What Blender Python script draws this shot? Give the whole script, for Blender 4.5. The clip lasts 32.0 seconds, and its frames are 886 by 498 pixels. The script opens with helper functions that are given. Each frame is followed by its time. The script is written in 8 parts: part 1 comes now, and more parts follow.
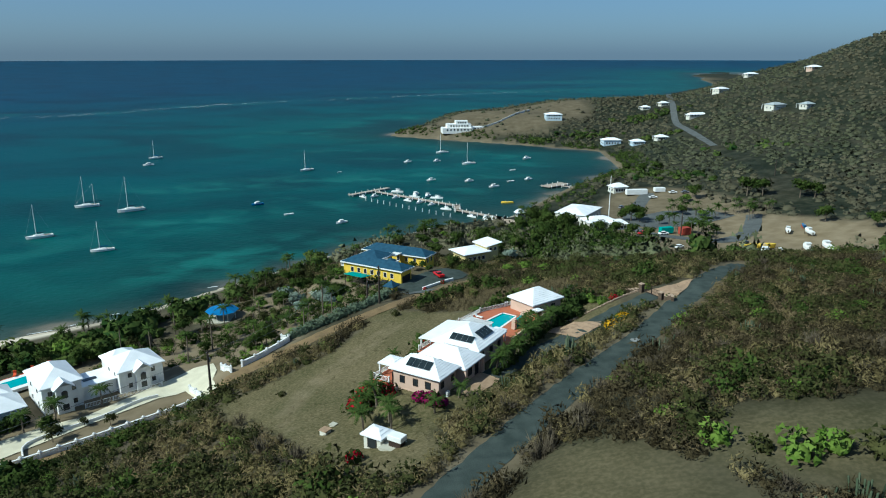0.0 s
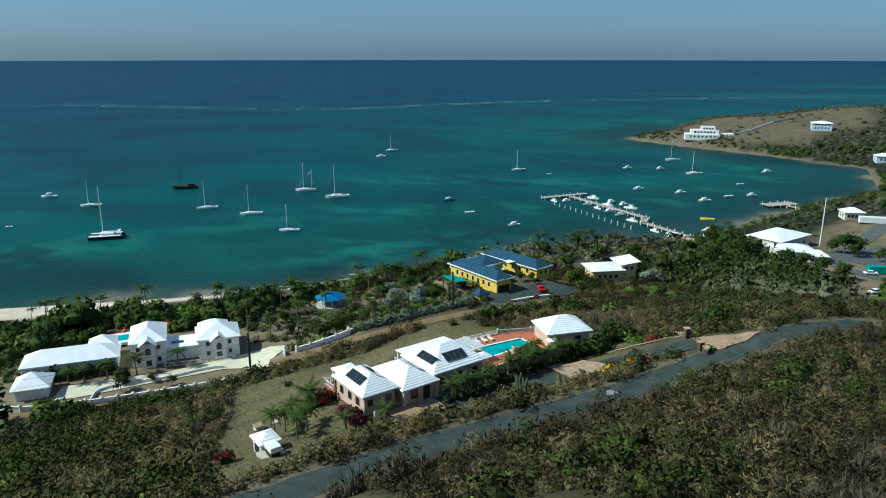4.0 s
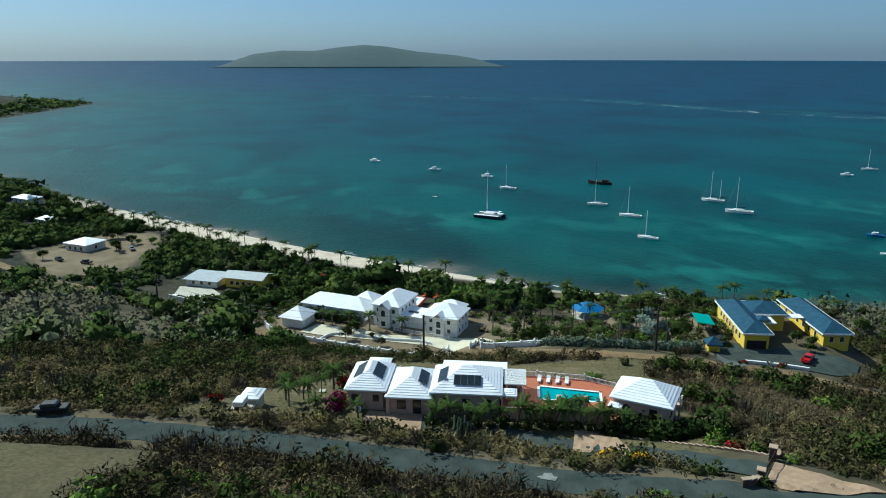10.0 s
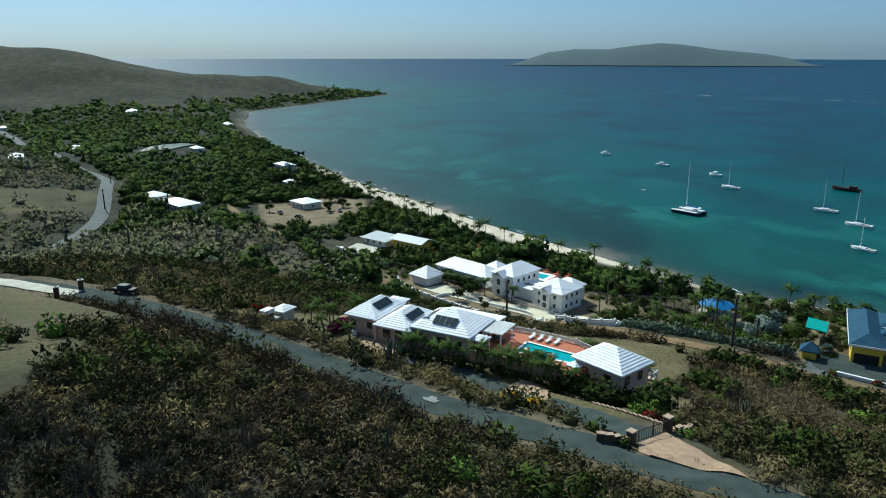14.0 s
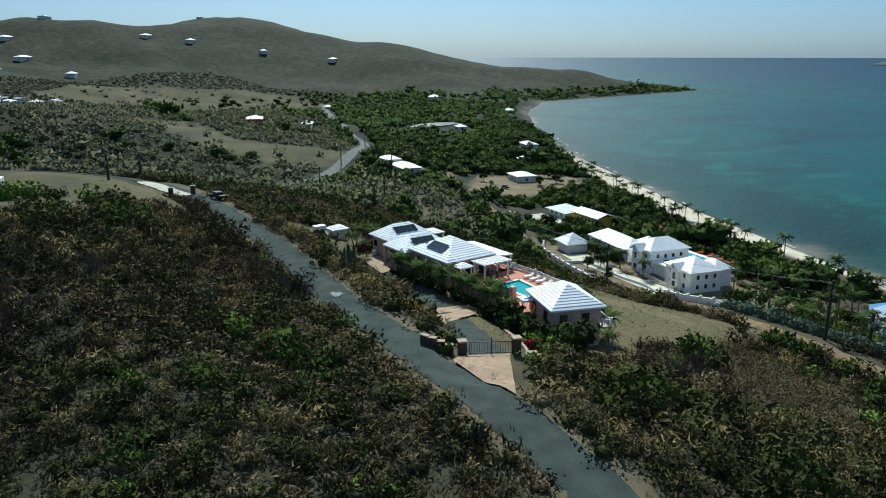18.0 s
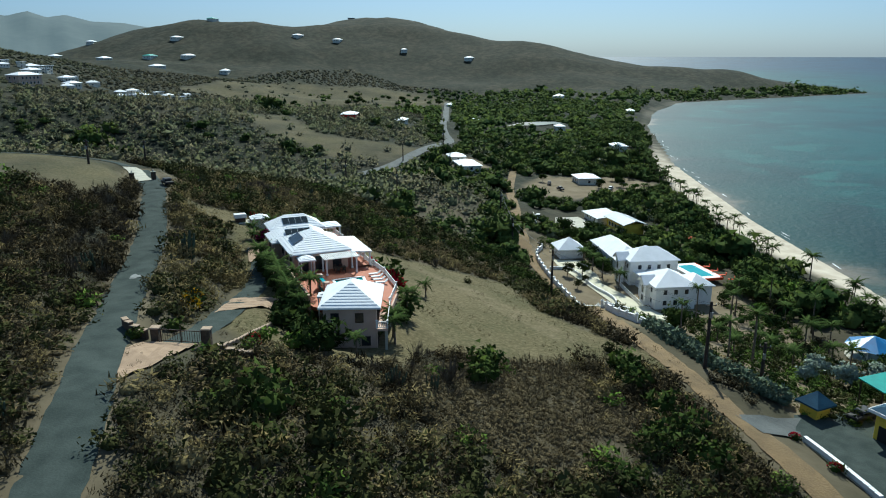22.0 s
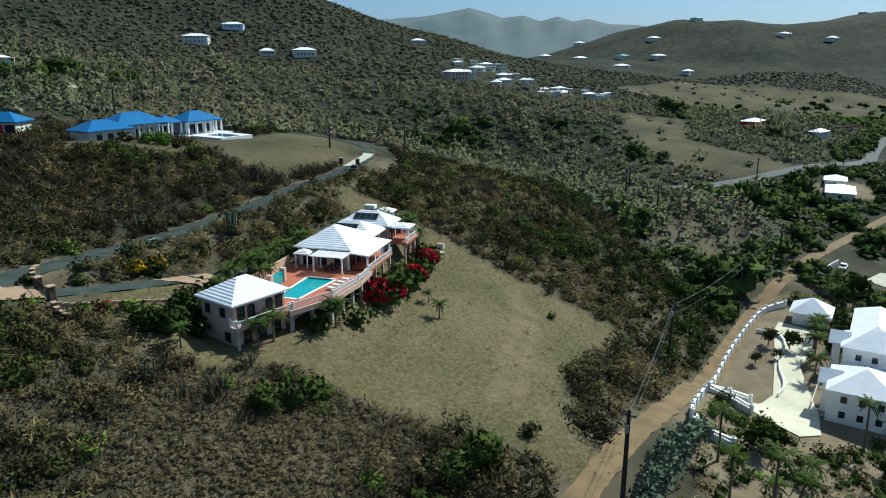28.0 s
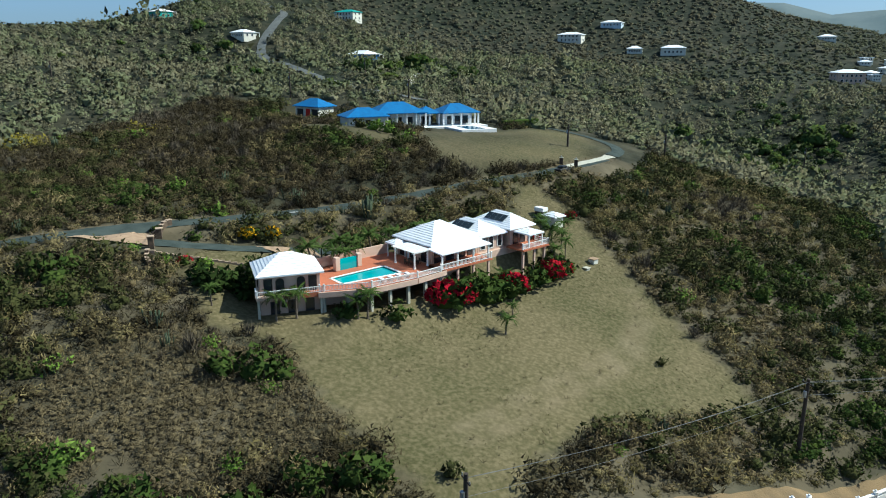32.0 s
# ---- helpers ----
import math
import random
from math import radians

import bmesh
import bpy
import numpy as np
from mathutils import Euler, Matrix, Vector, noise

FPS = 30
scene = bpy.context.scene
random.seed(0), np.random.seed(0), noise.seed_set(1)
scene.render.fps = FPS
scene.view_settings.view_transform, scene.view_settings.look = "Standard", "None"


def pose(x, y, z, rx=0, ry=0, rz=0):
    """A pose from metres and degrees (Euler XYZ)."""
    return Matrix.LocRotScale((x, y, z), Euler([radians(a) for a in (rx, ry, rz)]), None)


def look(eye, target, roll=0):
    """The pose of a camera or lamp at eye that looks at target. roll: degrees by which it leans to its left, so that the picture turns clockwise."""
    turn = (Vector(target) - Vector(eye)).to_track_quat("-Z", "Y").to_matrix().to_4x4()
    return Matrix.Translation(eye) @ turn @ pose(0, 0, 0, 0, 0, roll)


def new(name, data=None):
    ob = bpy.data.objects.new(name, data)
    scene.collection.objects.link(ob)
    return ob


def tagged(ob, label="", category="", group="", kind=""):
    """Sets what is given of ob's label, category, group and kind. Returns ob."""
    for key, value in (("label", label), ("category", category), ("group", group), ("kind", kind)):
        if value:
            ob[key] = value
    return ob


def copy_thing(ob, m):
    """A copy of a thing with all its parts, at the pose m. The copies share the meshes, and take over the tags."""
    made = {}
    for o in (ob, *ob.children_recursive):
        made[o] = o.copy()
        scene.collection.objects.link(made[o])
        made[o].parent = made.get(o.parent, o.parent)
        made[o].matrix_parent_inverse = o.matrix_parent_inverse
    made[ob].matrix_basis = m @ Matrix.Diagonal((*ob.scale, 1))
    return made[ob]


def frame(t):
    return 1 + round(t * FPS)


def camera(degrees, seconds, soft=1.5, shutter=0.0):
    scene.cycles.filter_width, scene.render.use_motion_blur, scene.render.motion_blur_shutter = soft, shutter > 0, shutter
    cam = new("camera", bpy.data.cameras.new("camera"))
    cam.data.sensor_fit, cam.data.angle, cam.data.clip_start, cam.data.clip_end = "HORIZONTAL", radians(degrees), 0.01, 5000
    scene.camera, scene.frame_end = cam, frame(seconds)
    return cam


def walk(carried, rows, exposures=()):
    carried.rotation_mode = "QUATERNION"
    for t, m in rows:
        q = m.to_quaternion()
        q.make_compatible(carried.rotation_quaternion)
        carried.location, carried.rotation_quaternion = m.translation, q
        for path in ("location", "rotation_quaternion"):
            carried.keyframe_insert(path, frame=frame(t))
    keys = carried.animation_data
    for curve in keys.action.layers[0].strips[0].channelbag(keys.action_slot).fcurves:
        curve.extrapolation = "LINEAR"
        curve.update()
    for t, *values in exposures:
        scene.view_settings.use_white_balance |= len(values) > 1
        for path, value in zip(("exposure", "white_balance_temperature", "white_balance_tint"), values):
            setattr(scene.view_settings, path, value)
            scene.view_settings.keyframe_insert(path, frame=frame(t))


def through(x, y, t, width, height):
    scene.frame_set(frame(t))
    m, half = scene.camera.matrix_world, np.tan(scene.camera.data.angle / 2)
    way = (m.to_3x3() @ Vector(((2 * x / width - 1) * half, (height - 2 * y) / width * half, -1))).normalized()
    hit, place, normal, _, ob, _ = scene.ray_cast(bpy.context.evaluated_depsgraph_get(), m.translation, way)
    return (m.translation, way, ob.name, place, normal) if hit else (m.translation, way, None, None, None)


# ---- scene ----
cam = camera(63.75, 32.0, 1.05)
# seconds, place, turn, tilt and lean of the flight
PATH = [
    (0, 0.01, 0.02, 80.49, 3.343, -15.306, 0.013),
    (0.5, 6.41, 1.95, 80.20, 5.652, -15.331, -0.003),
    (1, 12.76, 3.94, 80.02, 8.215, -15.336, 0.008),
    (1.5, 19.00, 6.09, 79.98, 11.081, -15.304, 0.014),
    (2, 25.09, 8.43, 80.02, 13.327, -15.299, 0.018),
    (2.5, 30.95, 11.02, 80.09, 16.028, -15.305, 0.015),
    (3, 36.54, 13.90, 80.16, 19.429, -15.315, 0.025),
    (3.5, 41.93, 17.08, 80.25, 22.777, -15.299, 0.015),
    (5.5, 60.66, 36.10, 80.74, 36.604, -15.358, -0.043),
    (6, 64.43, 41.52, 80.72, 40.647, -15.325, -0.058),
    (6.5, 67.96, 46.92, 80.60, 44.669, -15.291, -0.061),
    (7, 71.24, 52.19, 80.41, 48.420, -15.311, -0.037),
    (7.5, 74.33, 57.28, 80.23, 51.808, -15.332, -0.037),
    (8, 77.36, 62.18, 80.16, 55.281, -15.324, -0.035),
    (8.5, 80.50, 66.85, 80.17, 58.558, -15.326, -0.017),
    (9, 83.95, 71.28, 80.17, 61.391, -15.329, 0.027),
    (9.5, 87.67, 75.58, 80.09, 64.519, -15.318, -0.007),
    (10, 91.33, 79.77, 79.94, 67.802, -15.295, 0.015),
    (10.5, 94.75, 84.03, 79.73, 70.097, -15.248, 0.012),
    (11, 97.81, 88.49, 79.39, 72.185, -15.226, 0.019),
    (11.5, 100.54, 93.25, 78.86, 74.810, -15.246, -0.020),
    (12, 102.99, 98.41, 78.12, 77.700, -15.278, -0.018),
    (12.5, 105.12, 103.97, 77.24, 80.530, -15.290, -0.038),
    (13, 106.94, 109.86, 76.24, 83.626, -15.347, -0.067),
    (13.5, 108.39, 115.92, 75.19, 86.970, -15.304, -0.036),
    (14, 109.55, 122.11, 73.98, 90.846, -15.328, -0.012),
    (14.5, 110.40, 128.31, 72.64, 93.655, -15.343, 0.008),
    (16.5, 107.27, 153.69, 65.80, 104.384, -15.235, 0.003),
    (17, 105.40, 159.92, 64.25, 107.989, -15.254, 0.003),
    (17.5, 103.26, 166.04, 62.94, 112.014, -15.338, 0.014),
    (18, 100.80, 171.91, 62.15, 116.488, -15.280, -0.002),
    (18.5, 98.08, 177.58, 61.78, 120.604, -15.260, -0.003),
    (19, 95.13, 183.03, 61.62, 123.674, -15.271, 0.001),
    (19.5, 92.02, 188.19, 61.51, 125.616, -15.300, -0.004),
    (20, 88.66, 193.13, 61.41, 127.073, -15.294, -0.004),
    (20.5, 85.05, 197.94, 61.28, 127.796, -15.306, -0.001),
    (21, 81.18, 202.59, 61.16, 127.894, -15.305, 0.007),
    (21.5, 77.01, 207.06, 61.06, 127.966, -15.314, 0.001),
    (22, 72.55, 211.32, 61.02, 129.339, -15.320, 0.009),
    (22.5, 67.84, 215.33, 61.01, 131.574, -15.310, 0.023),
    (23, 62.86, 219.10, 60.97, 134.163, -15.319, 0.015),
    (23.5, 57.65, 222.56, 60.89, 137.015, -15.300, 0.026),
    (24, 52.16, 225.75, 60.80, 140.333, -15.304, 0.006),
    (24.5, 46.45, 228.71, 60.76, 143.718, -15.289, -0.007),
    (25, 40.64, 231.48, 60.84, 147.103, -15.290, -0.042),
    (25.5, 34.83, 234.02, 60.98, 150.461, -15.271, -0.040),
    (27.5, 9.73, 238.77, 60.72, 164.999, -15.266, -0.030),
    (28, 3.61, 238.74, 60.51, 168.287, -15.278, 0.002),
    (28.5, -2.56, 238.48, 60.26, 171.859, -15.286, 0.005),
    (29, -8.73, 237.94, 60.01, 175.720, -15.293, 0.019),
    (29.5, -14.87, 237.11, 59.79, 179.793, -15.303, 0.000),
    (30, -20.89, 235.97, 59.61, 183.932, -15.298, -0.001),
    (30.5, -26.83, 234.46, 59.51, 188.161, -15.305, -0.015),
    (31, -32.69, 232.60, 59.44, 192.512, -15.314, 0.001),
    (31.5, -38.53, 230.43, 59.41, 197.061, -15.323, -0.000),
    (32, -44.37, 228.08, 59.42, 201.192, -15.311, -0.013),
]
walk(cam, [(t, pose(x, y, z, 90 + tilt, lean, turn)) for t, x, y, z, turn, tilt, lean in PATH],
     [(0.0, 0.10, 5560, -4), (9.0, 0.18, 5580, -4), (14.0, 0.22, 5620, -3), (20.0, 0.24, 5700, -2), (25.0, 0.24, 5720, -2), (28.5, 0.34, 5760, 0), (32.0, 0.56, 5800, 0)])

# ---- light ----
SUN_EL, SUN_AZ = 43.0, 238.0
world = bpy.data.worlds.new("sky")
scene.world = world
world.use_nodes = True
wn, wl = world.node_tree.nodes, world.node_tree.links
sky = wn.new("ShaderNodeTexSky")
sky.sky_type, sky.sun_disc = "NISHITA", False
sky.sun_elevation, sky.sun_rotation = radians(SUN_EL), radians(SUN_AZ)
sky.air_density, sky.dust_density, sky.ozone_density, sky.altitude = 0.8, 1.3, 2.0, 60
haze = wn.new("ShaderNodeMix")
haze.data_type = "RGBA"
haze.inputs[0].default_value, haze.inputs[7].default_value = 0.27, (5.9, 6.7, 7.5, 1)
wl.new(sky.outputs[0], haze.inputs[6])
tint = wn.new("ShaderNodeMix")
tint.data_type, tint.blend_type = "RGBA", "MULTIPLY"
tint.inputs[0].default_value, tint.inputs[7].default_value = 1.0, (0.76, 0.94, 1.15, 1)
wl.new(haze.outputs[2], tint.inputs[6])
wl.new(tint.outputs[2], wn["Background"].inputs[0])
wn["Background"].inputs[1].default_value = 0.065
sun = new("sun", bpy.data.lights.new("sun", "SUN"))
sun.data.energy, sun.data.angle, sun.data.color = 5.0, radians(0.6), (1.0, 0.95, 0.83)
_d = Vector((math.sin(radians(SUN_AZ)) * math.cos(radians(SUN_EL)), math.cos(radians(SUN_AZ)) * math.cos(radians(SUN_EL)), math.sin(radians(SUN_EL))))
sun.matrix_world = look(_d * 100, (0, 0, 0))

# ---- materials ----
def material(name, c1, c2=None, rough=0.8, scale=1.0, bump=0.0, metal=0.0, spec=0.3, fine=12.0, random=0.0, island=0.0):
    """Two-scale mottled surface: c1 to c2 over noise of the given size in metres, fine grain and bump."""
    m = bpy.data.materials.new(name)
    m.use_nodes = True
    n, l = m.node_tree.nodes, m.node_tree.links
    b = n["Principled BSDF"]
    c2 = c2 or tuple(v * 0.75 for v in c1)
    geo = n.new("ShaderNodeNewGeometry")
    big = n.new("ShaderNodeTexNoise")
    big.inputs["Scale"].default_value, big.inputs["Detail"].default_value = 1.0 / scale, 5.0
    l.new(geo.outputs["Position"], big.inputs["Vector"])
    small = n.new("ShaderNodeTexNoise")
    small.inputs["Scale"].default_value, small.inputs["Detail"].default_value = fine / scale, 3.0
    l.new(geo.outputs["Position"], small.inputs["Vector"])
    add = n.new("ShaderNodeMath")
    add.operation = "MULTIPLY_ADD"
    add.inputs[1].default_value, add.inputs[2].default_value = 0.35, -0.17
    l.new(small.outputs[0], add.inputs[0])
    tot = n.new("ShaderNodeMath")
    tot.operation = "ADD"
    l.new(big.outputs[0], tot.inputs[0])
    l.new(add.outputs[0], tot.inputs[1])
    last = tot.outputs[0]
    if random or island:
        ri = n.new("ShaderNodeMath")
        ri.operation = "MULTIPLY_ADD"
        ri.inputs[1].default_value, ri.inputs[2].default_value = (random or island) * 2, -(random or island)
        if random:
            oi = n.new("ShaderNodeObjectInfo")
            l.new(oi.outputs["Random"], ri.inputs[0])
        else:
            l.new(geo.outputs["Random Per Island"], ri.inputs[0])
        t2 = n.new("ShaderNodeMath")
        t2.operation = "ADD"
        l.new(last, t2.inputs[0])
        l.new(ri.outputs[0], t2.inputs[1])
        last = t2.outputs[0]
    ramp = n.new("ShaderNodeValToRGB")
    ramp.color_ramp.elements[0].position, ramp.color_ramp.elements[1].position = 0.3, 0.7
    ramp.color_ramp.elements[0].color, ramp.color_ramp.elements[1].color = (*c1, 1), (*c2, 1)
    l.new(last, ramp.inputs[0])
    l.new(ramp.outputs[0], b.inputs["Base Color"])
    b.inputs["Roughness"].default_value, b.inputs["Metallic"].default_value = rough, metal
    b.inputs["Specular IOR Level"].default_value = spec
    if bump:
        bp = n.new("ShaderNodeBump")
        bp.inputs["Strength"].default_value, bp.inputs["Distance"].default_value = bump, scale / fine
        l.new(small.outputs[0], bp.inputs["Height"])
        l.new(bp.outputs[0], b.inputs["Normal"])
    return m


M_ROOF = material("white_roof", (0.84, 0.85, 0.87), (0.73, 0.745, 0.76), 0.6, 2.5, 0.15)
M_PINK = material("pink_stucco", (0.59, 0.42, 0.33), (0.51, 0.355, 0.27), 0.85, 1.5, 0.2)
M_WHITE = material("white_paint", (0.80, 0.80, 0.78), (0.70, 0.70, 0.68), 0.55, 1.0, 0.1)
M_CREAM = material("cream_stucco", (0.66, 0.64, 0.56), (0.58, 0.56, 0.48), 0.8, 1.5, 0.15)
M_YELLOW = material("yellow_stucco", (0.74, 0.52, 0.06), (0.64, 0.44, 0.05), 0.75, 1.5, 0.15)
M_GLASS = material("window_glass", (0.015, 0.02, 0.025), (0.03, 0.035, 0.04), 0.08, 1.0, 0.0, 0.0, 0.6)
M_DARK = material("dark_wood", (0.05, 0.032, 0.022), (0.03, 0.02, 0.015), 0.6, 0.6, 0.2)
M_SOLAR = material("solar_glass", (0.010, 0.016, 0.018), (0.02, 0.028, 0.028), 0.12, 1.0, 0.0, 0.0, 0.6)
M_METAL = material("grey_metal", (0.35, 0.36, 0.37), (0.26, 0.27, 0.28), 0.4, 0.5, 0.1, 0.7)
M_TERRA = material("terracotta_tile", (0.40, 0.13, 0.065), (0.31, 0.10, 0.05), 0.7, 0.8, 0.2, random=0.25)
M_GATESTONE = material("brown_rubble", (0.13, 0.090, 0.060), (0.060, 0.044, 0.032), 0.9, 0.5, 0.6)
M_GATECAP = material("tan_coping", (0.42, 0.31, 0.22), (0.32, 0.23, 0.16), 0.85, 0.6, 0.3)
M_COURT = material("cream_concrete", (0.60, 0.56, 0.42), (0.50, 0.46, 0.34), 0.9, 2.5, 0.15)
M_CONC = material("pale_concrete", (0.50, 0.48, 0.39), (0.38, 0.36, 0.29), 0.9, 2.0, 0.2)
M_STONE = material("rubble_stone", (0.36, 0.32, 0.27), (0.22, 0.19, 0.16), 0.9, 0.7, 0.6, random=0.2)
M_PAVER = material("salmon_paver", (0.36, 0.25, 0.16), (0.26, 0.175, 0.11), 0.85, 1.0, 0.3)
M_ASPH = material("worn_asphalt", (0.060, 0.074, 0.067), (0.034, 0.045, 0.041), 0.95, 2.2, 0.25, spec=0.08)
M_ASPH_PALE = material("dusty_asphalt", (0.105, 0.112, 0.108), (0.066, 0.072, 0.070), 0.9, 3.5, 0.25)
M_ASPH_WORN = material("scuffed_asphalt", (0.24, 0.245, 0.235), (0.13, 0.14, 0.135), 0.9, 0.6, 0.2)
M_POOLBLUE = material("deep_pool_water", (0.02, 0.13, 0.25), (0.02, 0.10, 0.21), 0.06, 2.0, 0.05, 0.0, 0.5, 6.0)
M_DIRT = material("brown_dirt", (0.215, 0.145, 0.070), (0.135, 0.094, 0.048), 0.95, 3.0, 0.4)
M_BLUE = material("blue_shingle", (0.026, 0.078, 0.125), (0.016, 0.05, 0.088), 0.75, 1.2, 0.3, spec=0.12)
M_BRIGHTBLUE = material("bright_blue_metal", (0.015, 0.15, 0.36), (0.012, 0.11, 0.28), 0.4, 1.5, 0.1)
M_TEAL = material("teal_sheet", (0.016, 0.31, 0.26), (0.012, 0.24, 0.21), 0.6, 1.5, 0.1)
M_GREYROOF = material("grey_sheet_roof", (0.42, 0.45, 0.46), (0.33, 0.36, 0.37), 0.5, 2.0, 0.1)
M_RED = material("red_paint", (0.50, 0.012, 0.015), (0.42, 0.01, 0.012), 0.3, 1.0)
M_BLACK = material("black_rubber", (0.012, 0.012, 0.013), (0.02, 0.02, 0.02), 0.6, 0.5)
M_POLE = material("creosoted_wood", (0.055, 0.042, 0.033), (0.03, 0.023, 0.018), 0.85, 0.6, 0.3)
M_DOCK = material("weathered_planks", (0.42, 0.35, 0.29), (0.30, 0.25, 0.20), 0.85, 0.8, 0.3)
M_TRUNK = material("grey_bark", (0.17, 0.135, 0.10), (0.10, 0.08, 0.06), 0.9, 0.4, 0.5)
M_NAVY = material("navy_gelcoat", (0.012, 0.018, 0.035), (0.015, 0.022, 0.04), 0.3, 1.0)
M_ORANGE = material("orange_fabric", (0.65, 0.09, 0.03), (0.55, 0.07, 0.02), 0.8, 0.5)
def foliage(name, c1, c2, size, through=0.05, rough=0.9, island=0.13, grain=0.75):
    """Leaves: each spray its own shade, lit as part of its rounded clump, some light passing through."""
    m = material(name, c1, c2, rough, size, island=island, spec=0.02)
    n, l = m.node_tree.nodes, m.node_tree.links
    b, out = n["Principled BSDF"], n["Material Output"]
    bow = n.new("ShaderNodeAttribute")
    bow.attribute_name = "bow"
    turn = n.new("ShaderNodeVectorTransform")
    turn.vector_type, turn.convert_from, turn.convert_to = "VECTOR", "OBJECT", "WORLD"
    l.new(bow.outputs["Vector"], turn.inputs[0])
    geo = n.new("ShaderNodeNewGeometry")
    half = n.new("ShaderNodeVectorMath")
    half.operation = "MULTIPLY_ADD"
    half.inputs[1].default_value = (grain, grain, grain)
    l.new(geo.outputs["Normal"], half.inputs[0])
    l.new(turn.outputs[0], half.inputs[2])
    unit = n.new("ShaderNodeVectorMath")
    unit.operation = "NORMALIZE"
    l.new(half.outputs[0], unit.inputs[0])
    l.new(unit.outputs[0], b.inputs["Normal"])
    tr, mx = n.new("ShaderNodeBsdfTranslucent"), n.new("ShaderNodeMixShader")
    l.new(b.inputs["Base Color"].links[0].from_socket, tr.inputs["Color"])
    mx.inputs[0].default_value = through
    l.new(b.outputs[0], mx.inputs[1])
    l.new(tr.outputs[0], mx.inputs[2])
    l.new(mx.outputs[0], out.inputs["Surface"])
    return m


M_PALM = foliage("palm_leaf", (0.028, 0.052, 0.012), (0.064, 0.094, 0.024), 1.2, 0.10)
M_LEAF = foliage("green_leaf", (0.024, 0.044, 0.010), (0.060, 0.084, 0.020), 3.0, grain=0.45)
M_DEEPLEAF = foliage("deep_green_leaf", (0.015, 0.029, 0.008), (0.042, 0.062, 0.016), 2.0, grain=0.5)
M_CANOPY = foliage("canopy_leaf", (0.020, 0.044, 0.012), (0.088, 0.116, 0.030), 13.0, grain=0.22, island=0.14)
M_BRIGHTLEAF = foliage("bright_leaf", (0.085, 0.15, 0.022), (0.14, 0.20, 0.04), 2.0)
M_OLIVE = foliage("olive_leaf", (0.030, 0.036, 0.012), (0.066, 0.067, 0.025), 6.0)
M_DRY = foliage("dry_scrub", (0.108, 0.090, 0.037), (0.205, 0.166, 0.080), 7.0, 0.10, grain=0.5)
# browner copy of the dry scrub, backlit shade put into its colour
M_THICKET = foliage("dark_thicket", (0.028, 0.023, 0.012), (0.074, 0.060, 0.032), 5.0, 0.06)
M_HILLDRY = foliage("hill_dry_scrub", (0.112, 0.108, 0.066), (0.172, 0.162, 0.102), 12.0, island=0.06, grain=0.22)
M_HILLOLIVE = foliage("hill_olive_scrub", (0.092, 0.103, 0.056), (0.142, 0.152, 0.084), 12.0, island=0.06, grain=0.22)
# far scrub: brown and olive greyed and blued, some haze put into the colour
M_FARBRUSH = foliage("far_hazy_brown_scrub", (0.066, 0.064, 0.042), (0.104, 0.096, 0.062), 40.0, island=0.06, grain=0.25)
M_FAROLIVE = foliage("far_hazy_olive_scrub", (0.056, 0.063, 0.038), (0.090, 0.092, 0.056), 40.0, island=0.06, grain=0.25)
M_TWIG = foliage("bare_twigs", (0.066, 0.054, 0.038), (0.120, 0.100, 0.070), 3.0)
M_STRAW = foliage("straw_grass", (0.086, 0.069, 0.037), (0.154, 0.123, 0.069), 1.5, island=0.1)
M_DEADGRASS = foliage("dead_grass", (0.095, 0.073, 0.038), (0.165, 0.128, 0.070), 1.5, island=0.12)
M_LAWNWEED = foliage("lawn_weed", (0.055, 0.060, 0.018), (0.115, 0.100, 0.040), 3.0)
M_YELLOWSCRUB = foliage("yellow_scrub", (0.11, 0.10, 0.020), (0.24, 0.20, 0.035), 5.0)
M_SILVER = foliage("silver_leaf", (0.15, 0.20, 0.16), (0.25, 0.30, 0.25), 1.0)
M_CACTUS = foliage("cactus_skin", (0.050, 0.068, 0.040), (0.085, 0.105, 0.066), 2.0, 0.0)
M_GREYHEDGE = foliage("grey_green_leaf", (0.085, 0.115, 0.075), (0.13, 0.165, 0.11), 1.5)
M_BOUGAIN = foliage("red_blossom", (0.36, 0.010, 0.024), (0.24, 0.008, 0.018), 1.0)
M_MAGENTA = foliage("magenta_blossom", (0.24, 0.008, 0.095), (0.15, 0.006, 0.06), 1.0)
M_YELLOWBLOOM = foliage("yellow_blossom", (0.65, 0.36, 0.01), (0.50, 0.28, 0.01), 1.0)
M_POOLWATER = material("pool_water", (0.02, 0.36, 0.36), (0.02, 0.29, 0.31), 0.06, 2.0, 0.05, 0.0, 0.5, 6.0)


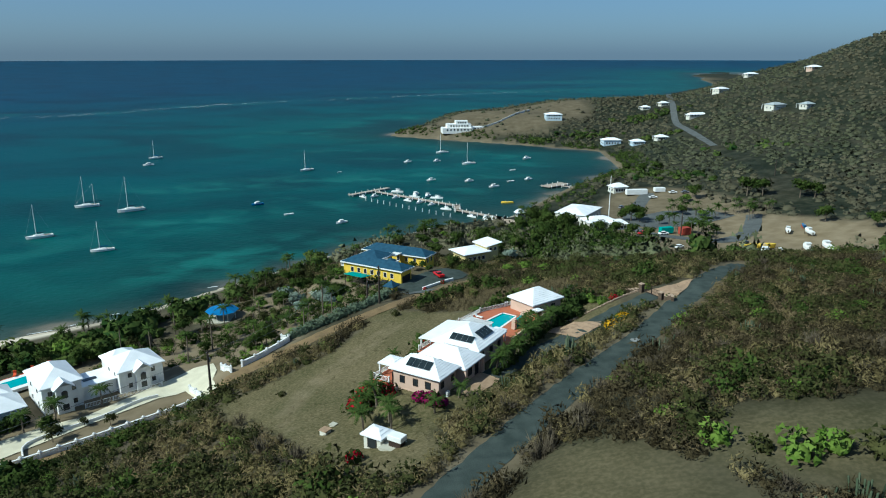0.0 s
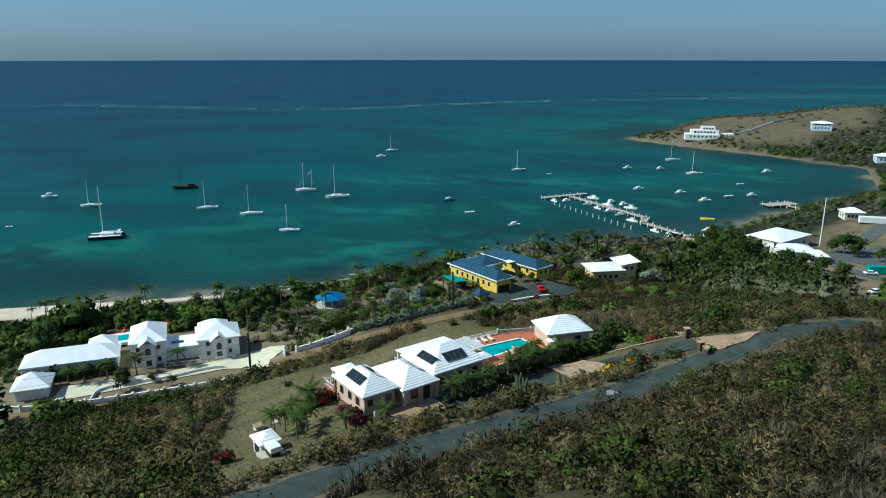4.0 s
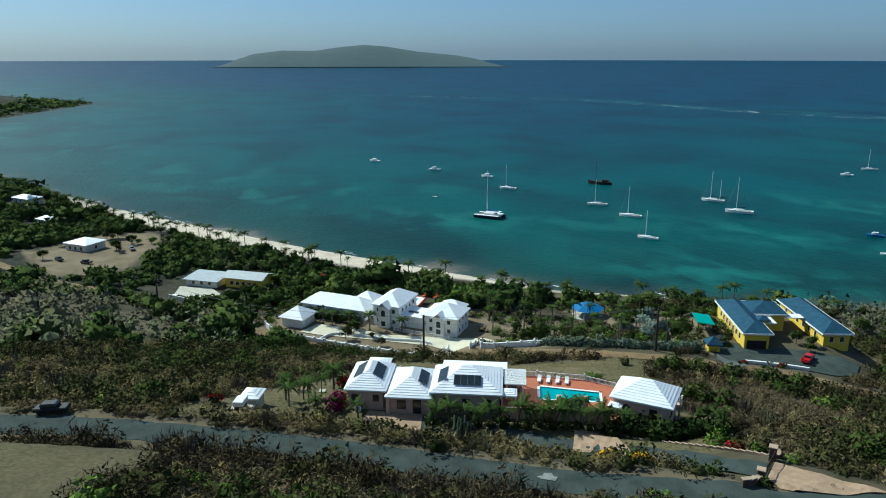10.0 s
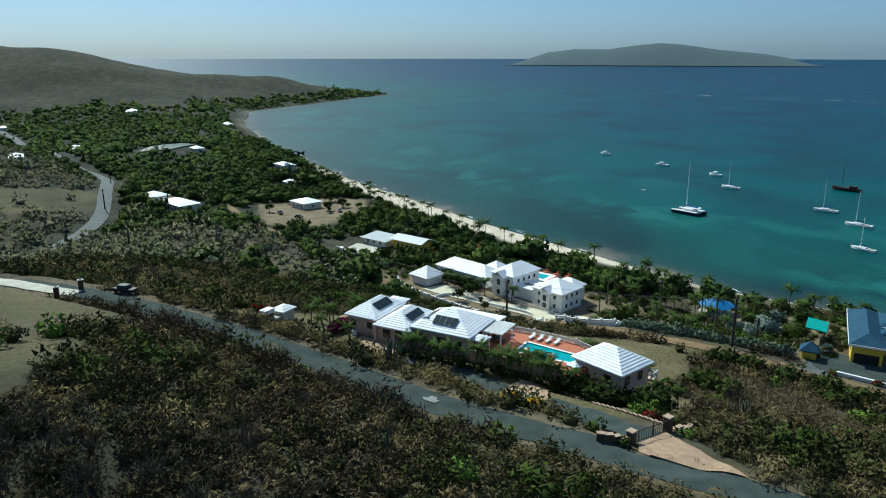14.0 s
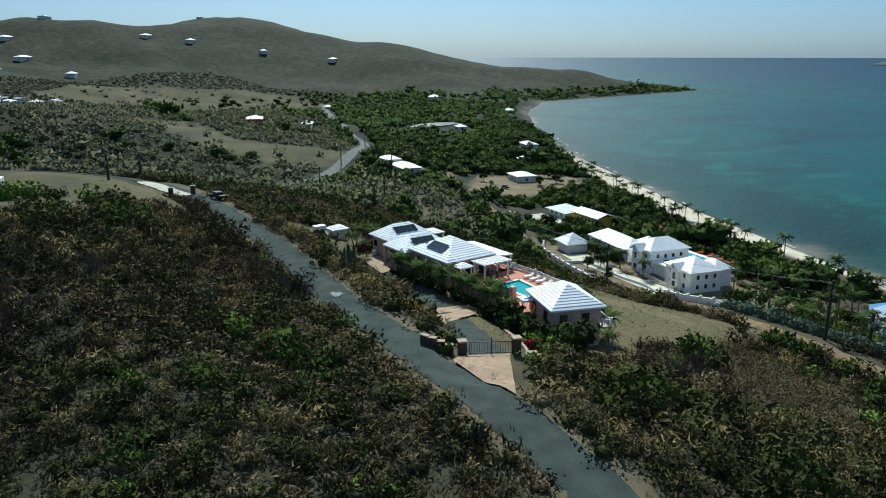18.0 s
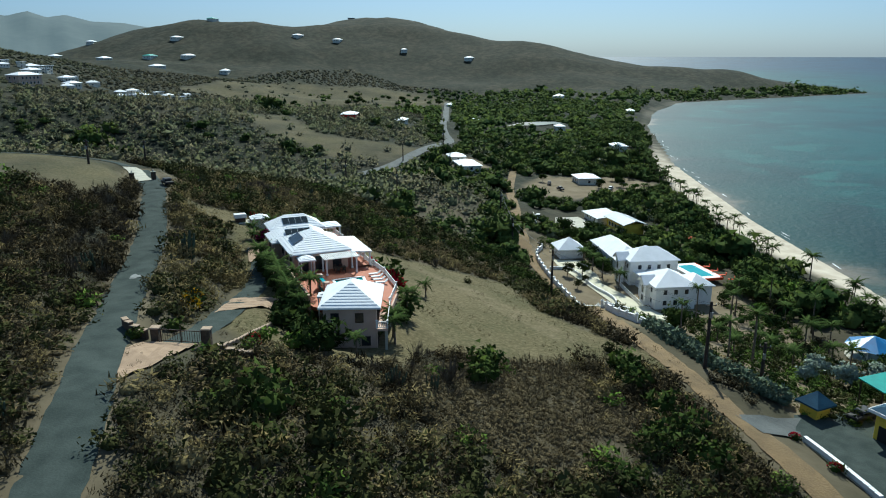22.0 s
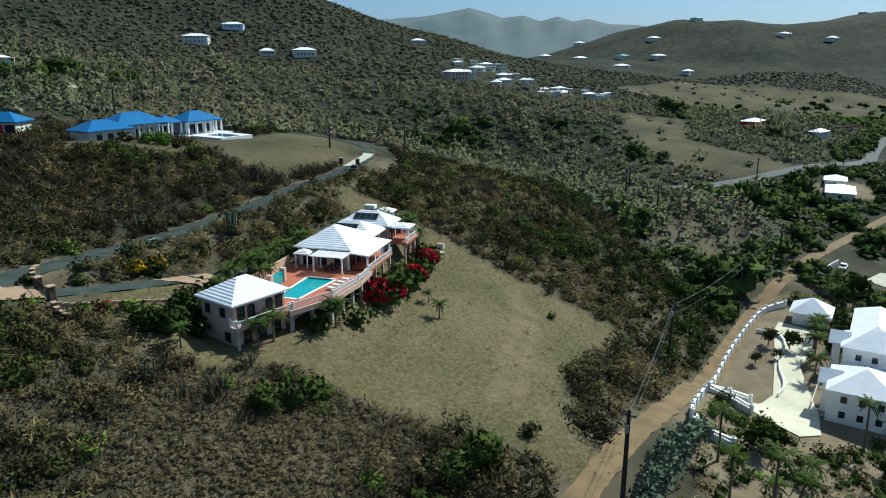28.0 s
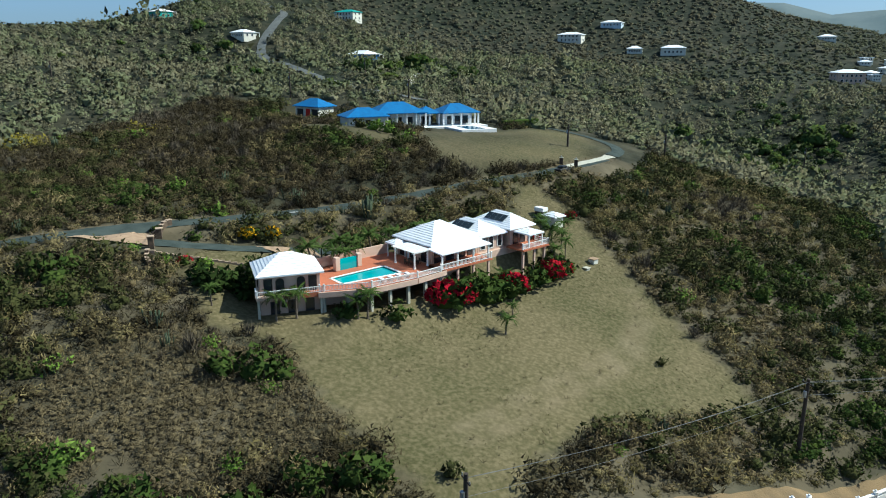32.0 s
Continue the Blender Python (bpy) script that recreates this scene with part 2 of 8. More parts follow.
def ground_material():
    m = bpy.data.materials.new("island_ground")
    m.use_nodes = True
    n, l = m.node_tree.nodes, m.node_tree.links
    b = n["Principled BSDF"]
    b.inputs["Roughness"].default_value, b.inputs["Specular IOR Level"].default_value = 0.95, 0.1
    geo = n.new("ShaderNodeNewGeometry")

    def noise_at(size, detail):
        t = n.new("ShaderNodeTexNoise")
        t.inputs["Scale"].default_value, t.inputs["Detail"].default_value = 1.0 / size, detail
        l.new(geo.outputs["Position"], t.inputs["Vector"])
        return t.outputs[0]

    def ramp(src, stops):
        r = n.new("ShaderNodeValToRGB")
        while len(r.color_ramp.elements) < len(stops):
            r.color_ramp.elements.new(0.5)
        for e, (p, c) in zip(r.color_ramp.elements, stops):
            e.position, e.color = p, (*c, 1)
        l.new(src, r.inputs[0])
        return r.outputs[0]

    def mix(f, a, bb):
        x = n.new("ShaderNodeMix")
        x.data_type = "RGBA"
        l.new(f, x.inputs[0])
        l.new(a, x.inputs[6])
        l.new(bb, x.inputs[7])
        return x.outputs[2]

    cover = n.new("ShaderNodeVertexColor")
    cover.layer_name = "cover"
    sep = n.new("ShaderNodeSeparateColor")
    l.new(cover.outputs[0], sep.inputs[0])
    scrub = ramp(noise_at(38, 8), [(0.36, (0.014, 0.023, 0.016)), (0.5, (0.030, 0.035, 0.024)), (0.62, (0.052, 0.049, 0.034))])
    speck = ramp(noise_at(2.6, 6), [(0.38, (0.014, 0.018, 0.011)), (0.62, (0.052, 0.048, 0.032))])
    tuft = ramp(noise_at(9, 4), [(0.40, (0.55, 0.60, 0.52)), (0.60, (1.15, 1.12, 1.06))])
    tint_ = n.new("ShaderNodeMix")
    tint_.data_type, tint_.blend_type = "RGBA", "MULTIPLY"
    tint_.inputs[0].default_value = 1.0
    half = n.new("ShaderNodeValue")
    half.outputs[0].default_value = 0.45
    scrub = mix(half.outputs[0], scrub, speck)
    l.new(scrub, tint_.inputs[6])
    l.new(tuft, tint_.inputs[7])
    scrub = tint_.outputs[2]
    grass = mix(half.outputs[0], ramp(noise_at(16, 6), [(0.38, (0.080, 0.074, 0.032)), (0.62, (0.142, 0.114, 0.060))]),
                ramp(noise_at(0.55, 8), [(0.36, (0.042, 0.043, 0.016)), (0.5, (0.098, 0.084, 0.042)), (0.64, (0.180, 0.148, 0.084))]))
    sand = ramp(noise_at(5, 5), [(0.3, (0.44, 0.37, 0.28)), (0.7, (0.60, 0.53, 0.42))])
    soil = ramp(noise_at(6, 7), [(0.3, (0.17, 0.13, 0.078)), (0.7, (0.27, 0.215, 0.14))])
    col = mix(sep.outputs[0], scrub, grass)
    col = mix(sep.outputs[2], col, soil)
    col = mix(sep.outputs[1], col, sand)
    l.new(col, b.inputs["Base Color"])
    bp = n.new("ShaderNodeBump")
    bp.inputs["Strength"].default_value, bp.inputs["Distance"].default_value = 0.4, 0.3
    l.new(noise_at(1.5, 6), bp.inputs["Height"])
    wide = n.new("ShaderNodeBump")
    wide.inputs["Strength"].default_value, wide.inputs["Distance"].default_value = 0.18, 1.6
    l.new(noise_at(10, 5), wide.inputs["Height"])
    l.new(wide.outputs[0], bp.inputs["Normal"])
    l.new(bp.outputs[0], b.inputs["Normal"])
    return m


def sea_material():
    m = bpy.data.materials.new("sea_water")
    m.use_nodes = True
    n, l = m.node_tree.nodes, m.node_tree.links
    b = n["Principled BSDF"]
    b.inputs["Roughness"].default_value, b.inputs["IOR"].default_value = 0.45, 1.33
    b.inputs["Specular IOR Level"].default_value = 0.18
    geo = n.new("ShaderNodeNewGeometry")
    off = n.new("ShaderNodeAttribute")
    off.attribute_name = "offshore"

    def noise_at(size, detail, vec=None, dist=0.0):
        t = n.new("ShaderNodeTexNoise")
        t.inputs["Scale"].default_value, t.inputs["Detail"].default_value, t.inputs["Distortion"].default_value = 1.0 / size, detail, dist
        l.new(vec or geo.outputs["Position"], t.inputs["Vector"])
        return t.outputs[0]

    def ramp(src, stops):
        r = n.new("ShaderNodeValToRGB")
        while len(r.color_ramp.elements) < len(stops):
            r.color_ramp.elements.new(0.5)
        for e, (p, c) in zip(r.color_ramp.elements, stops):
            e.position, e.color = p, (*c, 1)
        l.new(src, r.inputs[0])
        return r.outputs[0]

    def math_node(op, a, v, c=None):
        x = n.new("ShaderNodeMath")
        x.operation = op
        x.use_clamp = op == "MULTIPLY_ADD"
        l.new(a, x.inputs[0])
        if isinstance(v, float):
            x.inputs[1].default_value = v
        else:
            l.new(v, x.inputs[1])
        if c is not None:
            x.inputs[2].default_value = c
        return x.outputs[0]

    wob = math_node("MULTIPLY", noise_at(45, 5), 0.05)
    dist = math_node("ADD", math_node("MULTIPLY", off.outputs["Fac"], 1.0 / 1200.0), wob)
    depth = ramp(dist, [(0.022, (0.18, 0.155, 0.12)), (0.028, (0.022, 0.052, 0.044)), (0.040, (0.006, 0.044, 0.039)), (0.10, (0.002, 0.062, 0.060)),
                        (0.24, (0.001, 0.054, 0.062)), (0.45, (0.0005, 0.041, 0.062)), (0.80, (0.0005, 0.034, 0.067))])
    mp = n.new("ShaderNodeMapping")
    mp.inputs["Rotation"].default_value[2] = radians(28)
    mp.inputs["Scale"].default_value = (0.75, 1.0, 1.0)
    l.new(geo.outputs["Position"], mp.inputs["Vector"])
    patch = ramp(noise_at(30, 9, mp.outputs[0], 0.4), [(0.54, (0, 0, 0)), (0.64, (0.8, 0.8, 0.8)), (0.75, (1, 1, 1))])
    band = ramp(math_node("MULTIPLY", off.outputs["Fac"], 1.0 / 1200.0), [(0.02, (0, 0, 0)), (0.05, (0.75, 0.75, 0.75)), (0.16, (0.13, 0.13, 0.13)), (0.30, (0, 0, 0))])
    sh = n.new("ShaderNodeAttribute")
    sh.attribute_name = "shoal"
    ragged = math_node("MULTIPLY", sh.outputs["Fac"], ramp(noise_at(17, 9, mp.outputs[0], 0.3), [(0.44, (0.03, 0.03, 0.03)), (0.60, (1, 1, 1))]))
    f = math_node("MAXIMUM", math_node("MULTIPLY", patch, band), ragged)
    x = n.new("ShaderNodeMix")
    x.data_type = "RGBA"
    weed = ramp(noise_at(85, 6, mp.outputs[0], 0.5), [(0.38, (0.55, 0.62, 0.66)), (0.58, (1.08, 1.05, 1.03))])
    dk = n.new("ShaderNodeMix")
    dk.data_type, dk.blend_type = "RGBA", "MULTIPLY"
    dk.inputs[0].default_value = 1.0
    l.new(depth, dk.inputs[6])
    l.new(weed, dk.inputs[7])
    l.new(f, x.inputs[0])
    l.new(dk.outputs[2], x.inputs[6])
    x.inputs[7].default_value = (0.016, 0.115, 0.098, 1)
    l.new(x.outputs[2], b.inputs["Base Color"])
    bp = n.new("ShaderNodeBump")
    bp.inputs["Strength"].default_value, bp.inputs["Distance"].default_value = 0.55, 0.5
    l.new(math_node("ADD", noise_at(2.2, 5, mp.outputs[0]), noise_at(11, 3, mp.outputs[0])), bp.inputs["Height"])
    l.new(bp.outputs[0], b.inputs["Normal"])
    return m


def haze_glow(m, colour):
    """Gives far land a faint glow that stands in for the haze before it."""
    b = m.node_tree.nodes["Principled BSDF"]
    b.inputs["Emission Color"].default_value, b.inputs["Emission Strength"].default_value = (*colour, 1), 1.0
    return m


M_WIRE = material("bare_wire", (0.13, 0.13, 0.125), (0.09, 0.09, 0.09), 0.5, 1.0)
M_GROUND, M_SEA = ground_material(), sea_material()

# ---- helpers ----
def part(name, bm, mat, parent=None, label=""):
    me = bpy.data.meshes.new(name)
    bm.to_mesh(me)
    bm.free()
    me.materials.append(mat)
    ob = new(name, me)
    ob.parent = parent
    if label:
        ob["label"] = label
    return ob


def share(name, me, parent, m):
    ob = new(name, me)
    ob.parent, ob.matrix_local = parent, m
    return ob


def thing(name, x, y, z, rot, label, category, group="", kind=""):
    ob = new(name)
    ob.empty_display_size = 0.3
    ob.matrix_world = pose(x, y, z, 0, 0, rot)
    return tagged(ob, label, category, group, kind)


def box(bm, x, y, z, sx, sy, sz, rz=0.0, bevel=0.0, rx=0.0, ry=0.0):
    """A box whose base centre is at x, y, z."""
    m = pose(x, y, z, rx, ry, rz) @ Matrix.Translation((0, 0, sz / 2)) @ Matrix.Diagonal((sx, sy, sz, 1))
    r = bmesh.ops.create_cube(bm, size=1.0, matrix=m)
    if bevel:
        es = list({e for v in r["verts"] for e in v.link_edges})
        bmesh.ops.bevel(bm, geom=es, offset=bevel, segments=1, affect="EDGES")
    return bm


def tube(bm, x, y, z, r1, r2, h, seg=8, rx=0.0, ry=0.0, rz=0.0):
    m = pose(x, y, z, rx, ry, rz) @ Matrix.Translation((0, 0, h / 2))
    bmesh.ops.create_cone(bm, cap_ends=True, segments=seg, radius1=r1, radius2=r2, depth=h, matrix=m)
    return bm


def boxes(*args):
    bm = bmesh.new()
    for a in args:
        box(bm, *a)
    return bm


def bulk(name, verts, faces, mat, label="", kind="stuff", parent=None, smooth=False):
    """One mesh from arrays: verts (n, 3), faces (k, 3 or 4)."""
    verts, faces = np.asarray(verts, np.float32), np.asarray(faces, np.int32)
    me = bpy.data.meshes.new(name)
    me.vertices.add(len(verts))
    me.vertices.foreach_set("co", verts.ravel())
    w = faces.shape[1]
    me.loops.add(faces.size)
    me.loops.foreach_set("vertex_index", faces.ravel())
    me.polygons.add(len(faces))
    me.polygons.foreach_set("loop_start", np.arange(0, faces.size, w, dtype=np.int32))
    me.polygons.foreach_set("use_smooth", np.full(len(faces), smooth))
    me.update(calc_edges=True)
    me.materials.append(mat)
    ob = new(name, me)
    ob.parent = parent
    return tagged(ob, label, kind=kind) if parent is None else ob


# ---- the lie of the land ----
# hills and hollows: centre, radius, height
KNOLLS = [
    (50, 75, 28, 13.4), (50, 150, 28, 6.9), (-75, 125, 28, -3.6), (100, 75, 28, -1.0), (75, 250, 28, -3.0),
    (-25, 150, 28, 0.1), (25, 225, 28, -6.6), (125, 275, 28, -6.7), (0, 75, 28, 2.9), (-125, 50, 28, 5.5),
    (50, 200, 28, 4.2), (75, 0, 28, 5.3), (-75, 175, 28, -3.9), (50, 50, 28, -4.6),
]
SLOPES = [
    (-16, 16, 45, 7.5), (-52, 232, 45, -6.2), (-88, -56, 45, -10.8), (236, -92, 45, -16.2), (-52, -128, 45, -15.9),
    (-124, -164, 45, 7.9), (200, 340, 45, -4.3), (128, -92, 45, 3.4), (80, 340, 75, -14.3), (-160, 100, 75, -13.6),
    (200, 220, 75, -6.0), (-280, -20, 75, -6.0), (80, -440, 75, -22.4), (320, 160, 75, -8.9), (200, 760, 75, -12.3),
    (140, -320, 75, -21.7), (320, -260, 75, 17.2), (-280, -200, 75, 10.6), (80, 640, 75, -11.5),
]
RANGES = [
    (272, 532, 130, -16.7), (64, -300, 130, -6.4), (-144, -300, 130, 2.8), (-248, -612, 130, 7.1), (480, 740, 130, 33.5),
    (64, 844, 130, 14.0), (512, 796, 220, 67.7), (160, -612, 220, 135.7), (688, 444, 220, 61.5), (-544, -436, 220, -27.4),
    (688, 92, 220, 16.1), (-619, -1020, 110, 40.0), (-670, -952, 110, 20.0), (-714, -833, 110, 31.5), (-803, -797, 110, 7.4),
    (-985, -857, 110, 39.4), (-994, -727, 110, 30.8), (-1011, -554, 110, 7.6), (-1036, -456, 110, 36.4), (-1197, -205, 110, 34.8),
    (428, -141, 110, 20.6),
]
UPLANDS = [
    (393, -182, 110, -27.9), (356, -218, 110, 8.6), (-1300, -1200, 240, -7.9), (-1300, -940, 240, 8.2), (-1300, 100, 240, -20.8),
    (-1040, -1200, 240, 6.7), (-1040, -940, 240, 29.7), (-1040, -680, 240, 28.2), (-780, -1200, 240, 8.0), (-780, -160, 240, 9.2),
    (-780, 100, 240, 14.1), (-520, -1200, 240, 13.6), (-520, -940, 240, -12.3), (-520, -680, 240, 28.9), (-520, -420, 240, 6.3),
    (-520, -160, 240, -7.3), (-520, 360, 240, -7.0), (-260, -1200, 240, 13.4), (-260, -940, 240, 8.6), (-260, -680, 240, 13.2),
    (-260, -420, 240, -7.8),
]
RIDGES = [
    (20, 34, 20, 3.4),
    (-20, 204, 26, 2.7), (-40, 166, 16, 1.1),
    (-260, -160, 240, 9.2), (0, -1200, 240, 9.6), (0, 360, 240, 5.7), (260, -1200, 240, 10.8), (260, -420, 240, 14.1),
    (260, -160, 240, 16.7), (520, -1200, 240, 5.7), (520, -680, 240, 17.7), (520, -420, 240, -9.0), (520, -160, 240, 18.5),
    (520, 100, 240, 21.8), (520, 360, 240, 4.2), (780, -420, 240, -26.9), (780, -160, 240, -20.6), (528, -164, 380, 26.1),
    (-688, -1076, 380, 14.3),
]
COAST = np.array([(-2400, -700), (-1500, -150), (-1264, 5), (-1150, -40), (-850, -150), (-680, -110), (-530, -52), (-330, 52), (-205, 135), (-146, 180),
                  (-113, 205), (-88, 243), (-60, 283), (-24, 332), (14, 357), (52, 440), (98, 518), (98, 618), (22, 666), (-98, 728), (-55, 890), (214, 1150),
                  (600, 1900), (854, 3227)], float)
ROAD = [(-16, 40), (-12, 52), (-6, 66), (3.5, 82), (12, 97), (20.5, 110), (29, 121.3), (36.7, 133.4), (42.9, 142.2), (47.9, 150.5), (52.7, 157.5), (56.4, 162.7), (60.6, 168.1), (65.4, 174.0)]
TRACK = [(4, 211), (-3.5, 203), (-9.8, 195.3), (-15.5, 187.8), (-21, 181), (-27, 174.5), (-34, 167), (-42.5, 159), (-55.5, 146.5), (-75, 126), (-97, 104), (-123, 83), (-150, 64), (-183, 39), (-230, 10)]
DRIVE = [(40.5, 146.5), (35, 144.5), (27.5, 139), (20, 132), (12, 125.5), (6, 119), (0.5, 111.5), (-2.5, 106)]
LAWN = [(16, 158), (7, 155), (-4, 163), (-13, 166.5), (-20, 171), (-25, 177), (-31, 171), (-29, 160), (-34, 147), (-44, 137), (-55, 128), (-46, 117), (-38, 108), (-30, 98),
        (-24, 90), (-16, 80), (-8, 75), (-4, 80), (-7, 92), (-1, 100), (3, 110), (14, 124), (22, 134), (30, 143), (27, 150)]


def along(line, step):
    p = np.array(line, float)
    for _ in range(3):
        q = np.empty((2 * len(p) - 2, 2))
        q[0::2], q[1::2] = p[:-1] * 0.75 + p[1:] * 0.25, p[:-1] * 0.25 + p[1:] * 0.75
        p = np.vstack([p[:1], q, p[-1:]])
    s = np.concatenate([[0], np.cumsum(np.linalg.norm(np.diff(p, axis=0), axis=1))])
    t = np.arange(0, s[-1], step)
    return np.stack([np.interp(t, s, p[:, 0]), np.interp(t, s, p[:, 1])], 1)


def inside(px, py, poly):
    res = np.zeros(np.shape(px), bool)
    j = len(poly) - 1
    for i in range(len(poly)):
        (xi, yi), (xj, yj) = poly[i], poly[j]
        res ^= ((yi > py) != (yj > py)) & (px < (xj - xi) * (py - yi) / (yj - yi + 1e-12) + xi)
        j = i
    return res


def to_line(px, py, line):
    """Distance to a line of points, and the nearest point's number."""
    best, idx = np.full(np.shape(px), 1e9), np.zeros(np.shape(px), int)
    for k, (a, b) in enumerate(line):
        d = np.hypot(px - a, py - b)
        m = d < best
        best, idx = np.where(m, d, best), np.where(m, k, idx)
    return best, idx


def inland(px, py):
    """Metres from the waterline, more than 0 on land."""
    best = np.full(np.shape(px), 1e9)
    for a, b in zip(COAST[:-1], COAST[1:]):
        d = b - a
        t = np.clip(((px - a[0]) * d[0] + (py - a[1]) * d[1]) / (d @ d), 0, 1)
        best = np.minimum(best, np.hypot(px - a[0] - t * d[0], py - a[1] - t * d[1]))
    land = inside(px, py, [*map(tuple, COAST), (6000, 3227), (6000, -6000), (-2400, -6000)])
    return np.where(land, best, -best)


def rough_ground(px, py):
    px, py = np.asarray(px, float), np.asarray(py, float)
    d = inland(px, py)
    g = np.full(px.shape, 2.0)
    for x, y, r, h in KNOLLS + SLOPES + RANGES + UPLANDS + RIDGES:
        g = g + h * np.exp(-((px - x) ** 2 + (py - y) ** 2) / (2 * r * r))
    ripple = np.sin(px * 0.031 + 1.3 * np.sin(py * 0.017)) * np.sin(py * 0.027 + np.sin(px * 0.013))
    g = g + ripple * np.clip((np.hypot(px - 20, py - 120) - 150) / 300, 0, 1) * 4
    return np.where(d > 0, (1 - np.exp(-np.maximum(d, 0) / (18.0 + 45.0 * np.clip((-px - 600) / 200, 0, 1)))) * np.maximum(g, 1.5), np.maximum(d * 0.06, -4.0))


def bed(line, step=1.2):
    p = along(line, step)
    z = rough_ground(p[:, 0], p[:, 1])
    for _ in range(60):
        z[1:-1] = (z[:-2] + 2 * z[1:-1] + z[2:]) / 4
    return p, z


BEDS = [(bed(ROAD), 4.2, 4.0), (bed(TRACK), 3.6, 3.5), (bed(DRIVE), 3.2, 3.0)]
# level places: x, y, half sizes, turn, height, fade
PADS = []


def pad(x, y, hx, hy, rot, z=None, fade=4.0):
    z = float(rough_ground(x, y)) if z is None else z
    PADS.append((x, y, hx, hy, radians(rot), z, fade))
    return z


def ground(px, py):
    px, py = np.asarray(px, float), np.asarray(py, float)
    g = rough_ground(px, py)
    for (p, z), half, fade in BEDS:
        lo, hi = p.min(0) - 12, p.max(0) + 12
        m = (px > lo[0]) & (px < hi[0]) & (py > lo[1]) & (py < hi[1])
        if m.any():
            d, k = to_line(px[m] if px.ndim else px, py[m] if py.ndim else py, p)
            f = np.clip((half + fade - d) / fade, 0, 1)
            f = f * f * (3 - 2 * f)
            if px.ndim:
                g[m] = g[m] * (1 - f) + z[k] * f
            else:
                g = g * (1 - f) + z[k] * f
    for x, y, hx, hy, a, z, fade in PADS:
        u, v = (px - x) * math.cos(a) + (py - y) * math.sin(a), -(px - x) * math.sin(a) + (py - y) * math.cos(a)
        d = np.hypot(np.maximum(np.abs(u) - hx, 0), np.maximum(np.abs(v) - hy, 0))
        f = np.clip(1 - d / fade, 0, 1)
        g = g * (1 - f) + z * f
    return g


def gz(x, y):
    return float(ground(np.array([float(x)]), np.array([float(y)]))[0])


# the villa's own axes: s along the house, w towards the sea
VX, VY, VTURN = -6.5, 103.2, 62.5
US, UW = Vector((math.cos(radians(VTURN)), math.sin(radians(VTURN)))), Vector((-math.sin(radians(VTURN)), math.cos(radians(VTURN))))


def villa_xy(s, w):
    return VX + s * US.x + w * UW.x, VY + s * US.y + w * UW.y


pad(*villa_xy(10, 3), 12.5, 5.0, VTURN, 27.0, 5)
pad(*villa_xy(33, -1), 8, 2.0, VTURN, 27.3, 4)
pad(*villa_xy(33, 9), 11, 4.0, VTURN, 24.0, 5)
pad(11.4, 145.8, 4.4, 3.8, 41, 24.6, 4)
WHITE_Z = pad(-93, 131, 26, 15, 48, 5.0, 9)
YEL_Z = pad(-29, 213, 16, 13, -27, 13.9, 8)
BLUE_Z = pad(40, 34, 22, 9, 46, 39.1, 9)
pad(23.1, 32.5, 7, 7.5, 46, 38.5, 5)
pad(14.0, 25.0, 4, 12, 20, 38.0, 8)
GARAGE_Z = pad(81, 21.5, 8, 6, -15, 39.7, 6)


def land_axis(parts):
    out = []
    for a, b, step in parts:
        out.extend(np.arange(a, b, step))
    return np.array(out)


gx = land_axis([(-2700, -1500, 100), (-1500, -700, 32), (-700, -300, 14), (-300, -170, 7), (-170, 150, 2.0), (150, 300, 6), (300, 700, 20), (700, 2600, 100), (2600, 2601, 1)])
gy = land_axis([(-3300, -1500, 75), (-1500, -700, 26), (-700, -300, 14), (-300, 0, 6), (0, 260, 2.0), (260, 460, 4), (460, 900, 11), (900, 3400, 100), (3400, 3401, 1)])
GX, GY = np.meshgrid(gx, gy)
GZ = ground(GX.ravel(), GY.ravel()).reshape(GX.shape)
nx, ny = len(gx), len(gy)
ids = np.arange(nx * ny).reshape(ny, nx)
quads = np.stack([ids[:-1, :-1], ids[:-1, 1:], ids[1:, 1:], ids[1:, :-1]], -1).reshape(-1, 4)
land = bulk("ground", np.stack([GX.ravel(), GY.ravel(), GZ.ravel()], 1), quads, M_GROUND, "dry scrub-covered island ground with mown grass and a sandy shore", "structure", smooth=True)
D_IN = inland(GX.ravel(), GY.ravel())
cover = np.zeros((nx * ny, 4), np.float32)
cover[:, 3] = 1
fx, fy = GX.ravel(), GY.ravel()


def soft_poly(poly, soft=2.0):
    m = np.zeros(len(fx), np.float32)
    near = (fx > min(p[0] for p in poly) - 9) & (fx < max(p[0] for p in poly) + 9) & (fy > min(p[1] for p in poly) - 9) & (fy < max(p[1] for p in poly) + 9)
    idx = np.where(near)[0]
    line = along([*poly, poly[0]], 1.5)
    d, _ = to_line(fx[idx], fy[idx], line)
    m[idx] = np.clip(0.5 + np.where(inside(fx[idx], fy[idx], poly), d, -d) / soft, 0, 1)
    return m


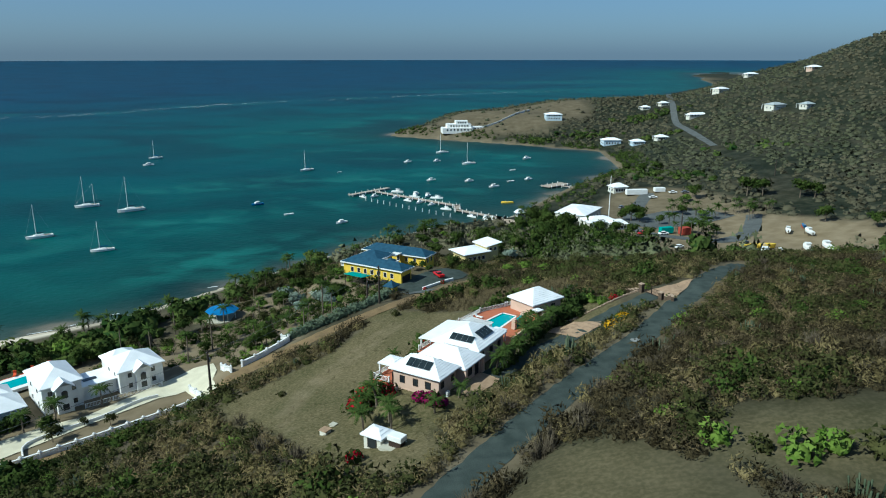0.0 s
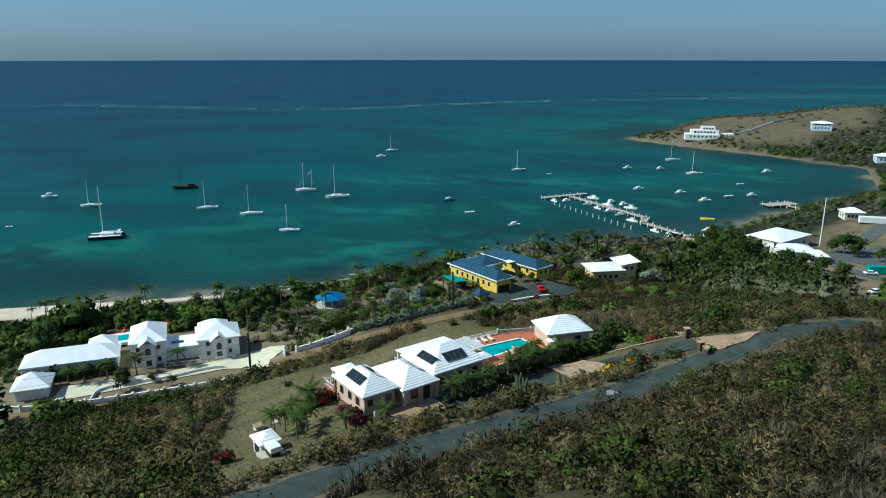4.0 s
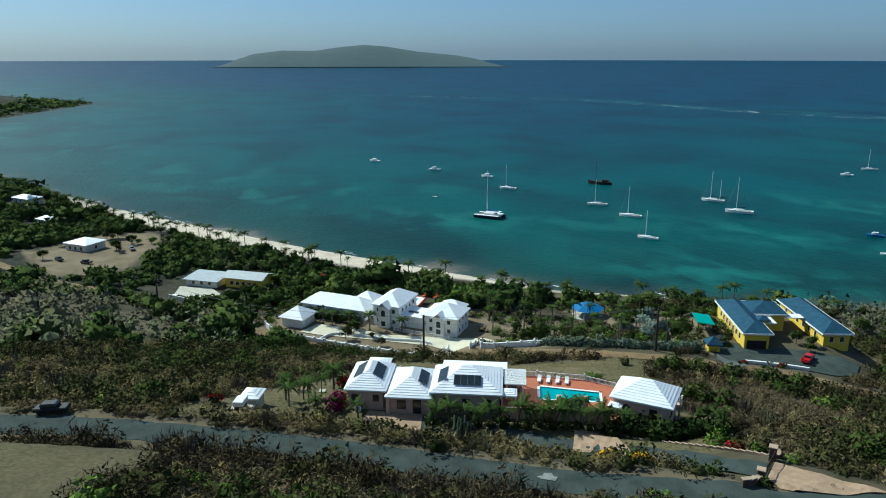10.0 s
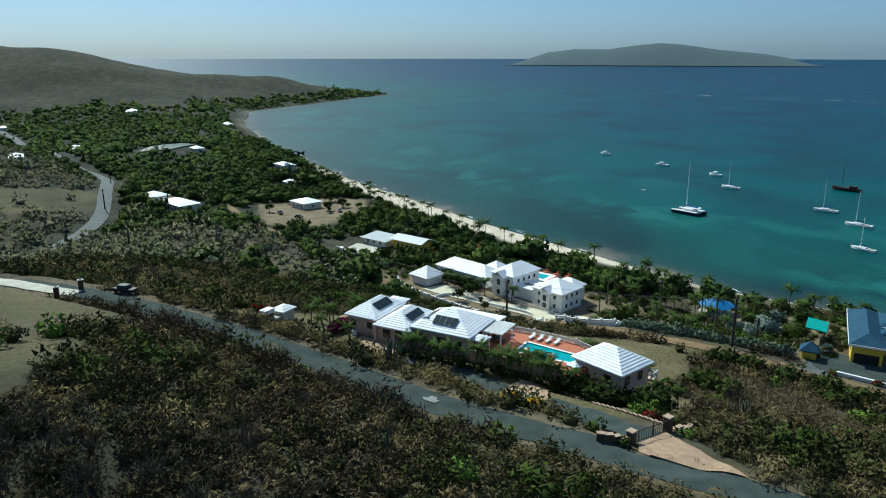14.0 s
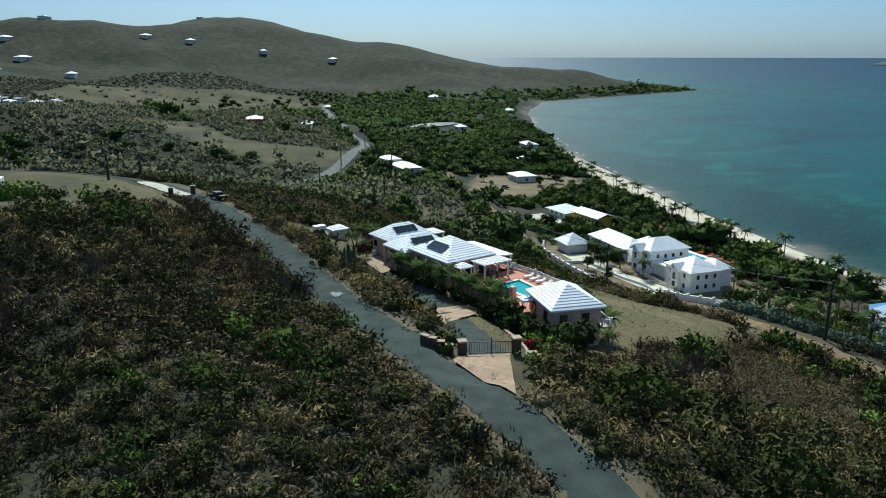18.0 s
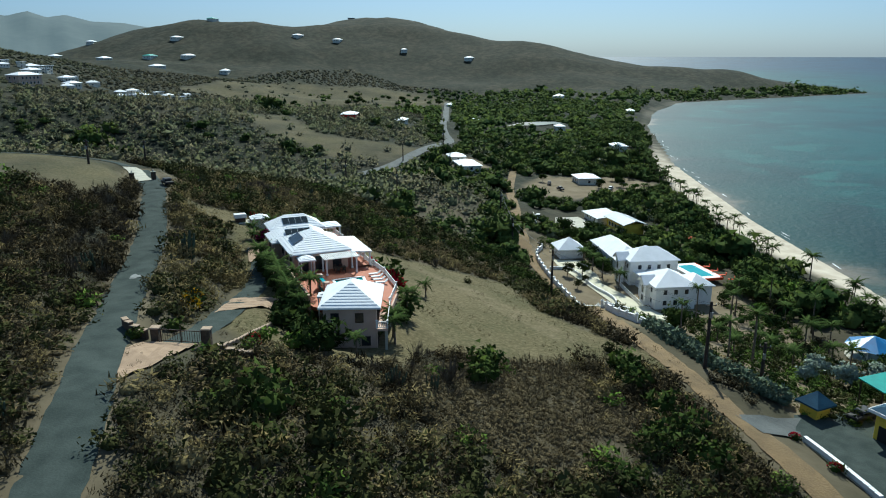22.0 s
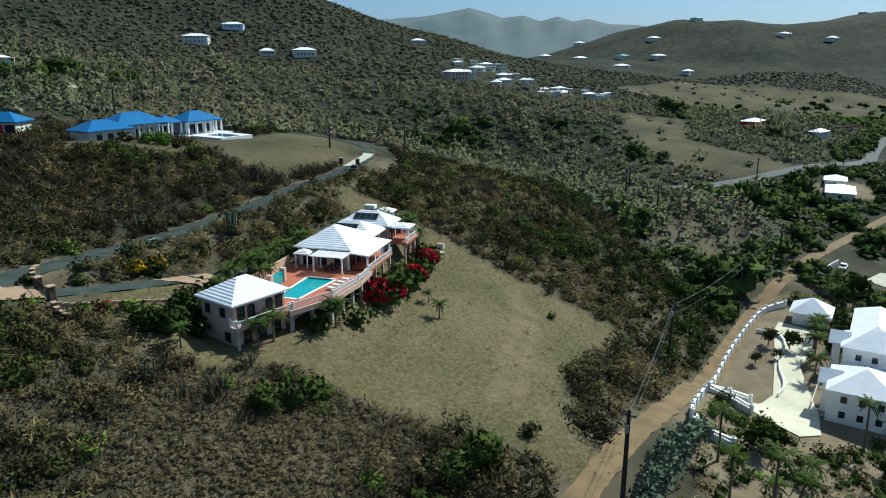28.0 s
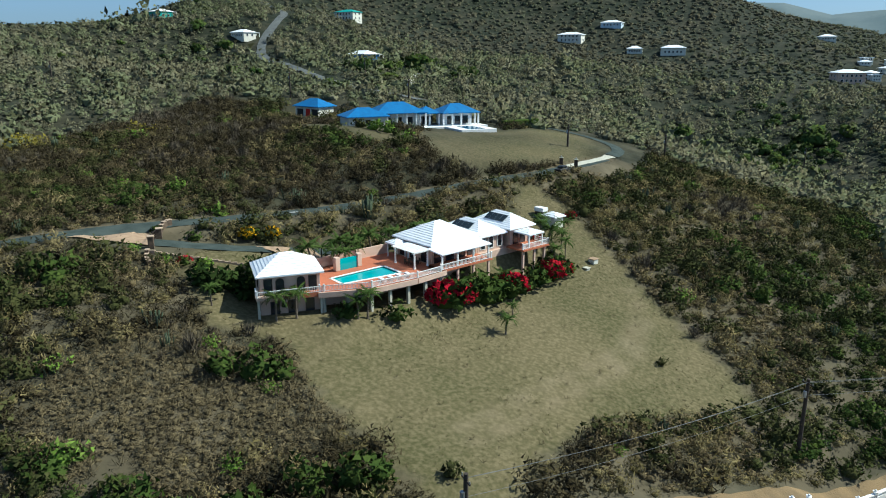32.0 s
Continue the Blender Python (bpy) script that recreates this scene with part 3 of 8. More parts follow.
FIELDS = [[(29, 54), (19, 35), (7, 15), (-3, 7), (-12.5, 22), (-13.5, 40), (-7, 51), (1, 65), (8, 78), (16, 77), (25, 67)],
          [(-186, -166), (-236, -176), (-224, -140), (-198, -106), (-208, -78), (-224, -44), (-180, -31), (-164, -51), (-160, -90)],
          [(-310, -430), (-353, -500), (-450, -565), (-570, -565), (-670, -430), (-650, -345), (-570, -325), (-480, -365), (-400, -390)],
          [(22, 68), (34, 60), (60, 58), (62, 72), (55, 78), (30, 80)],
          [(85, 262), (140, 240), (165, 300), (120, 335), (80, 320)]]
HEADLAND = [(-90, 728), (-20, 690), (60, 690), (110, 760), (120, 850), (20, 860), (-40, 800)]
WHITE_YARD = [(-122, 103), (-100, 98), (-66, 134), (-44, 160), (-40, 176), (-62, 196), (-96, 172), (-128, 128)]
GARDEN = [(-40, 176), (-22, 195), (-40, 222), (-66, 222), (-92, 190), (-62, 196)]
cover[:, 0] = soft_poly(LAWN)
for p in FIELDS:
    worn = 0.62 + 0.3 * np.sin(fx / 9.0 + 1.4 * np.sin(fy / 13.0)) * np.sin(fy / 11.0)
    cover[:, 0] = np.maximum(cover[:, 0], soft_poly(p, 9.0) * worn)
cover[:, 2] = np.maximum(soft_poly(HEADLAND, 20) * 0.45, 0.75 * np.maximum(soft_poly(WHITE_YARD), soft_poly(GARDEN)))
cover[:, 2] = np.maximum(cover[:, 2], 0.8 * soft_poly([(60, 262), (100, 250), (150, 240), (168, 300), (128, 345), (92, 366), (60, 330), (58, 300)], 6))
cover[:, 2] = np.maximum(cover[:, 2], 0.6 * soft_poly([(62, 325), (130, 330), (140, 350), (120, 395), (98, 412), (74, 408), (58, 370)], 8))
yard = np.maximum(soft_poly([(-262, 60), (-230, 26), (-184, 42), (-190, 64), (-215, 75), (-245, 85)], 5), soft_poly([(-236, -20), (-224, 2), (-204, 0), (-210, -24)], 4))
cover[:, 2] = np.maximum(cover[:, 2], yard * 0.8)
for ruts in ([(-21.5, 160.4), (-24.3, 156), (-29, 143.6), (-34, 132.7), (-37, 121.5), (-35, 112), (-32, 105)], [(-19, 160), (-21.5, 155), (-26, 143), (-31, 133), (-34.5, 122), (-33, 113)]):
    cover[:, 2] = np.maximum(cover[:, 2], np.clip(1.2 - to_line(fx, fy, along(ruts, 1.0))[0], 0, 1) * 0.45)
verge = np.minimum(to_line(fx, fy, BEDS[0][0][0])[0], 1e3)
cover[:, 2] = np.maximum(cover[:, 2], np.clip(1 - (verge - 2.5) / 3.0, 0, 1) * 0.55)
beach = np.clip((np.interp(GX.ravel(), [-400, -250, -165, -110], [3, 14, 12, 3.5]) - np.abs(D_IN - 5)) / 5, 0, 1) * (GX.ravel() < -70) * (GX.ravel() > -900)
beach = np.maximum(beach, np.clip((3.5 - np.abs(D_IN)) / 3, 0, 1) * 0.6)
rocky = np.clip((GY.ravel() - 330) / 60, 0, 1)
far_shore = np.clip((-GX.ravel() - 300) / 120, 0, 1)
cover[:, 1] = np.where(D_IN < 1 - 26 * far_shore, 1, beach * (1 - 0.75 * far_shore)) * (1 - 0.92 * rocky)
cover[:, 2] = np.maximum(cover[:, 2], rocky * (D_IN < 6) * 0.5)
litter = np.clip((190 - np.hypot(fx - 10, fy - 120)) / 60, 0, 1) * (0.26 + 0.14 * np.sin(fx / 5.0) * np.sin(fy / 6.5))
cover[:, 2] = np.maximum(cover[:, 2], litter * np.where(fx > -12 + (fy - 52) * 0.635, 0.35, 1.0) * (cover[:, 0] < 0.3))
attr = land.data.color_attributes.new("cover", "FLOAT_COLOR", "POINT")
attr.data.foreach_set("color", cover.ravel())

# mountains beyond the valley, far behind everything: bearing west of south, height
mb = np.linspace(-6, 36, 170)
mh = np.interp(mb, [-6, 4.2, 7.4, 8.8, 10.9, 12.7, 14.6, 16.2, 17.3, 19.0, 20.4, 21.8, 23.0, 24.2, 25.9, 28, 30, 33, 36], [300, 276, 222, 230, 238, 255, 278, 254, 230, 242, 214, 236, 212, 224, 198, 194, 174, 150, 120])
mr = np.array([2500.0, 2800, 3050, 3250, 3400, 3700])
mf = np.array([0.05, 0.30, 0.62, 0.86, 1.0, 0.7])
MB, MR = np.meshgrid(np.radians(mb), mr)
MZ = mf[:, None] * mh[None, :] * (1 + 0.10 * np.sin(MB * 95 + MR / 160) * (1 - mf[:, None]) * 2)
mi = np.arange(MB.size).reshape(MB.shape)
# the blue-grey haze over the range is put in as emission
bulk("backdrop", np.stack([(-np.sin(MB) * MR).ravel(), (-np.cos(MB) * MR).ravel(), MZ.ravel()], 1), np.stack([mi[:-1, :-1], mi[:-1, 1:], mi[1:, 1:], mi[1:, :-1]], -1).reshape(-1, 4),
     haze_glow(material("far_mountain", (0.035, 0.045, 0.043), (0.06, 0.07, 0.065), 0.95, 180.0, fine=8.0), (0.046, 0.075, 0.087)), "wooded mountains far beyond the valley, veiled by a blue-grey haze glow", "structure", smooth=True)

# sea
ang = np.linspace(0, 2 * np.pi, 241)[:-1]
rad = np.concatenate([[1], np.arange(60, 700, 14), np.geomspace(700, 4780, 46)])
SX, SY = 20 + rad[:, None] * np.cos(ang), 110 + rad[:, None] * np.sin(ang)
SZ = 42.0 * np.clip((rad[:, None] - 2000) / 2780, 0, 1) ** 3 + 0 * SX
si = np.arange(len(rad) * 240).reshape(len(rad), 240)
sq = np.stack([si[:-1], si[1:], np.roll(si, -1, 1)[1:], np.roll(si, -1, 1)[:-1]], -1).reshape(-1, 4)
sea = bulk("water", np.stack([SX.ravel(), SY.ravel(), SZ.ravel()], 1), sq, M_SEA, "teal to deep blue sea with pale sandy patches", "structure", smooth=True)
sa = sea.data.attributes.new("offshore", "FLOAT", "POINT")
sa.data.foreach_set("value", np.maximum(-inland(SX.ravel(), SY.ravel()), 0).astype(np.float32))
# sandy shoals: centre, length, width, turn
SHOALS = [(30, 1620, 260, 45, 3), (330, 1760, 260, 50, 25), (-430, 1160, 150, 16, 52), (-600, 960, 120, 14, 20), (-250, 1350, 150, 14, 35), (-880, 860, 200, 14, 8), (-105, 275, 60, 22, 40), (-150, 330, 60, 18, 35), (-70, 470, 60, 18, 20), (60, 1640, 240, 60, 10), (300, 2200, 400, 90, 15), (-230, 210, 50, 14, 40), (-160, 440, 70, 16, 30)]
shoal = np.zeros(SX.size)
for x, y, a, b, t in SHOALS:
    u, v = (SX.ravel() - x) * math.cos(radians(t)) + (SY.ravel() - y) * math.sin(radians(t)), -(SX.ravel() - x) * math.sin(radians(t)) + (SY.ravel() - y) * math.cos(radians(t))
    shoal = np.maximum(shoal, np.exp(-(u / a) ** 2 - (v / b) ** 2))
sb = sea.data.attributes.new("shoal", "FLOAT", "POINT")
sb.data.foreach_set("value", shoal.astype(np.float32))


def strip(name, line, half, mat, label, lift=0.10, step=1.5, kind="structure", edge=0.12):
    """A road or path laid on the ground, with slightly ragged edges."""
    p = along(line, step)
    t = np.gradient(p, axis=0)
    t /= np.linalg.norm(t, axis=1)[:, None]
    nrm = np.stack([-t[:, 1], t[:, 0]], 1)
    rng = np.random.default_rng(7)
    cols = np.linspace(-1, 1, 5)
    wob = 1 + rng.normal(0, edge / half, (len(p), 1)) * np.abs(cols)
    q = p[:, None, :] + nrm[:, None, :] * (cols * wob * half)[:, :, None]
    z = ground(q[..., 0].ravel(), q[..., 1].ravel()) + lift
    z = z + np.tile([-0.05, 0, 0.03, 0, -0.05], len(p))
    k = np.arange(len(p) * 5).reshape(-1, 5)
    f = np.stack([k[:-1, :-1], k[1:, :-1], k[1:, 1:], k[:-1, 1:]], -1).reshape(-1, 4)[:, ::-1]
    return bulk(name, np.column_stack([q.reshape(-1, 2), z]), f, mat, label, kind, smooth=True)


def sheet(name, poly, mat, label, lift=0.08, step=1.0, kind="structure", level=None):
    """A paved patch of any outline laid on the ground."""
    bm = bmesh.new()
    bm.faces.new([bm.verts.new((x, y, 0)) for x, y in poly])
    for ax, (lo, hi) in enumerate(((min(p[0] for p in poly), max(p[0] for p in poly)), (min(p[1] for p in poly), max(p[1] for p in poly)))):
        for c in np.arange(lo + step, hi, step):
            co = [0, 0, 0]
            no = [0, 0, 0]
            co[ax], no[ax] = c, 1
            bmesh.ops.bisect_plane(bm, geom=[*bm.verts, *bm.edges, *bm.faces], plane_co=co, plane_no=no)
    xy = np.array([v.co[:2] for v in bm.verts])
    z = ground(xy[:, 0], xy[:, 1]) + lift if level is None else np.full(len(xy), level)
    for v, h in zip(bm.verts, z):
        v.co.z = h
    if bm.faces and sum(f.normal.z for f in bm.faces) < 0:
        bmesh.ops.reverse_faces(bm, faces=bm.faces)
    bm.normal_update()
    for f in bm.faces:
        if f.normal.z < 0:
            f.normal_flip()
    return tagged(part(name, bm, mat), label, kind=kind)


strip("road", ROAD, 2.45, M_ASPH, "worn grey asphalt lane between scrub banks")
strip("dirt_road", TRACK, 1.75, M_DIRT, "brown rutted dirt track", 0.15, edge=0.13)
strip("driveway", [(36.2, 145.1), *DRIVE[1:]], 1.9, M_ASPH, "grey asphalt driveway below the house", 0.16)

# ---- building kit ----
def hip_roof(L, W, rise, courses=0, thick=0.22, lip=0.05, ridge_cut=1.0):
    """A hipped roof of L by W, its eave at z = 0, in stepped courses; a flat-fronted fascia below the eave."""
    bm = bmesh.new()
    n = max(courses, 1)
    a, b = L / 2, W / 2
    m = min(a, b) * ridge_cut
    prev = None

    def ring(ins, z):
        return [bm.verts.new((sx * (a - ins), sy * (b - ins), z)) for sx, sy in ((-1, -1), (1, -1), (1, 1), (-1, 1))]

    base = ring(0, -thick)
    inner = ring(0.35, -thick)
    for i in range(4):
        bm.faces.new((base[(i + 1) % 4], base[i], inner[i], inner[(i + 1) % 4]))
    bm.faces.new(inner[::-1])
    prev = base
    for k in range(n):
        t0, t1 = k / n, (k + 1) / n
        lo = ring(m * t0, rise * t0 + (lip if k and courses else 0))
        hi = ring(min(m * t1, m - 0.03), rise * t1 - (0.0 if courses else 0))
        for r0, r1 in ((prev, lo), (lo, hi)):
            for i in range(4):
                bm.faces.new((r0[i], r0[(i + 1) % 4], r1[(i + 1) % 4], r1[i]))
        prev = hi
    bm.faces.new(prev)
    return bm


def gable_roof(L, W, rise, thick=0.2):
    bm = bmesh.new()
    prof = [(-W / 2, 0), (0, rise), (W / 2, 0), (W / 2, -thick), (0, rise - thick), (-W / 2, -thick)]
    ends = [[bm.verts.new((x, y, z)) for y, z in prof] for x in (-L / 2, L / 2)]
    for i in range(6):
        j = (i + 1) % 6
        bm.faces.new((ends[0][i], ends[0][j], ends[1][j], ends[1][i]))
    bm.faces.new(ends[0][::-1]), bm.faces.new(ends[1])
    bmesh.ops.recalc_face_normals(bm, faces=bm.faces)
    return bm


_made = {}


def opening_meshes(w, h, arch, door):
    key = (round(w, 2), round(h, 2), arch, door)
    if key not in _made:
        def outline(ww, hh):
            if not arch:
                return [(-ww / 2, 0), (ww / 2, 0), (ww / 2, hh), (-ww / 2, hh)]
            r = ww / 2
            return [(-r, 0), (r, 0)] + [(r * math.cos(t), hh - r * 0.8 + r * 0.8 * math.sin(t)) for t in np.linspace(0, math.pi, 9)]
        out, inn = outline(w + 0.16, h + 0.08), [(x, z + (0.0 if door else 0.07)) for x, z in outline(w, h - (0 if door else 0.07))]
        bm = bmesh.new()
        rows = [[bm.verts.new((x, y, z)) for x, z in o] for o, y in ((out, 0.0), (out, -0.09), (inn, -0.09), (inn, -0.03))]
        for r0, r1 in zip(rows, rows[1:]):
            for i in range(len(r0)):
                j = (i + 1) % len(r0)
                bm.faces.new((r0[i], r0[j], r1[j], r1[i]))
        bmesh.ops.recalc_face_normals(bm, faces=bm.faces)
        frame_me = bpy.data.meshes.new("window_frame")
        bm.to_mesh(frame_me)
        bm.free()
        bm = bmesh.new()
        bm.faces.new([bm.verts.new((x, -0.035, z)) for x, z in inn])
        if not door and w > 0.7:
            box(bm, 0, -0.05, 0.07, 0.05, 0.03, h * 0.9)
        pane_me = bpy.data.meshes.new("pane")
        bm.to_mesh(pane_me)
        bm.free()
        pane_me.materials.append(M_GLASS)
        _made[key] = (frame_me, pane_me)
    return _made[key]


def opening(parent, x, y, z, turn, w, h, mat=None, arch=False, door=False):
    """A framed window or door on a wall whose outward side looks along -y turned by turn."""
    f, p = opening_meshes(w, h, arch, door)
    mat = mat or M_WHITE
    if not f.materials:
        f.materials.append(None)
    ob = share("door" if door else "window", f, parent, pose(x, y, z, 0, 0, turn))
    ob.material_slots[0].link = "OBJECT"
    ob.material_slots[0].material = mat
    pn = share("pane", p, ob, Matrix())
    return ob


def windows_on(parent, L, W, z, side, n, w=1.0, h=1.2, mat=None, arch=False, door=False, span=0.8, cx=0.0, cy=0.0):
    """n openings spread along one side (0: -y, 1: +x, 2: +y, 3: -x) of a block of L by W."""
    length = L if side in (0, 2) else W
    for i in range(n):
        o = ((i + 0.5) / n - 0.5) * length * span
        px, py, turn = ((o, -W / 2, 0), (L / 2, o, 90), (-o, W / 2, 180), (-L / 2, -o, 270))[side]
        opening(parent, cx + px, cy + py, z, turn, w, h, mat, arch, door)


def wall_block(parent, cx, cy, z0, L, W, H, mat, name="wall", label=""):
    return part(name, boxes((cx, cy, z0, L, W, H, 0, 0.04)), mat, parent, label)


def put_roof(parent, cx, cy, z, L, W, rise, mat, courses=0, rot=0, name="roof", label="", cut=1.0):
    ob = part(name, hip_roof(L, W, rise, courses, ridge_cut=cut), mat, parent, label)
    ob.location, ob.rotation_euler = (cx, cy, z), (0, 0, radians(rot))
    return ob


# ---- the villa ----
FLOOR = 27.55


def solar(parent, x, y, z, L, W, slope, turn):
    """A solar panel array of four modules lying on a roof slope."""
    rack = part("panel_rack", boxes((0, 0, 0, L, W, 0.06)), M_METAL, parent, "grey metal rack under dark solar panels")
    rack.matrix_local = pose(x, y, z, 0, 0, turn) @ pose(0, 0, 0, slope, 0, 0)
    for i in range(4):
        part("solar_panel", boxes(((i - 1.5) * L / 4, 0, 0.062, L / 4 - 0.08, W - 0.1, 0.03)), M_SOLAR, rack)


villa = thing("villa", VX, VY, 0, VTURN, "pink stucco villa with three white stepped hip roofs and solar panels", "house")
EAVES = [(3.3, 5.0, 6.6, 10.0, 30.5, 2.0, 9), (10.1, 4.2, 7.2, 10.4, 30.05, 2.0, 9), (18.75, 5.0, 11.1, 10.0, 30.6, 2.55, 11)]
for s, w, L, W, z, rise, n in EAVES:
    wall_block(villa, s, w, FLOOR - 0.9, L - 1.1, W - 1.1, z - FLOOR + 0.78, M_PINK)
    put_roof(villa, s, w, z, L, W, rise, M_ROOF, n, name="stepped_roof", label="white stepped hip roof")
part("foundation", boxes((12.2, 4.9, 23.0, 23.4, 8.7, 4.2)), M_PINK, villa)
ver = part("verandah_roof", boxes((19.6, 11.5, 30.02, 10.7, 3.5, 0.2, 0, 0.03, -5)), M_ROOF, villa, "white sloping verandah roof")
part("porch_roof", hip_roof(3.8, 3.8, 0.55, 4), M_ROOF, villa, "small white hipped porch roof").location = (3.55, 11.5, 30.0)
for s, w, h in ((14.7, 12.9, 2.25), (18.0, 12.9, 2.25), (21.4, 12.9, 2.25), (24.6, 12.9, 2.25), (1.9, 13.1, 2.3), (5.2, 13.1, 2.3)):
    part("column", boxes((s, w, FLOOR, 0.26, 0.26, h, 0, 0.03), (s, w, FLOOR + h - 0.15, 0.36, 0.36, 0.12)), M_WHITE, villa)
part("verandah_floor", boxes((19.6, 11.3, FLOOR - 0.3, 11.2, 3.9, 0.3), (3.6, 11.5, FLOOR - 0.3, 6.6, 4.0, 0.3)), M_TERRA, villa)
# sea front: arched doors and windows
for s, wd, arch in ((0.9, 0.9, True), (2.9, 1.2, False), (4.6, 1.2, False)):
    opening(villa, s, 9.45, FLOOR, 180, wd, 2.15, M_DARK, arch, True)
for s in (8.0, 10.1, 12.0):
    opening(villa, s, 8.86, FLOOR + 0.1, 180, 1.0, 2.05, M_WHITE, True)
for s in (15.2, 17.6, 20.0, 22.4):
    opening(villa, s, 9.45, FLOOR, 180, 1.6, 2.2, M_DARK, False, True)
# lane side
for s, w, wd, h, zz in ((1.6, 0.55, 0.8, 1.0, 1.1), (4.9, 0.55, 0.8, 1.0, 1.1), (15.4, 0.55, 1.0, 1.1, 1.0), (18.8, 0.55, 1.0, 1.1, 1.0), (22.0, 0.55, 1.0, 1.1, 1.0)):
    opening(villa, s, w, FLOOR + zz - 0.2, 0, wd, h, M_DARK)
opening(villa, 9.0, -0.45, FLOOR + 0.4, 0, 1.2, 1.3, M_DARK)
opening(villa, 11.4, -0.45, FLOOR - 0.3, 0, 1.1, 2.2, M_DARK, False, True)
for s in (7.0, 13.2):
    part("porch_pillar", boxes((s, -0.75, 26.6, 0.55, 0.5, 3.2, 0, 0.03)), M_PINK, villa)
# end walls
for w, wd in ((2.6, 0.9), (5.0, 0.8), (7.6, 0.8)):
    opening(villa, 0.55, w, FLOOR + 0.6, 270, wd, 1.2, M_DARK)
for w in (2.2, 4.8, 7.6):
    opening(villa, 23.75, w, FLOOR, 90, 1.3, 2.2, M_DARK, False, True)
solar(villa, 1.75, 4.9, 31.0 + 0.62, 4.6, 1.75, 31, 270)
solar(villa, 4.85, 4.9, 31.0 + 0.62, 4.6, 1.75, 31, 90)
solar(villa, 12.0, 3.9, 30.6 + 0.62, 4.4, 1.6, 29, 90)
solar(villa, 15.0, 4.4, 31.1 + 0.5, 4.6, 1.6, 27, 270)
solar(villa, 18.9, 2.1, 31.35 + 0.5, 4.2, 1.9, 27, 0)
part("air_conditioner", boxes((2.2, -0.1, 26.9, 0.9, 0.5, 0.9, 0, 0.04), (2.2, -0.37, 27.0, 0.6, 0.04, 0.6)), M_WHITE, villa, "white outdoor air-conditioning unit")


BALUSTER = {}


def railing(parent, pts, z, h=0.95, mat=None, gap=0.28, posts=True):
    """White balustrade along local points."""
    mat = mat or M_WHITE
    for (x0, y0), (x1, y1) in zip(pts, pts[1:]):
        L, a = math.hypot(x1 - x0, y1 - y0), math.degrees(math.atan2(y1 - y0, x1 - x0))
        r = part("railing", bmesh.new(), mat, parent)
        bm = bmesh.new()
        box(bm, L / 2, 0, h - 0.09, L, 0.09, 0.09)
        box(bm, L / 2, 0, 0.1, L, 0.07, 0.07)
        bm.to_mesh(r.data)
        bm.free()
        r.matrix_local = pose(x0, y0, z, 0, 0, a)
        if (h, mat.name) not in BALUSTER:
            bm = boxes((0, 0, 0.15, 0.06, 0.06, h - 0.22))
            BALUSTER[h, mat.name] = me = bpy.data.meshes.new("baluster")
            bm.to_mesh(me)
            bm.free()
            me.materials.append(mat)
        for i in range(int(L / gap)):
            share("baluster", BALUSTER[h, mat.name], r, Matrix.Translation(((i + 0.5) * gap, 0, 0)))
        for x in ((0, L) if posts else ()):
            share("post", RAIL_POST, r, Matrix.Translation((x, 0, 0)))


_bm = boxes((0, 0, 0, 0.2, 0.2, 1.05, 0, 0.02), (0, 0, 1.05, 0.26, 0.26, 0.06))
RAIL_POST = bpy.data.meshes.new("post")
_bm.to_mesh(RAIL_POST)
_bm.free()
RAIL_POST.materials.append(M_WHITE)
railing(villa, [(14.2, 13.1), (25.0, 13.1)], FLOOR)
railing(villa, [(0.4, 13.2), (6.8, 13.2)], FLOOR)
railing(villa, [(0.4, 10.2), (0.4, 13.2)], FLOOR)
for s in (1.0, 3.6, 6.4, 14.7, 18.0, 21.4, 24.6):
    part("stilt", boxes((s, 12.95, 20.6, 0.35, 0.35, 6.7)), M_PINK, villa)

# pool terrace
terrace = thing("pool_terrace", VX, VY, 0, VTURN, "raised terracotta-tiled pool terrace on concrete columns", "terrace", kind="structure")
DECK = [(24.2, -0.6), (40.0, -0.6), (43.5, 1.5), (46.5, 8.8), (44.4, 9.6), (37.8, 13.0), (30.0, 13.8), (24.2, 13.4)]
POOL = [(30.0, 5.2), (39.7, 5.2), (39.9, 8.6), (30.1, 10.0)]
bm = bmesh.new()
top = [bm.verts.new((x, y, FLOOR)) for x, y in DECK]
low = [bm.verts.new((x, y, FLOOR - 0.55)) for x, y in DECK]
for i in range(len(DECK)):
    j = (i + 1) % len(DECK)
    bm.faces.new((low[i], low[j], top[j], top[i]))
bm.faces.new(low[::-1])
pt = [bm.verts.new((x, y, FLOOR)) for x, y in POOL]
# deck top as four strips round the basin
order = [top[0], top[1], pt[1], pt[0]], [top[1], top[2], top[3], pt[1]], [top[3], top[4], pt[2], pt[1]], [top[4], top[5], pt[2]], [top[5], top[6], pt[3], pt[2]], [top[6], top[7], pt[3]], [top[7], top[0], pt[0], pt[3]]
for f in order:
    bm.faces.new(f)
bt = [bm.verts.new((x, y, FLOOR - 0.5)) for x, y in POOL]
for i in range(4):
    bm.faces.new((pt[i], pt[(i + 1) % 4], bt[(i + 1) % 4], bt[i]))
bmesh.ops.recalc_face_normals(bm, faces=bm.faces)
part("deck", bm, M_TERRA, terrace, "terracotta-tiled deck")
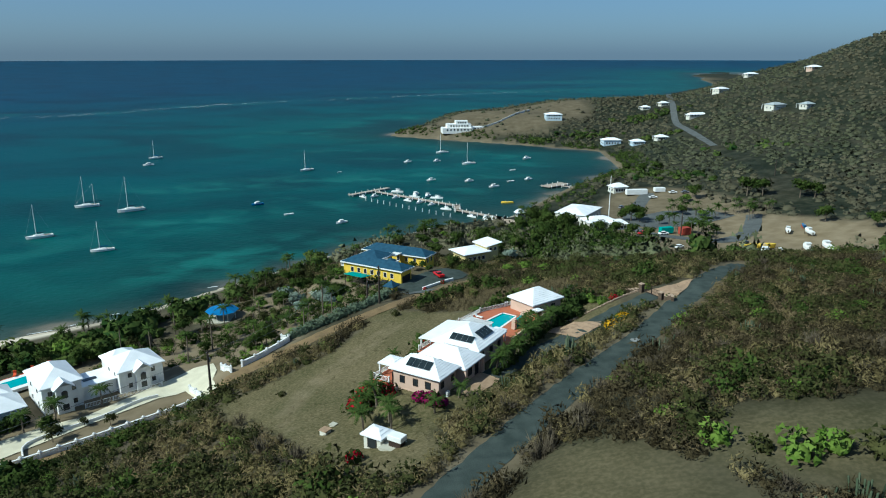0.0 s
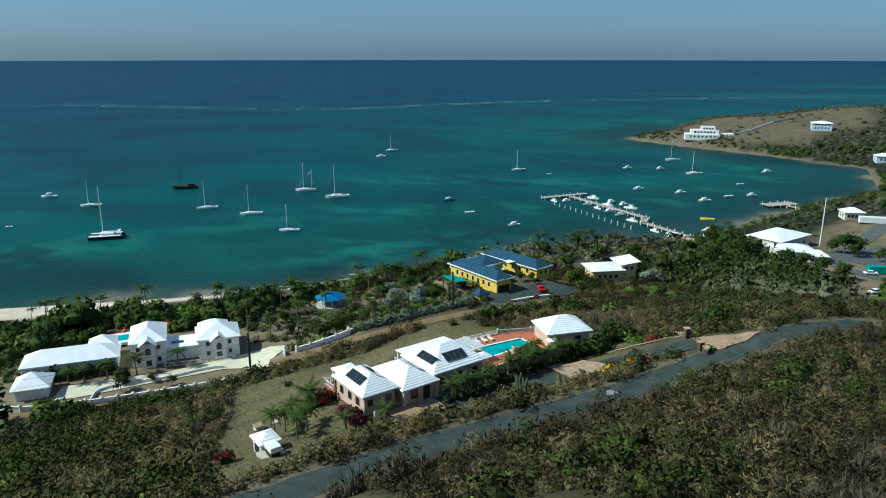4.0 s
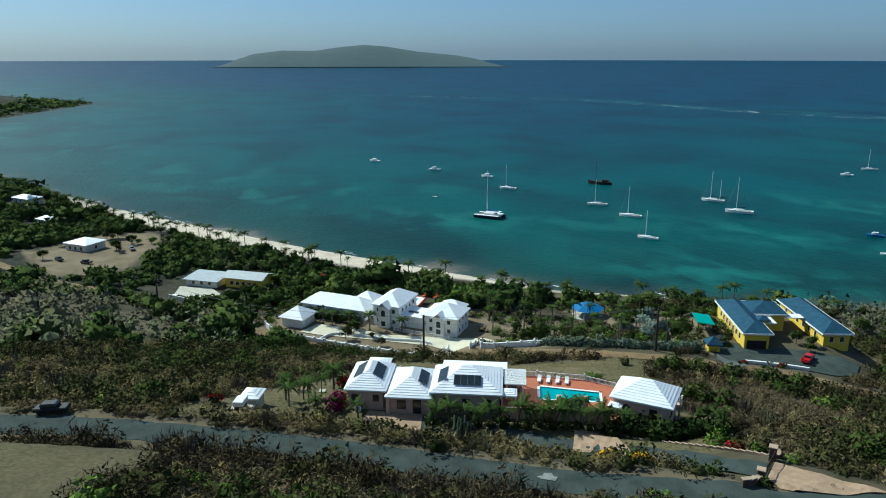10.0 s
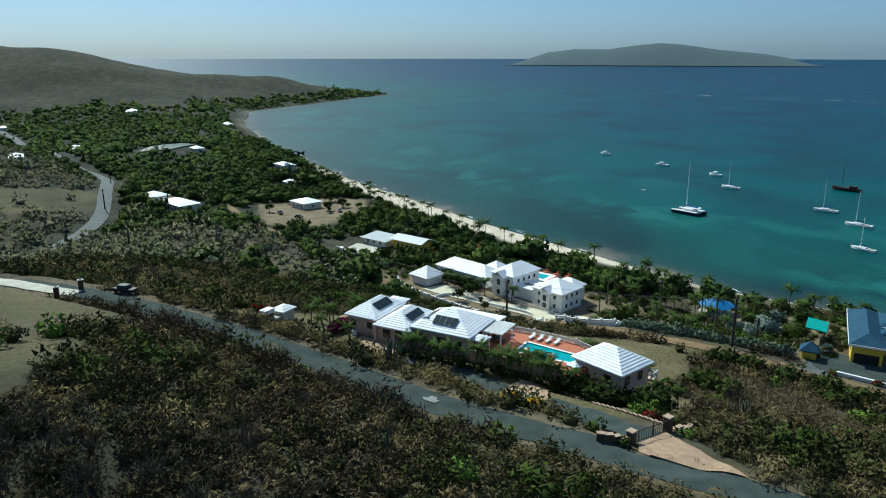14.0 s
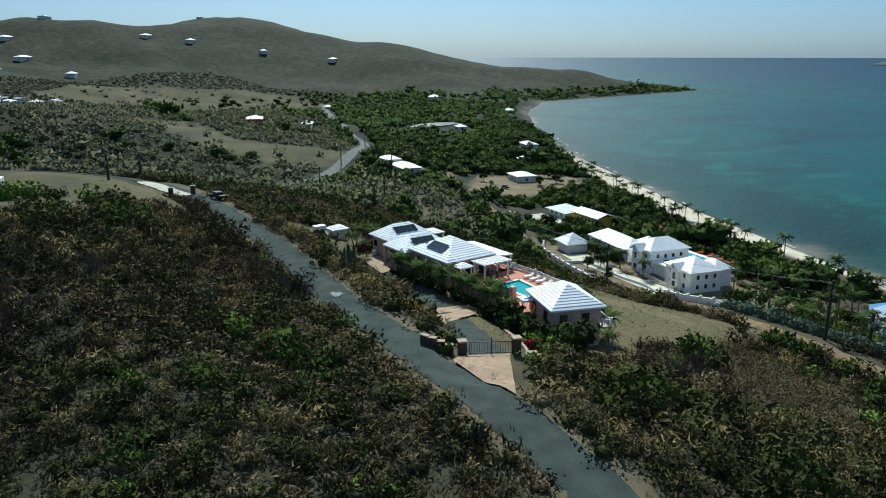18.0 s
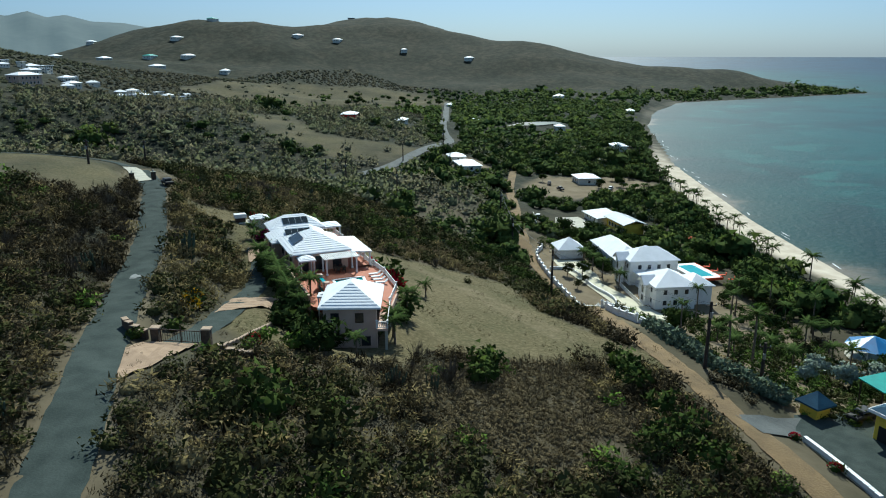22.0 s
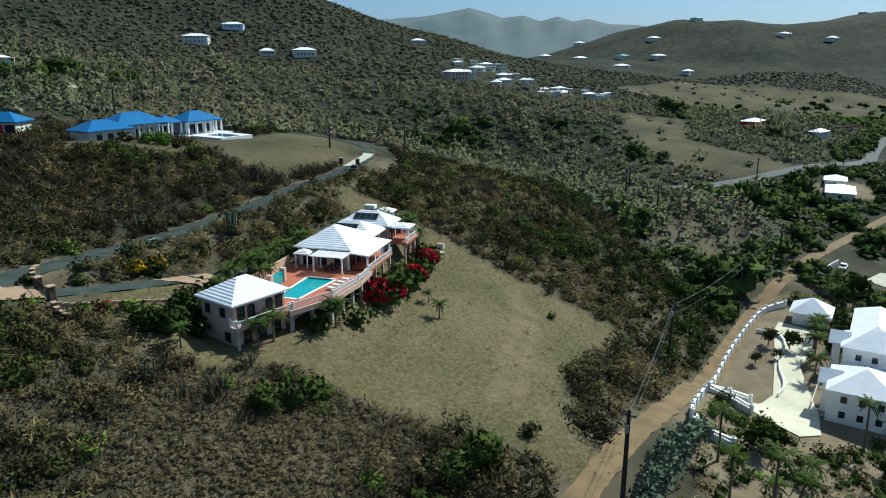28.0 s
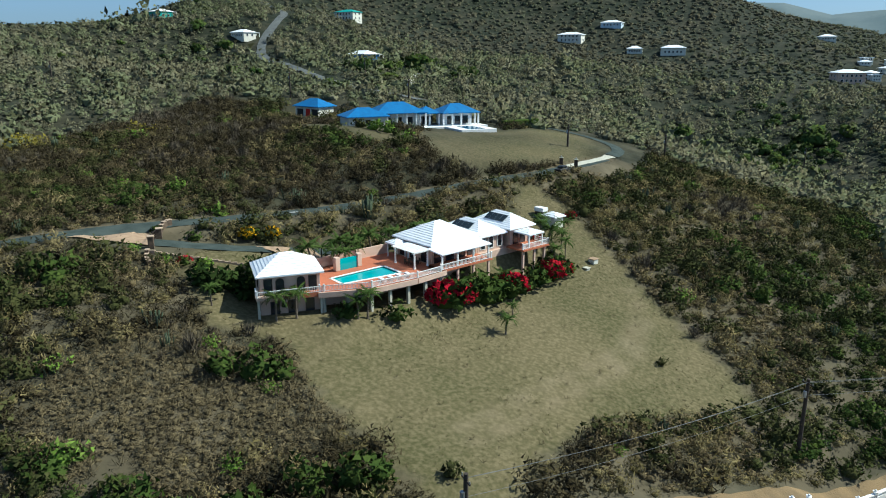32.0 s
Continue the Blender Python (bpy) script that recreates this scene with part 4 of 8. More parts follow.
part("deck_band", boxes((34.1, 13.45, FLOOR - 0.75, 7.9, 0.25, 0.75, -5.5), (41.2, 11.4, FLOOR - 0.75, 7.5, 0.25, 0.75, -27), (27.1, 13.6, FLOOR - 0.75, 5.9, 0.25, 0.75, 4)), M_PINK, terrace)
bm = bmesh.new()
bm.faces.new([bm.verts.new((x, y, FLOOR - 0.12)) for x, y in POOL])
part("pool_water", bm, M_POOLWATER, terrace, "clear turquoise pool water")
bm = bmesh.new()
for (x0, y0), (x1, y1) in zip(POOL, POOL[1:] + POOL[:1]):
    L = math.hypot(x1 - x0, y1 - y0)
    box(bm, (x0 + x1) / 2, (y0 + y1) / 2, FLOOR + 0.004, L + 0.4, 0.42, 0.05, math.degrees(math.atan2(y1 - y0, x1 - x0)))
part("coping", bm, M_WHITE, terrace, "white pool coping")
railing(terrace, [(25.2, 13.4), (30.0, 13.6), (37.7, 12.8), (44.2, 9.5)], FLOOR, 0.9, gap=0.2)
for s, w in ((25.0, 12.9), (28.2, 13.2), (31.4, 13.1), (34.6, 12.9), (37.6, 12.5), (40.6, 11.0), (43.6, 9.5)):
    part("column", boxes((s, w, 22.9, 0.45, 0.45, FLOOR - 0.5 - 22.9, 0, 0.03)), M_CONC, terrace)
part("back_wall", boxes((33.5, 7.2, 22.9, 18.0, 0.3, FLOOR - 0.6 - 22.9)), M_PINK, terrace)
part("boundary_wall", boxes((32.5, -0.7, 26.8, 15.5, 0.3, 2.3)), M_PINK, terrace, "tall pink stucco wall")
part("water_feature", boxes((34.9, 2.6, FLOOR, 3.3, 0.5, 1.7)), M_POOLWATER, terrace, "turquoise tiled waterfall wall")
for s in (32.9, 36.9):
    part("pillar", boxes((s, 2.6, FLOOR, 0.8, 0.8, 2.1, 0, 0.05)), M_PINK, terrace)

pergola = thing("pergola", *villa_xy(26.2, 7.4), FLOOR, VTURN, "white pergola over dining table beside the pool", "pergola")
for s in (-1.3, 1.3):
    for w in (-2.4, 2.4):
        part("post", boxes((s, w, 0, 0.22, 0.22, 2.45, 0, 0.02), (s, w, 0, 0.32, 0.32, 0.25)), M_WHITE, pergola)
        part("brace", boxes((s * 0.85, w, 2.0, 0.09, 0.09, 0.6, 0, 0, 0, -45 if s < 0 else 45)), M_WHITE, pergola)
for w in (-2.4, 2.4):
    part("beam", boxes((0, w, 2.42, 3.3, 0.14, 0.22)), M_WHITE, pergola)
for i in range(22):
    part("slat", boxes((0, -2.75 + i * 0.262, 2.66, 3.5, 0.14, 0.1)), M_WHITE, pergola)
gazebo = thing("gazebo", *villa_xy(25.2, 2.3), FLOOR, VTURN, "small white hip-roofed entrance shelter", "gazebo")
put_roof(gazebo, 0, 0, 2.5, 2.6, 2.6, 0.5, M_ROOF, 4)
for s in (-1, 1):
    for w in (-1, 1):
        part("post", boxes((s, w, 0, 0.18, 0.18, 2.35, 0, 0.02)), M_WHITE, gazebo)


def lounger():
    ob = thing("sun_lounger", 0, 0, 0, 0, "white sun lounger with raised back by the pool", "lounger", "loungers by the pool")
    part("frame", boxes((-0.3, 0, 0.26, 1.4, 0.66, 0.07, 0, 0.02)), M_WHITE, ob)
    part("backrest", boxes((0.62, 0, 0.46, 0.72, 0.66, 0.07, 0, 0.02, 0, -38)), M_WHITE, ob)
    for x in (-0.85, 0.3):
        for y in (-0.26, 0.26):
            part("leg", boxes((x, y, 0, 0.06, 0.06, 0.27)), M_WHITE, ob)
    part("mattress", boxes((-0.3, 0, 0.335, 1.36, 0.6, 0.07, 0, 0.03)), M_WHITE, ob)
    return ob


lg = lounger()
for i, s in enumerate((30.3, 31.8, 33.3, 34.8)):
    x, y = villa_xy(s, 11.9 - i * 0.1)
    m = pose(x, y, FLOOR, 0, 0, VTURN + 90 - 6)
    if i:
        copy_thing(lg, m)
    else:
        lg.matrix_world = m
# dining set under the pergola
tb = thing("dining_table", *villa_xy(26.0, 7.4), FLOOR, VTURN, "dark dining table under the pergola", "table")
part("tabletop", boxes((0, 0, 0.7, 1.0, 2.0, 0.05, 0, 0.01)), M_DARK, tb)
for s in (-0.4, 0.4):
    for w in (-0.85, 0.85):
        part("leg", boxes((s, w, 0, 0.07, 0.07, 0.7)), M_DARK, tb)
ch = thing("patio_chair", 0, 0, 0, 0, "dark wooden patio chair at the dining table", "chair", "chairs round the table")
part("seat", boxes((0, 0, 0.42, 0.48, 0.48, 0.05)), M_DARK, ch)
part("backrest", boxes((0.22, 0, 0.47, 0.05, 0.46, 0.5)), M_DARK, ch)
for s in (-0.2, 0.2):
    for w in (-0.2, 0.2):
        part("leg", boxes((s, w, 0, 0.05, 0.05, 0.42)), M_DARK, ch)
for i, (s, w, a) in enumerate(((0.85, -0.5, 0), (0.85, 0.5, 0), (-0.85, -0.5, 180), (-0.85, 0.5, 180))):
    x, y = villa_xy(26.0 + s, 7.4 + w)
    m = pose(x, y, FLOOR, 0, 0, VTURN + a)
    if i:
        copy_thing(ch, m)
    else:
        ch.matrix_world = m

# guest house
guest = thing("guest_house", 11.42, 145.8, 0, 41.0, "two-storey pink guest house with a white stepped hip roof", "house")
put_roof(guest, 0, 0, 30.3, 9.4, 7.9, 2.2, M_ROOF, 9, name="stepped_roof", label="white stepped hip roof")
wall_block(guest, 0, 0, 24.0, 8.3, 6.8, 6.2, M_PINK)
for x, arch in ((-3.1, False), (-1.5, True), (1.4, True), (3.0, False)):
    opening(guest, x, 3.4, FLOOR, 180, 1.0, 2.1, M_DARK, arch, True)
for x in (-2.6, -0.2, 2.2):
    opening(guest, x, 3.4, 24.6, 180, 1.1, 1.8, M_DARK, False, True)
for y in (-1.9, 1.2):
    opening(guest, 4.15, y, FLOOR + 0.6, 90, 0.9, 1.2, M_DARK)
opening(guest, 4.15, 2.0, 25.0, 90, 1.0, 1.2, M_DARK)
opening(guest, -2.2, -3.4, FLOOR + 0.3, 0, 1.0, 1.4, M_DARK, True)
opening(guest, 1.8, -3.4, FLOOR + 0.3, 0, 1.0, 1.4, M_DARK)
part("balcony", boxes((0.3, 4.1, FLOOR - 0.35, 9.0, 1.4, 0.3)), M_PINK, guest)
railing(guest, [(4.7, 3.4), (4.7, 4.75), (-4.4, 4.75)], FLOOR, 0.9, M_WHITE, 0.24)
for x in (-4.0, 4.5):
    part("stilt", boxes((x, 4.6, 23.6, 0.32, 0.32, 3.7)), M_CONC, guest)
part("side_shelter", hip_roof(2.0, 1.8, 0.35, 2), M_ROOF, guest, "small white door canopy").location = (-3.6, -4.2, 29.3)
for x in (-4.4, -2.8):
    part("canopy_post", boxes((x, -4.9, 25.4, 0.15, 0.15, 3.75)), M_WHITE, guest)

# ---- gate, drive and small things round the villa ----
strip("white_driveway", [(-9.8, 55.0), (-12.6, 47), (-15.4, 40), (-17.4, 33)], 1.6, M_CONC, "pale concrete ramp beyond the dark gate pillars", 0.2)
strip("upper_drive", [(-17.4, 33), (-18.6, 25), (-15, 16), (-2, 8), (12, 4)], 1.8, M_ASPH, "grey asphalt drive to the blue-roofed villa", 0.18)
strip("lane_end", [(-6.6, 66), (-8.4, 60.5), (-9.9, 54.8)], 1.9, M_ASPH, "grey asphalt spur at the upper gate", 0.17)
for gx_, gy_ in ((-7.9, 52.6), (-12.0, 54.8)):
    gp = thing("gate_post", gx_, gy_, gz(gx_, gy_), 20, "dark square gate post with a lantern on top", "post", "upper gate posts")
    part("shaft", boxes((0, 0, -0.3, 0.8, 0.8, 2.2, 0, 0.04)), M_DARK, gp)
    part("cap", boxes((0, 0, 1.9, 1.0, 1.0, 0.14, 0, 0.03)), M_CONC, gp)
    part("lantern", tube(bmesh.new(), 0, 0, 2.04, 0.16, 0.1, 0.4, 6), M_METAL, gp)
sheet("entrance_apron", [(46.0, 151.9), (44.0, 148.2), (40.8, 143.4), (39.6, 142.6), (37.2, 143.2), (34.8, 147.0), (36.8, 147.8)], M_PAVER, "salmon brick-paved apron at the gate", 0.21)
sheet("paved_band", [(24.8, 134.4), (18.3, 128.6), (12.5, 132.6), (15.5, 136.2)], M_PAVER, "salmon paved band across the driveway", 0.24)
sheet("paved_court", [(3.5, 112.0), (-1.6, 104.6), (-4.6, 106.6), (-0.2, 113.8)], M_PAVER, "salmon paved court at the villa door", 0.22)
sheet("chalk_patch", [(26.4, 118.2), (27.2, 118.5), (28.2, 119.8), (27.6, 120.5), (27.3, 120.1), (26.6, 120.2), (26.2, 119.4), (26.6, 119.0)], M_ASPH_WORN, "pale scuffed patch on the lane", 0.20)


def stone_pillar(x, y, h, label):
    ob = thing("gate_pillar", x, y, gz(x, y), 40, label, "pillar", "gate pillars")
    part("shaft", boxes((0, 0, -0.3, 0.85, 0.85, h + 0.3, 0, 0.05)), M_GATESTONE, ob)
    part("cap", boxes((0, 0, h, 1.05, 1.05, 0.18, 0, 0.05)), M_GATECAP, ob)
    return ob


stone_pillar(37.0, 142.4, 1.5, "rubble stone gate pillar with pale cap")
stone_pillar(34.0, 147.4, 1.7, "rubble stone gate pillar with pale cap")
gate = thing("metal_gate", 35.7, 145.2, gz(35.7, 145.2), 120.5, "dark iron driveway gate between stone pillars", "gate")
part("gate_frame", boxes((0, 0, 0.25, 4.7, 0.07, 0.08), (0, 0, 1.5, 4.7, 0.07, 0.08), (-2.3, 0, 0.1, 0.08, 0.08, 1.5), (2.3, 0, 0.1, 0.08, 0.08, 1.5), (0, 0, 0.1, 0.1, 0.08, 1.9)), M_DARK, gate)
for i in range(16):
    part("bar", boxes((-2.1 + i * 0.28, 0, 0.3, 0.035, 0.035, 1.25)), M_DARK, gate)


def low_wall(name, pts, h, w, mat, label, cap=None):
    ob = thing(name, pts[0][0], pts[0][1], 0, 0, label, "wall", kind="structure")
    ob.matrix_world = Matrix()
    p = along(pts, 0.9)
    bm, bc = bmesh.new(), bmesh.new()
    z = ground(p[:, 0], p[:, 1])
    for (x0, y0), (x1, y1), za, zb in zip(p[:-1], p[1:], z[:-1], z[1:]):
        L, a = math.hypot(x1 - x0, y1 - y0), math.degrees(math.atan2(y1 - y0, x1 - x0))
        box(bm, (x0 + x1) / 2, (y0 + y1) / 2, min(za, zb) - 0.4, L + 0.1, w, h + 0.4 + abs(za - zb) / 2, a)
        if cap:
            box(bc, (x0 + x1) / 2, (y0 + y1) / 2, min(za, zb) + h + abs(za - zb) / 2, L + 0.1, w + 0.12, 0.1, a)
    part("wall", bm, mat, ob)
    if cap:
        part("coping", bc, cap, ob)
    else:
        bc.free()
    return ob


low_wall("drive_wall", [(14.5, 136.6), (18.8, 139.6), (25, 143.6), (31, 147.6), (34, 148.6)], 0.35, 0.3, M_GATECAP, "low pale retaining wall beside the driveway")
low_wall("entry_wall", [(37.6, 141.6), (38.6, 139.8), (38.2, 138.0)], 1.0, 0.5, M_GATESTONE, "curved rubble wall by the gate", M_GATECAP)
low_wall("entry_wall", [(33.6, 148.6), (32.6, 150.2), (31.0, 151.2)], 0.7, 0.5, M_GATESTONE, "curved rubble wall by the gate", M_GATECAP)

shed = thing("pump_house", -14.7, 90.6, gz(-14.7, 90.6), VTURN, "small cream pump house with a white hip roof", "shed")
wall_block(shed, 0, 0, -0.4, 2.6, 3.0, 2.3, M_CREAM)
put_roof(shed, 0, 0, 2.05, 3.3, 3.8, 0.7, M_ROOF, 3)
opening(shed, -1.3, 0, 0.1, 270, 1.4, 1.6, M_DARK, False, True)
tank = thing("water_tank", -11.6, 88.4, gz(-11.6, 88.4), VTURN, "white boxed water tank on a dark stand beside the pump house", "tank")
part("stand", boxes((0, 0, -0.3, 1.3, 2.0, 1.3, 0, 0.03)), M_DARK, tank)
part("body", boxes((0, 0, 1.0, 1.6, 2.4, 0.8, 0, 0.06)), M_WHITE, tank)
part("slab", boxes((0, 0, -0.4, 3.4, 4.0, 0.5)), M_CONC, tank)
for x, y, sx, lab in ((-24.6, 100.3, 1.3, "square cream utility box with tiled lid on the lawn"), (-24.0, 103.6, 0.9, "low flat stone slab on the lawn")):
    b = thing("utility_box", x, y, gz(x, y), VTURN, lab, "box")
    part("body", boxes((0, 0, -0.2, sx, sx, 0.9 if sx > 1 else 0.4, 0, 0.04)), M_CREAM, b)
    part("lid", boxes((0, 0, 0.7 if sx > 1 else 0.2, sx + 0.25, sx + 0.25, 0.14, 0, 0.03)), M_PAVER if sx > 1 else M_CONC, b)


# ---- poles and wires ----
def utility_pole(x, y, h, turn, lamp=False):
    ob = thing("utility_pole", x, y, gz(x, y), turn, "dark wooden utility pole with crossarm and insulators", "pole", "utility poles")
    part("shaft", tube(bmesh.new(), 0, 0, -0.5, 0.30, 0.20, h + 0.5, 10), M_POLE, ob)
    part("crossarm", boxes((0, 0, h - 0.7, 0.12, 1.6, 0.14)), M_POLE, ob)
    for o in (-0.7, 0.0, 0.7):
        part("insulator", tube(bmesh.new(), 0, o, h - 0.56, 0.07, 0.05, 0.22, 6), M_METAL, ob)
    part("transformer", tube(bmesh.new(), 0.32, 0, h - 2.4, 0.22, 0.22, 0.8, 10), M_METAL, ob)
    return ob


POLES = [(-27.6, 179.6, 10.5), (-57.5, 135.5, 11.0), (-95.0, 100.0, 9.8), (-122.0, 77.0, 9.5)]
for x, y, h in POLES:
    utility_pole(x, y, h, 45)
for x, y, h in ((-32.0, 186.5, 6.5), (-100, 50, 9), (-104, 21, 9), (-119, -7, 9), (-78, -104, 9), (-187, -27, 9), (-254, -56, 9), (-193, -2, 9), (58, -3, 9), (100, 6, 9), (-6, 36, 6), (-30, 18, 7), (104, -60, 9), (186, 30, 8), (84, 300, 9), (168, 420, 9)):
    utility_pole(x, y, h, 20)
for (x0, y0, h0), (x1, y1, h1) in zip(POLES, POLES[1:]):
    for k, (o, dz) in enumerate(((0.5, -0.4), (-0.5, -0.4), (0.0, -2.2))):
        cu = bpy.data.curves.new("power_line", "CURVE")
        cu.dimensions, cu.bevel_depth, cu.bevel_resolution = "3D", 0.018, 1
        sp = cu.splines.new("POLY")
        sp.points.add(12)
        za, zb = gz(x0, y0) + h0 + dz, gz(x1, y1) + h1 + dz
        for i, pnt in enumerate(sp.points):
            t = i / 12
            pnt.co = (x0 + (x1 - x0) * t + o * 0.7, y0 + (y1 - y0) * t + o * 0.7, za + (zb - za) * t - 4 * 0.9 * t * (1 - t), 1)
        cu.materials.append(M_WIRE)
        tagged(new("power_line", cu), "thin sagging power line between wooden poles", "cable", "power lines")

# ---- the white estate ----
EST = 46.0
est = thing("white_house", -97.5, 135.5, WHITE_Z, EST, "large white two-storey house with several white hip roofs", "house")


def est_block(s, n, L, W, eave, rise, name="roof"):
    wall_block(est, s, n, -0.6, L - 1.0, W - 1.0, eave + 0.45, M_WHITE)
    put_roof(est, s, n, eave, L, W, rise, M_ROOF, 0, name=name, label="white hip roof")


est_block(-12.6, 1.2, 22.0, 9.0, 3.3, 2.6)
est_block(5.2, 2.6, 9.0, 13.4, 6.3, 2.6)
est_block(22.0, 0.4, 11.0, 10.4, 5.4, 2.7)
est_block(21.2, 7.4, 8.0, 6.6, 4.6, 1.9)
est_block(-6.0, 6.6, 7.0, 7.0, 3.9, 2.2)
wall_block(est, 13.0, 1.2, -0.6, 9.0, 6.5, 4.0, M_WHITE, "link")
part("link_roof", boxes((13.2, 1.2, 3.4, 9.4, 8.0, 0.25, 0, 0.04)), M_ROOF, est, "white flat link roof")
part("skylight", boxes((12.0, 0.6, 3.66, 3.0, 1.3, 0.2, 0, 0.04)), M_GLASS, est, "long roof skylight")
for s, n, L, W, zs, cnt in ((5.2, 2.6, 8.0, 12.4, (0.9, 4.0), 4), (22.0, 0.4, 10.0, 9.4, (0.9, 3.4), 3)):
    for z in zs:
        windows_on(est, L, W, z, 0, cnt, 0.9, 1.2, M_WHITE, cx=s, cy=n)
        windows_on(est, L, W, z, 1, cnt, 0.9, 1.2, M_WHITE, cx=s, cy=n)
        windows_on(est, L, W, z, 3, 2, 0.9, 1.2, M_WHITE, cx=s, cy=n)
        windows_on(est, L, W, z, 2, cnt, 1.2, 1.5, M_WHITE, cx=s, cy=n)
windows_on(est, 21.0, 8.0, 0.9, 0, 6, 1.0, 1.3, M_WHITE, cx=-12.6, cy=1.2)
windows_on(est, 21.0, 8.0, 0.9, 2, 6, 1.4, 2.0, M_WHITE, cx=-12.6, cy=1.2)
for s, z, e in ((5.2, 6.0, 2.4), (22.0, 5.1, 2.6)):
    g = part("gable", gable_roof(3.4, 4.4, 1.7), M_ROOF, est, "white front gable")
    g.matrix_local = pose(s, -4.4, z, 0, 0, 90)
    part("gable_wall", boxes((s, -4.75, 0, 3.2, 1.2, z + 0.3)), M_WHITE, est)
    opening(est, s, -5.35, z - 2.6, 0, 1.3, 1.9, M_WHITE, True)
    opening(est, s, -5.35, 0.6, 0, 1.3, 1.5, M_WHITE)
railing(est, [(8.8, -6.0), (14.6, -6.4), (25.6, -6.6), (26.6, 2.0)], 0.0, 1.1, M_WHITE, 0.3)
pv = thing("garage_pavilion", -103.0, 114.0, gz(-103, 114), EST, "white square garage with a pyramid roof", "garage")
wall_block(pv, 0, 0, -0.5, 6.6, 6.6, 3.2, M_WHITE)
put_roof(pv, 0, 0, 2.8, 8.2, 8.2, 2.7, M_ROOF, 0)
part("garage_door", boxes((3.32, 0, 0.0, 0.08, 3.6, 2.1)), M_WHITE, pv)
sheet("concrete_court", [(-96, 113), (-100, 119), (-91, 129.5), (-85, 134), (-80, 143), (-75.5, 151), (-70.5, 157.5), (-66, 158.5), (-63, 153), (-62, 147.5), (-59.4, 143.5), (-63, 141.0), (-68, 146),
                         (-73, 143), (-82, 131), (-92, 117)], M_COURT, "pale concrete driveway and turning court", 0.18)


def balustrade(pts, label):
    ob = thing("white_fence", *pts[0], 0, 0, label, "fence", "white fences")
    ob.matrix_world = Matrix()
    p = along(pts, 3.3)
    z = ground(p[:, 0], p[:, 1])
    for k, (x, y) in enumerate(p):
        share("fence_post", FENCE_POST, ob, Matrix.Translation((x, y, z[k])))
        if k + 1 < len(p):
            x1, y1 = p[k + 1]
            L, a = math.hypot(x1 - x, y1 - y), math.degrees(math.atan2(y1 - y, x1 - x))
            tilt = math.degrees(math.atan2(z[k + 1] - z[k], L))
            share("fence_panel", FENCE_PANEL, ob, pose(x, y, z[k], 0, 0, a) @ pose(0, 0, 0, 0, -tilt, 0) @ Matrix.Diagonal((L / 2.6, 1, 1, 1)))


_bm = boxes((0, 0, -0.4, 0.46, 0.46, 1.95, 0, 0.03), (0, 0, 1.55, 0.58, 0.58, 0.1, 0, 0.02))
bmesh.ops.create_icosphere(_bm, subdivisions=1, radius=0.17, matrix=Matrix.Translation((0, 0, 1.78)))
FENCE_POST = bpy.data.meshes.new("fence_post")
_bm.to_mesh(FENCE_POST)
_bm.free()
_bm = boxes((1.3, 0, -0.6, 2.5, 0.34, 1.45), (1.3, 0, 1.2, 2.5, 0.42, 0.16), *[(0.3 + i * 0.22, 0, 0.75, 0.11, 0.11, 0.46) for i in range(10)])
FENCE_PANEL = bpy.data.meshes.new("fence_panel")
_bm.to_mesh(FENCE_PANEL)
_bm.free()
for me in (FENCE_POST, FENCE_PANEL):
    me.materials.append(M_WHITE)
balustrade([(-50.5, 165), (-45.8, 161.5), (-51, 154.5), (-57.5, 147.8)], "white masonry balustrade with ball-topped posts beside the dirt track")
balustrade([(-57.5, 147.8), (-61, 151.5), (-63, 155)], "white masonry balustrade flanking the estate entrance")
balustrade([(-62, 141.2), (-66.5, 136.5), (-75, 127.0), (-90, 112.3), (-98, 106.0), (-105, 104.5)], "white masonry balustrade with ball-topped posts beside the dirt track")
balustrade([(-62, 141.2), (-66, 145), (-69, 148)], "white masonry balustrade flanking the estate entrance")
low_wall("court_wall", [(-88, 117), (-91, 121), (-88, 126), (-81, 133), (-77, 141), (-73, 144)], 0.8, 0.3, M_WHITE, "curving white wall round the planting bed")
ep = thing("estate_pool", -111, 148, WHITE_Z, 52, "blue swimming pool with a white and red tiled surround", "pool")
part("deck", boxes((0, 0, -0.6, 13.5, 7.6, 0.75)), M_WHITE, ep)
part("border", boxes((0, 3.95, -0.5, 13.5, 0.3, 0.68), (6.9, 0, -0.5, 0.3, 7.6, 0.68)), M_ORANGE, ep, "red-orange tiled border")
part("pool_water", boxes((0, 0.0, 0.0, 10.2, 4.4, 0.17)), M_POOLWATER, ep)
for i in range(4):
    c = thing("pool_chair", -115.5 + i * 2.5, 149.4 + i * 3.0, WHITE_Z + 0.16, 30, "orange cushioned pool chair", "chair", "chairs by the estate pool")
    part("seat", boxes((0, 0, 0.3, 0.7, 1.6, 0.15, 0, 0.03)), M_ORANGE, c)
    part("backrest", boxes((0, 0.8, 0.4, 0.7, 0.15, 0.7, 0, 0.03)), M_ORANGE, c)
red = thing("red_deck", -152, 128, gz(-152, 128), 46, "red-painted beach deck with a low roof", "deck")
part("platform", boxes((0, 0, -0.4, 7, 1.6, 0.8)), M_ORANGE, red)
part("roof", boxes((3, 2, 2.3, 3.2, 3.2, 0.15)), M_ORANGE, red)
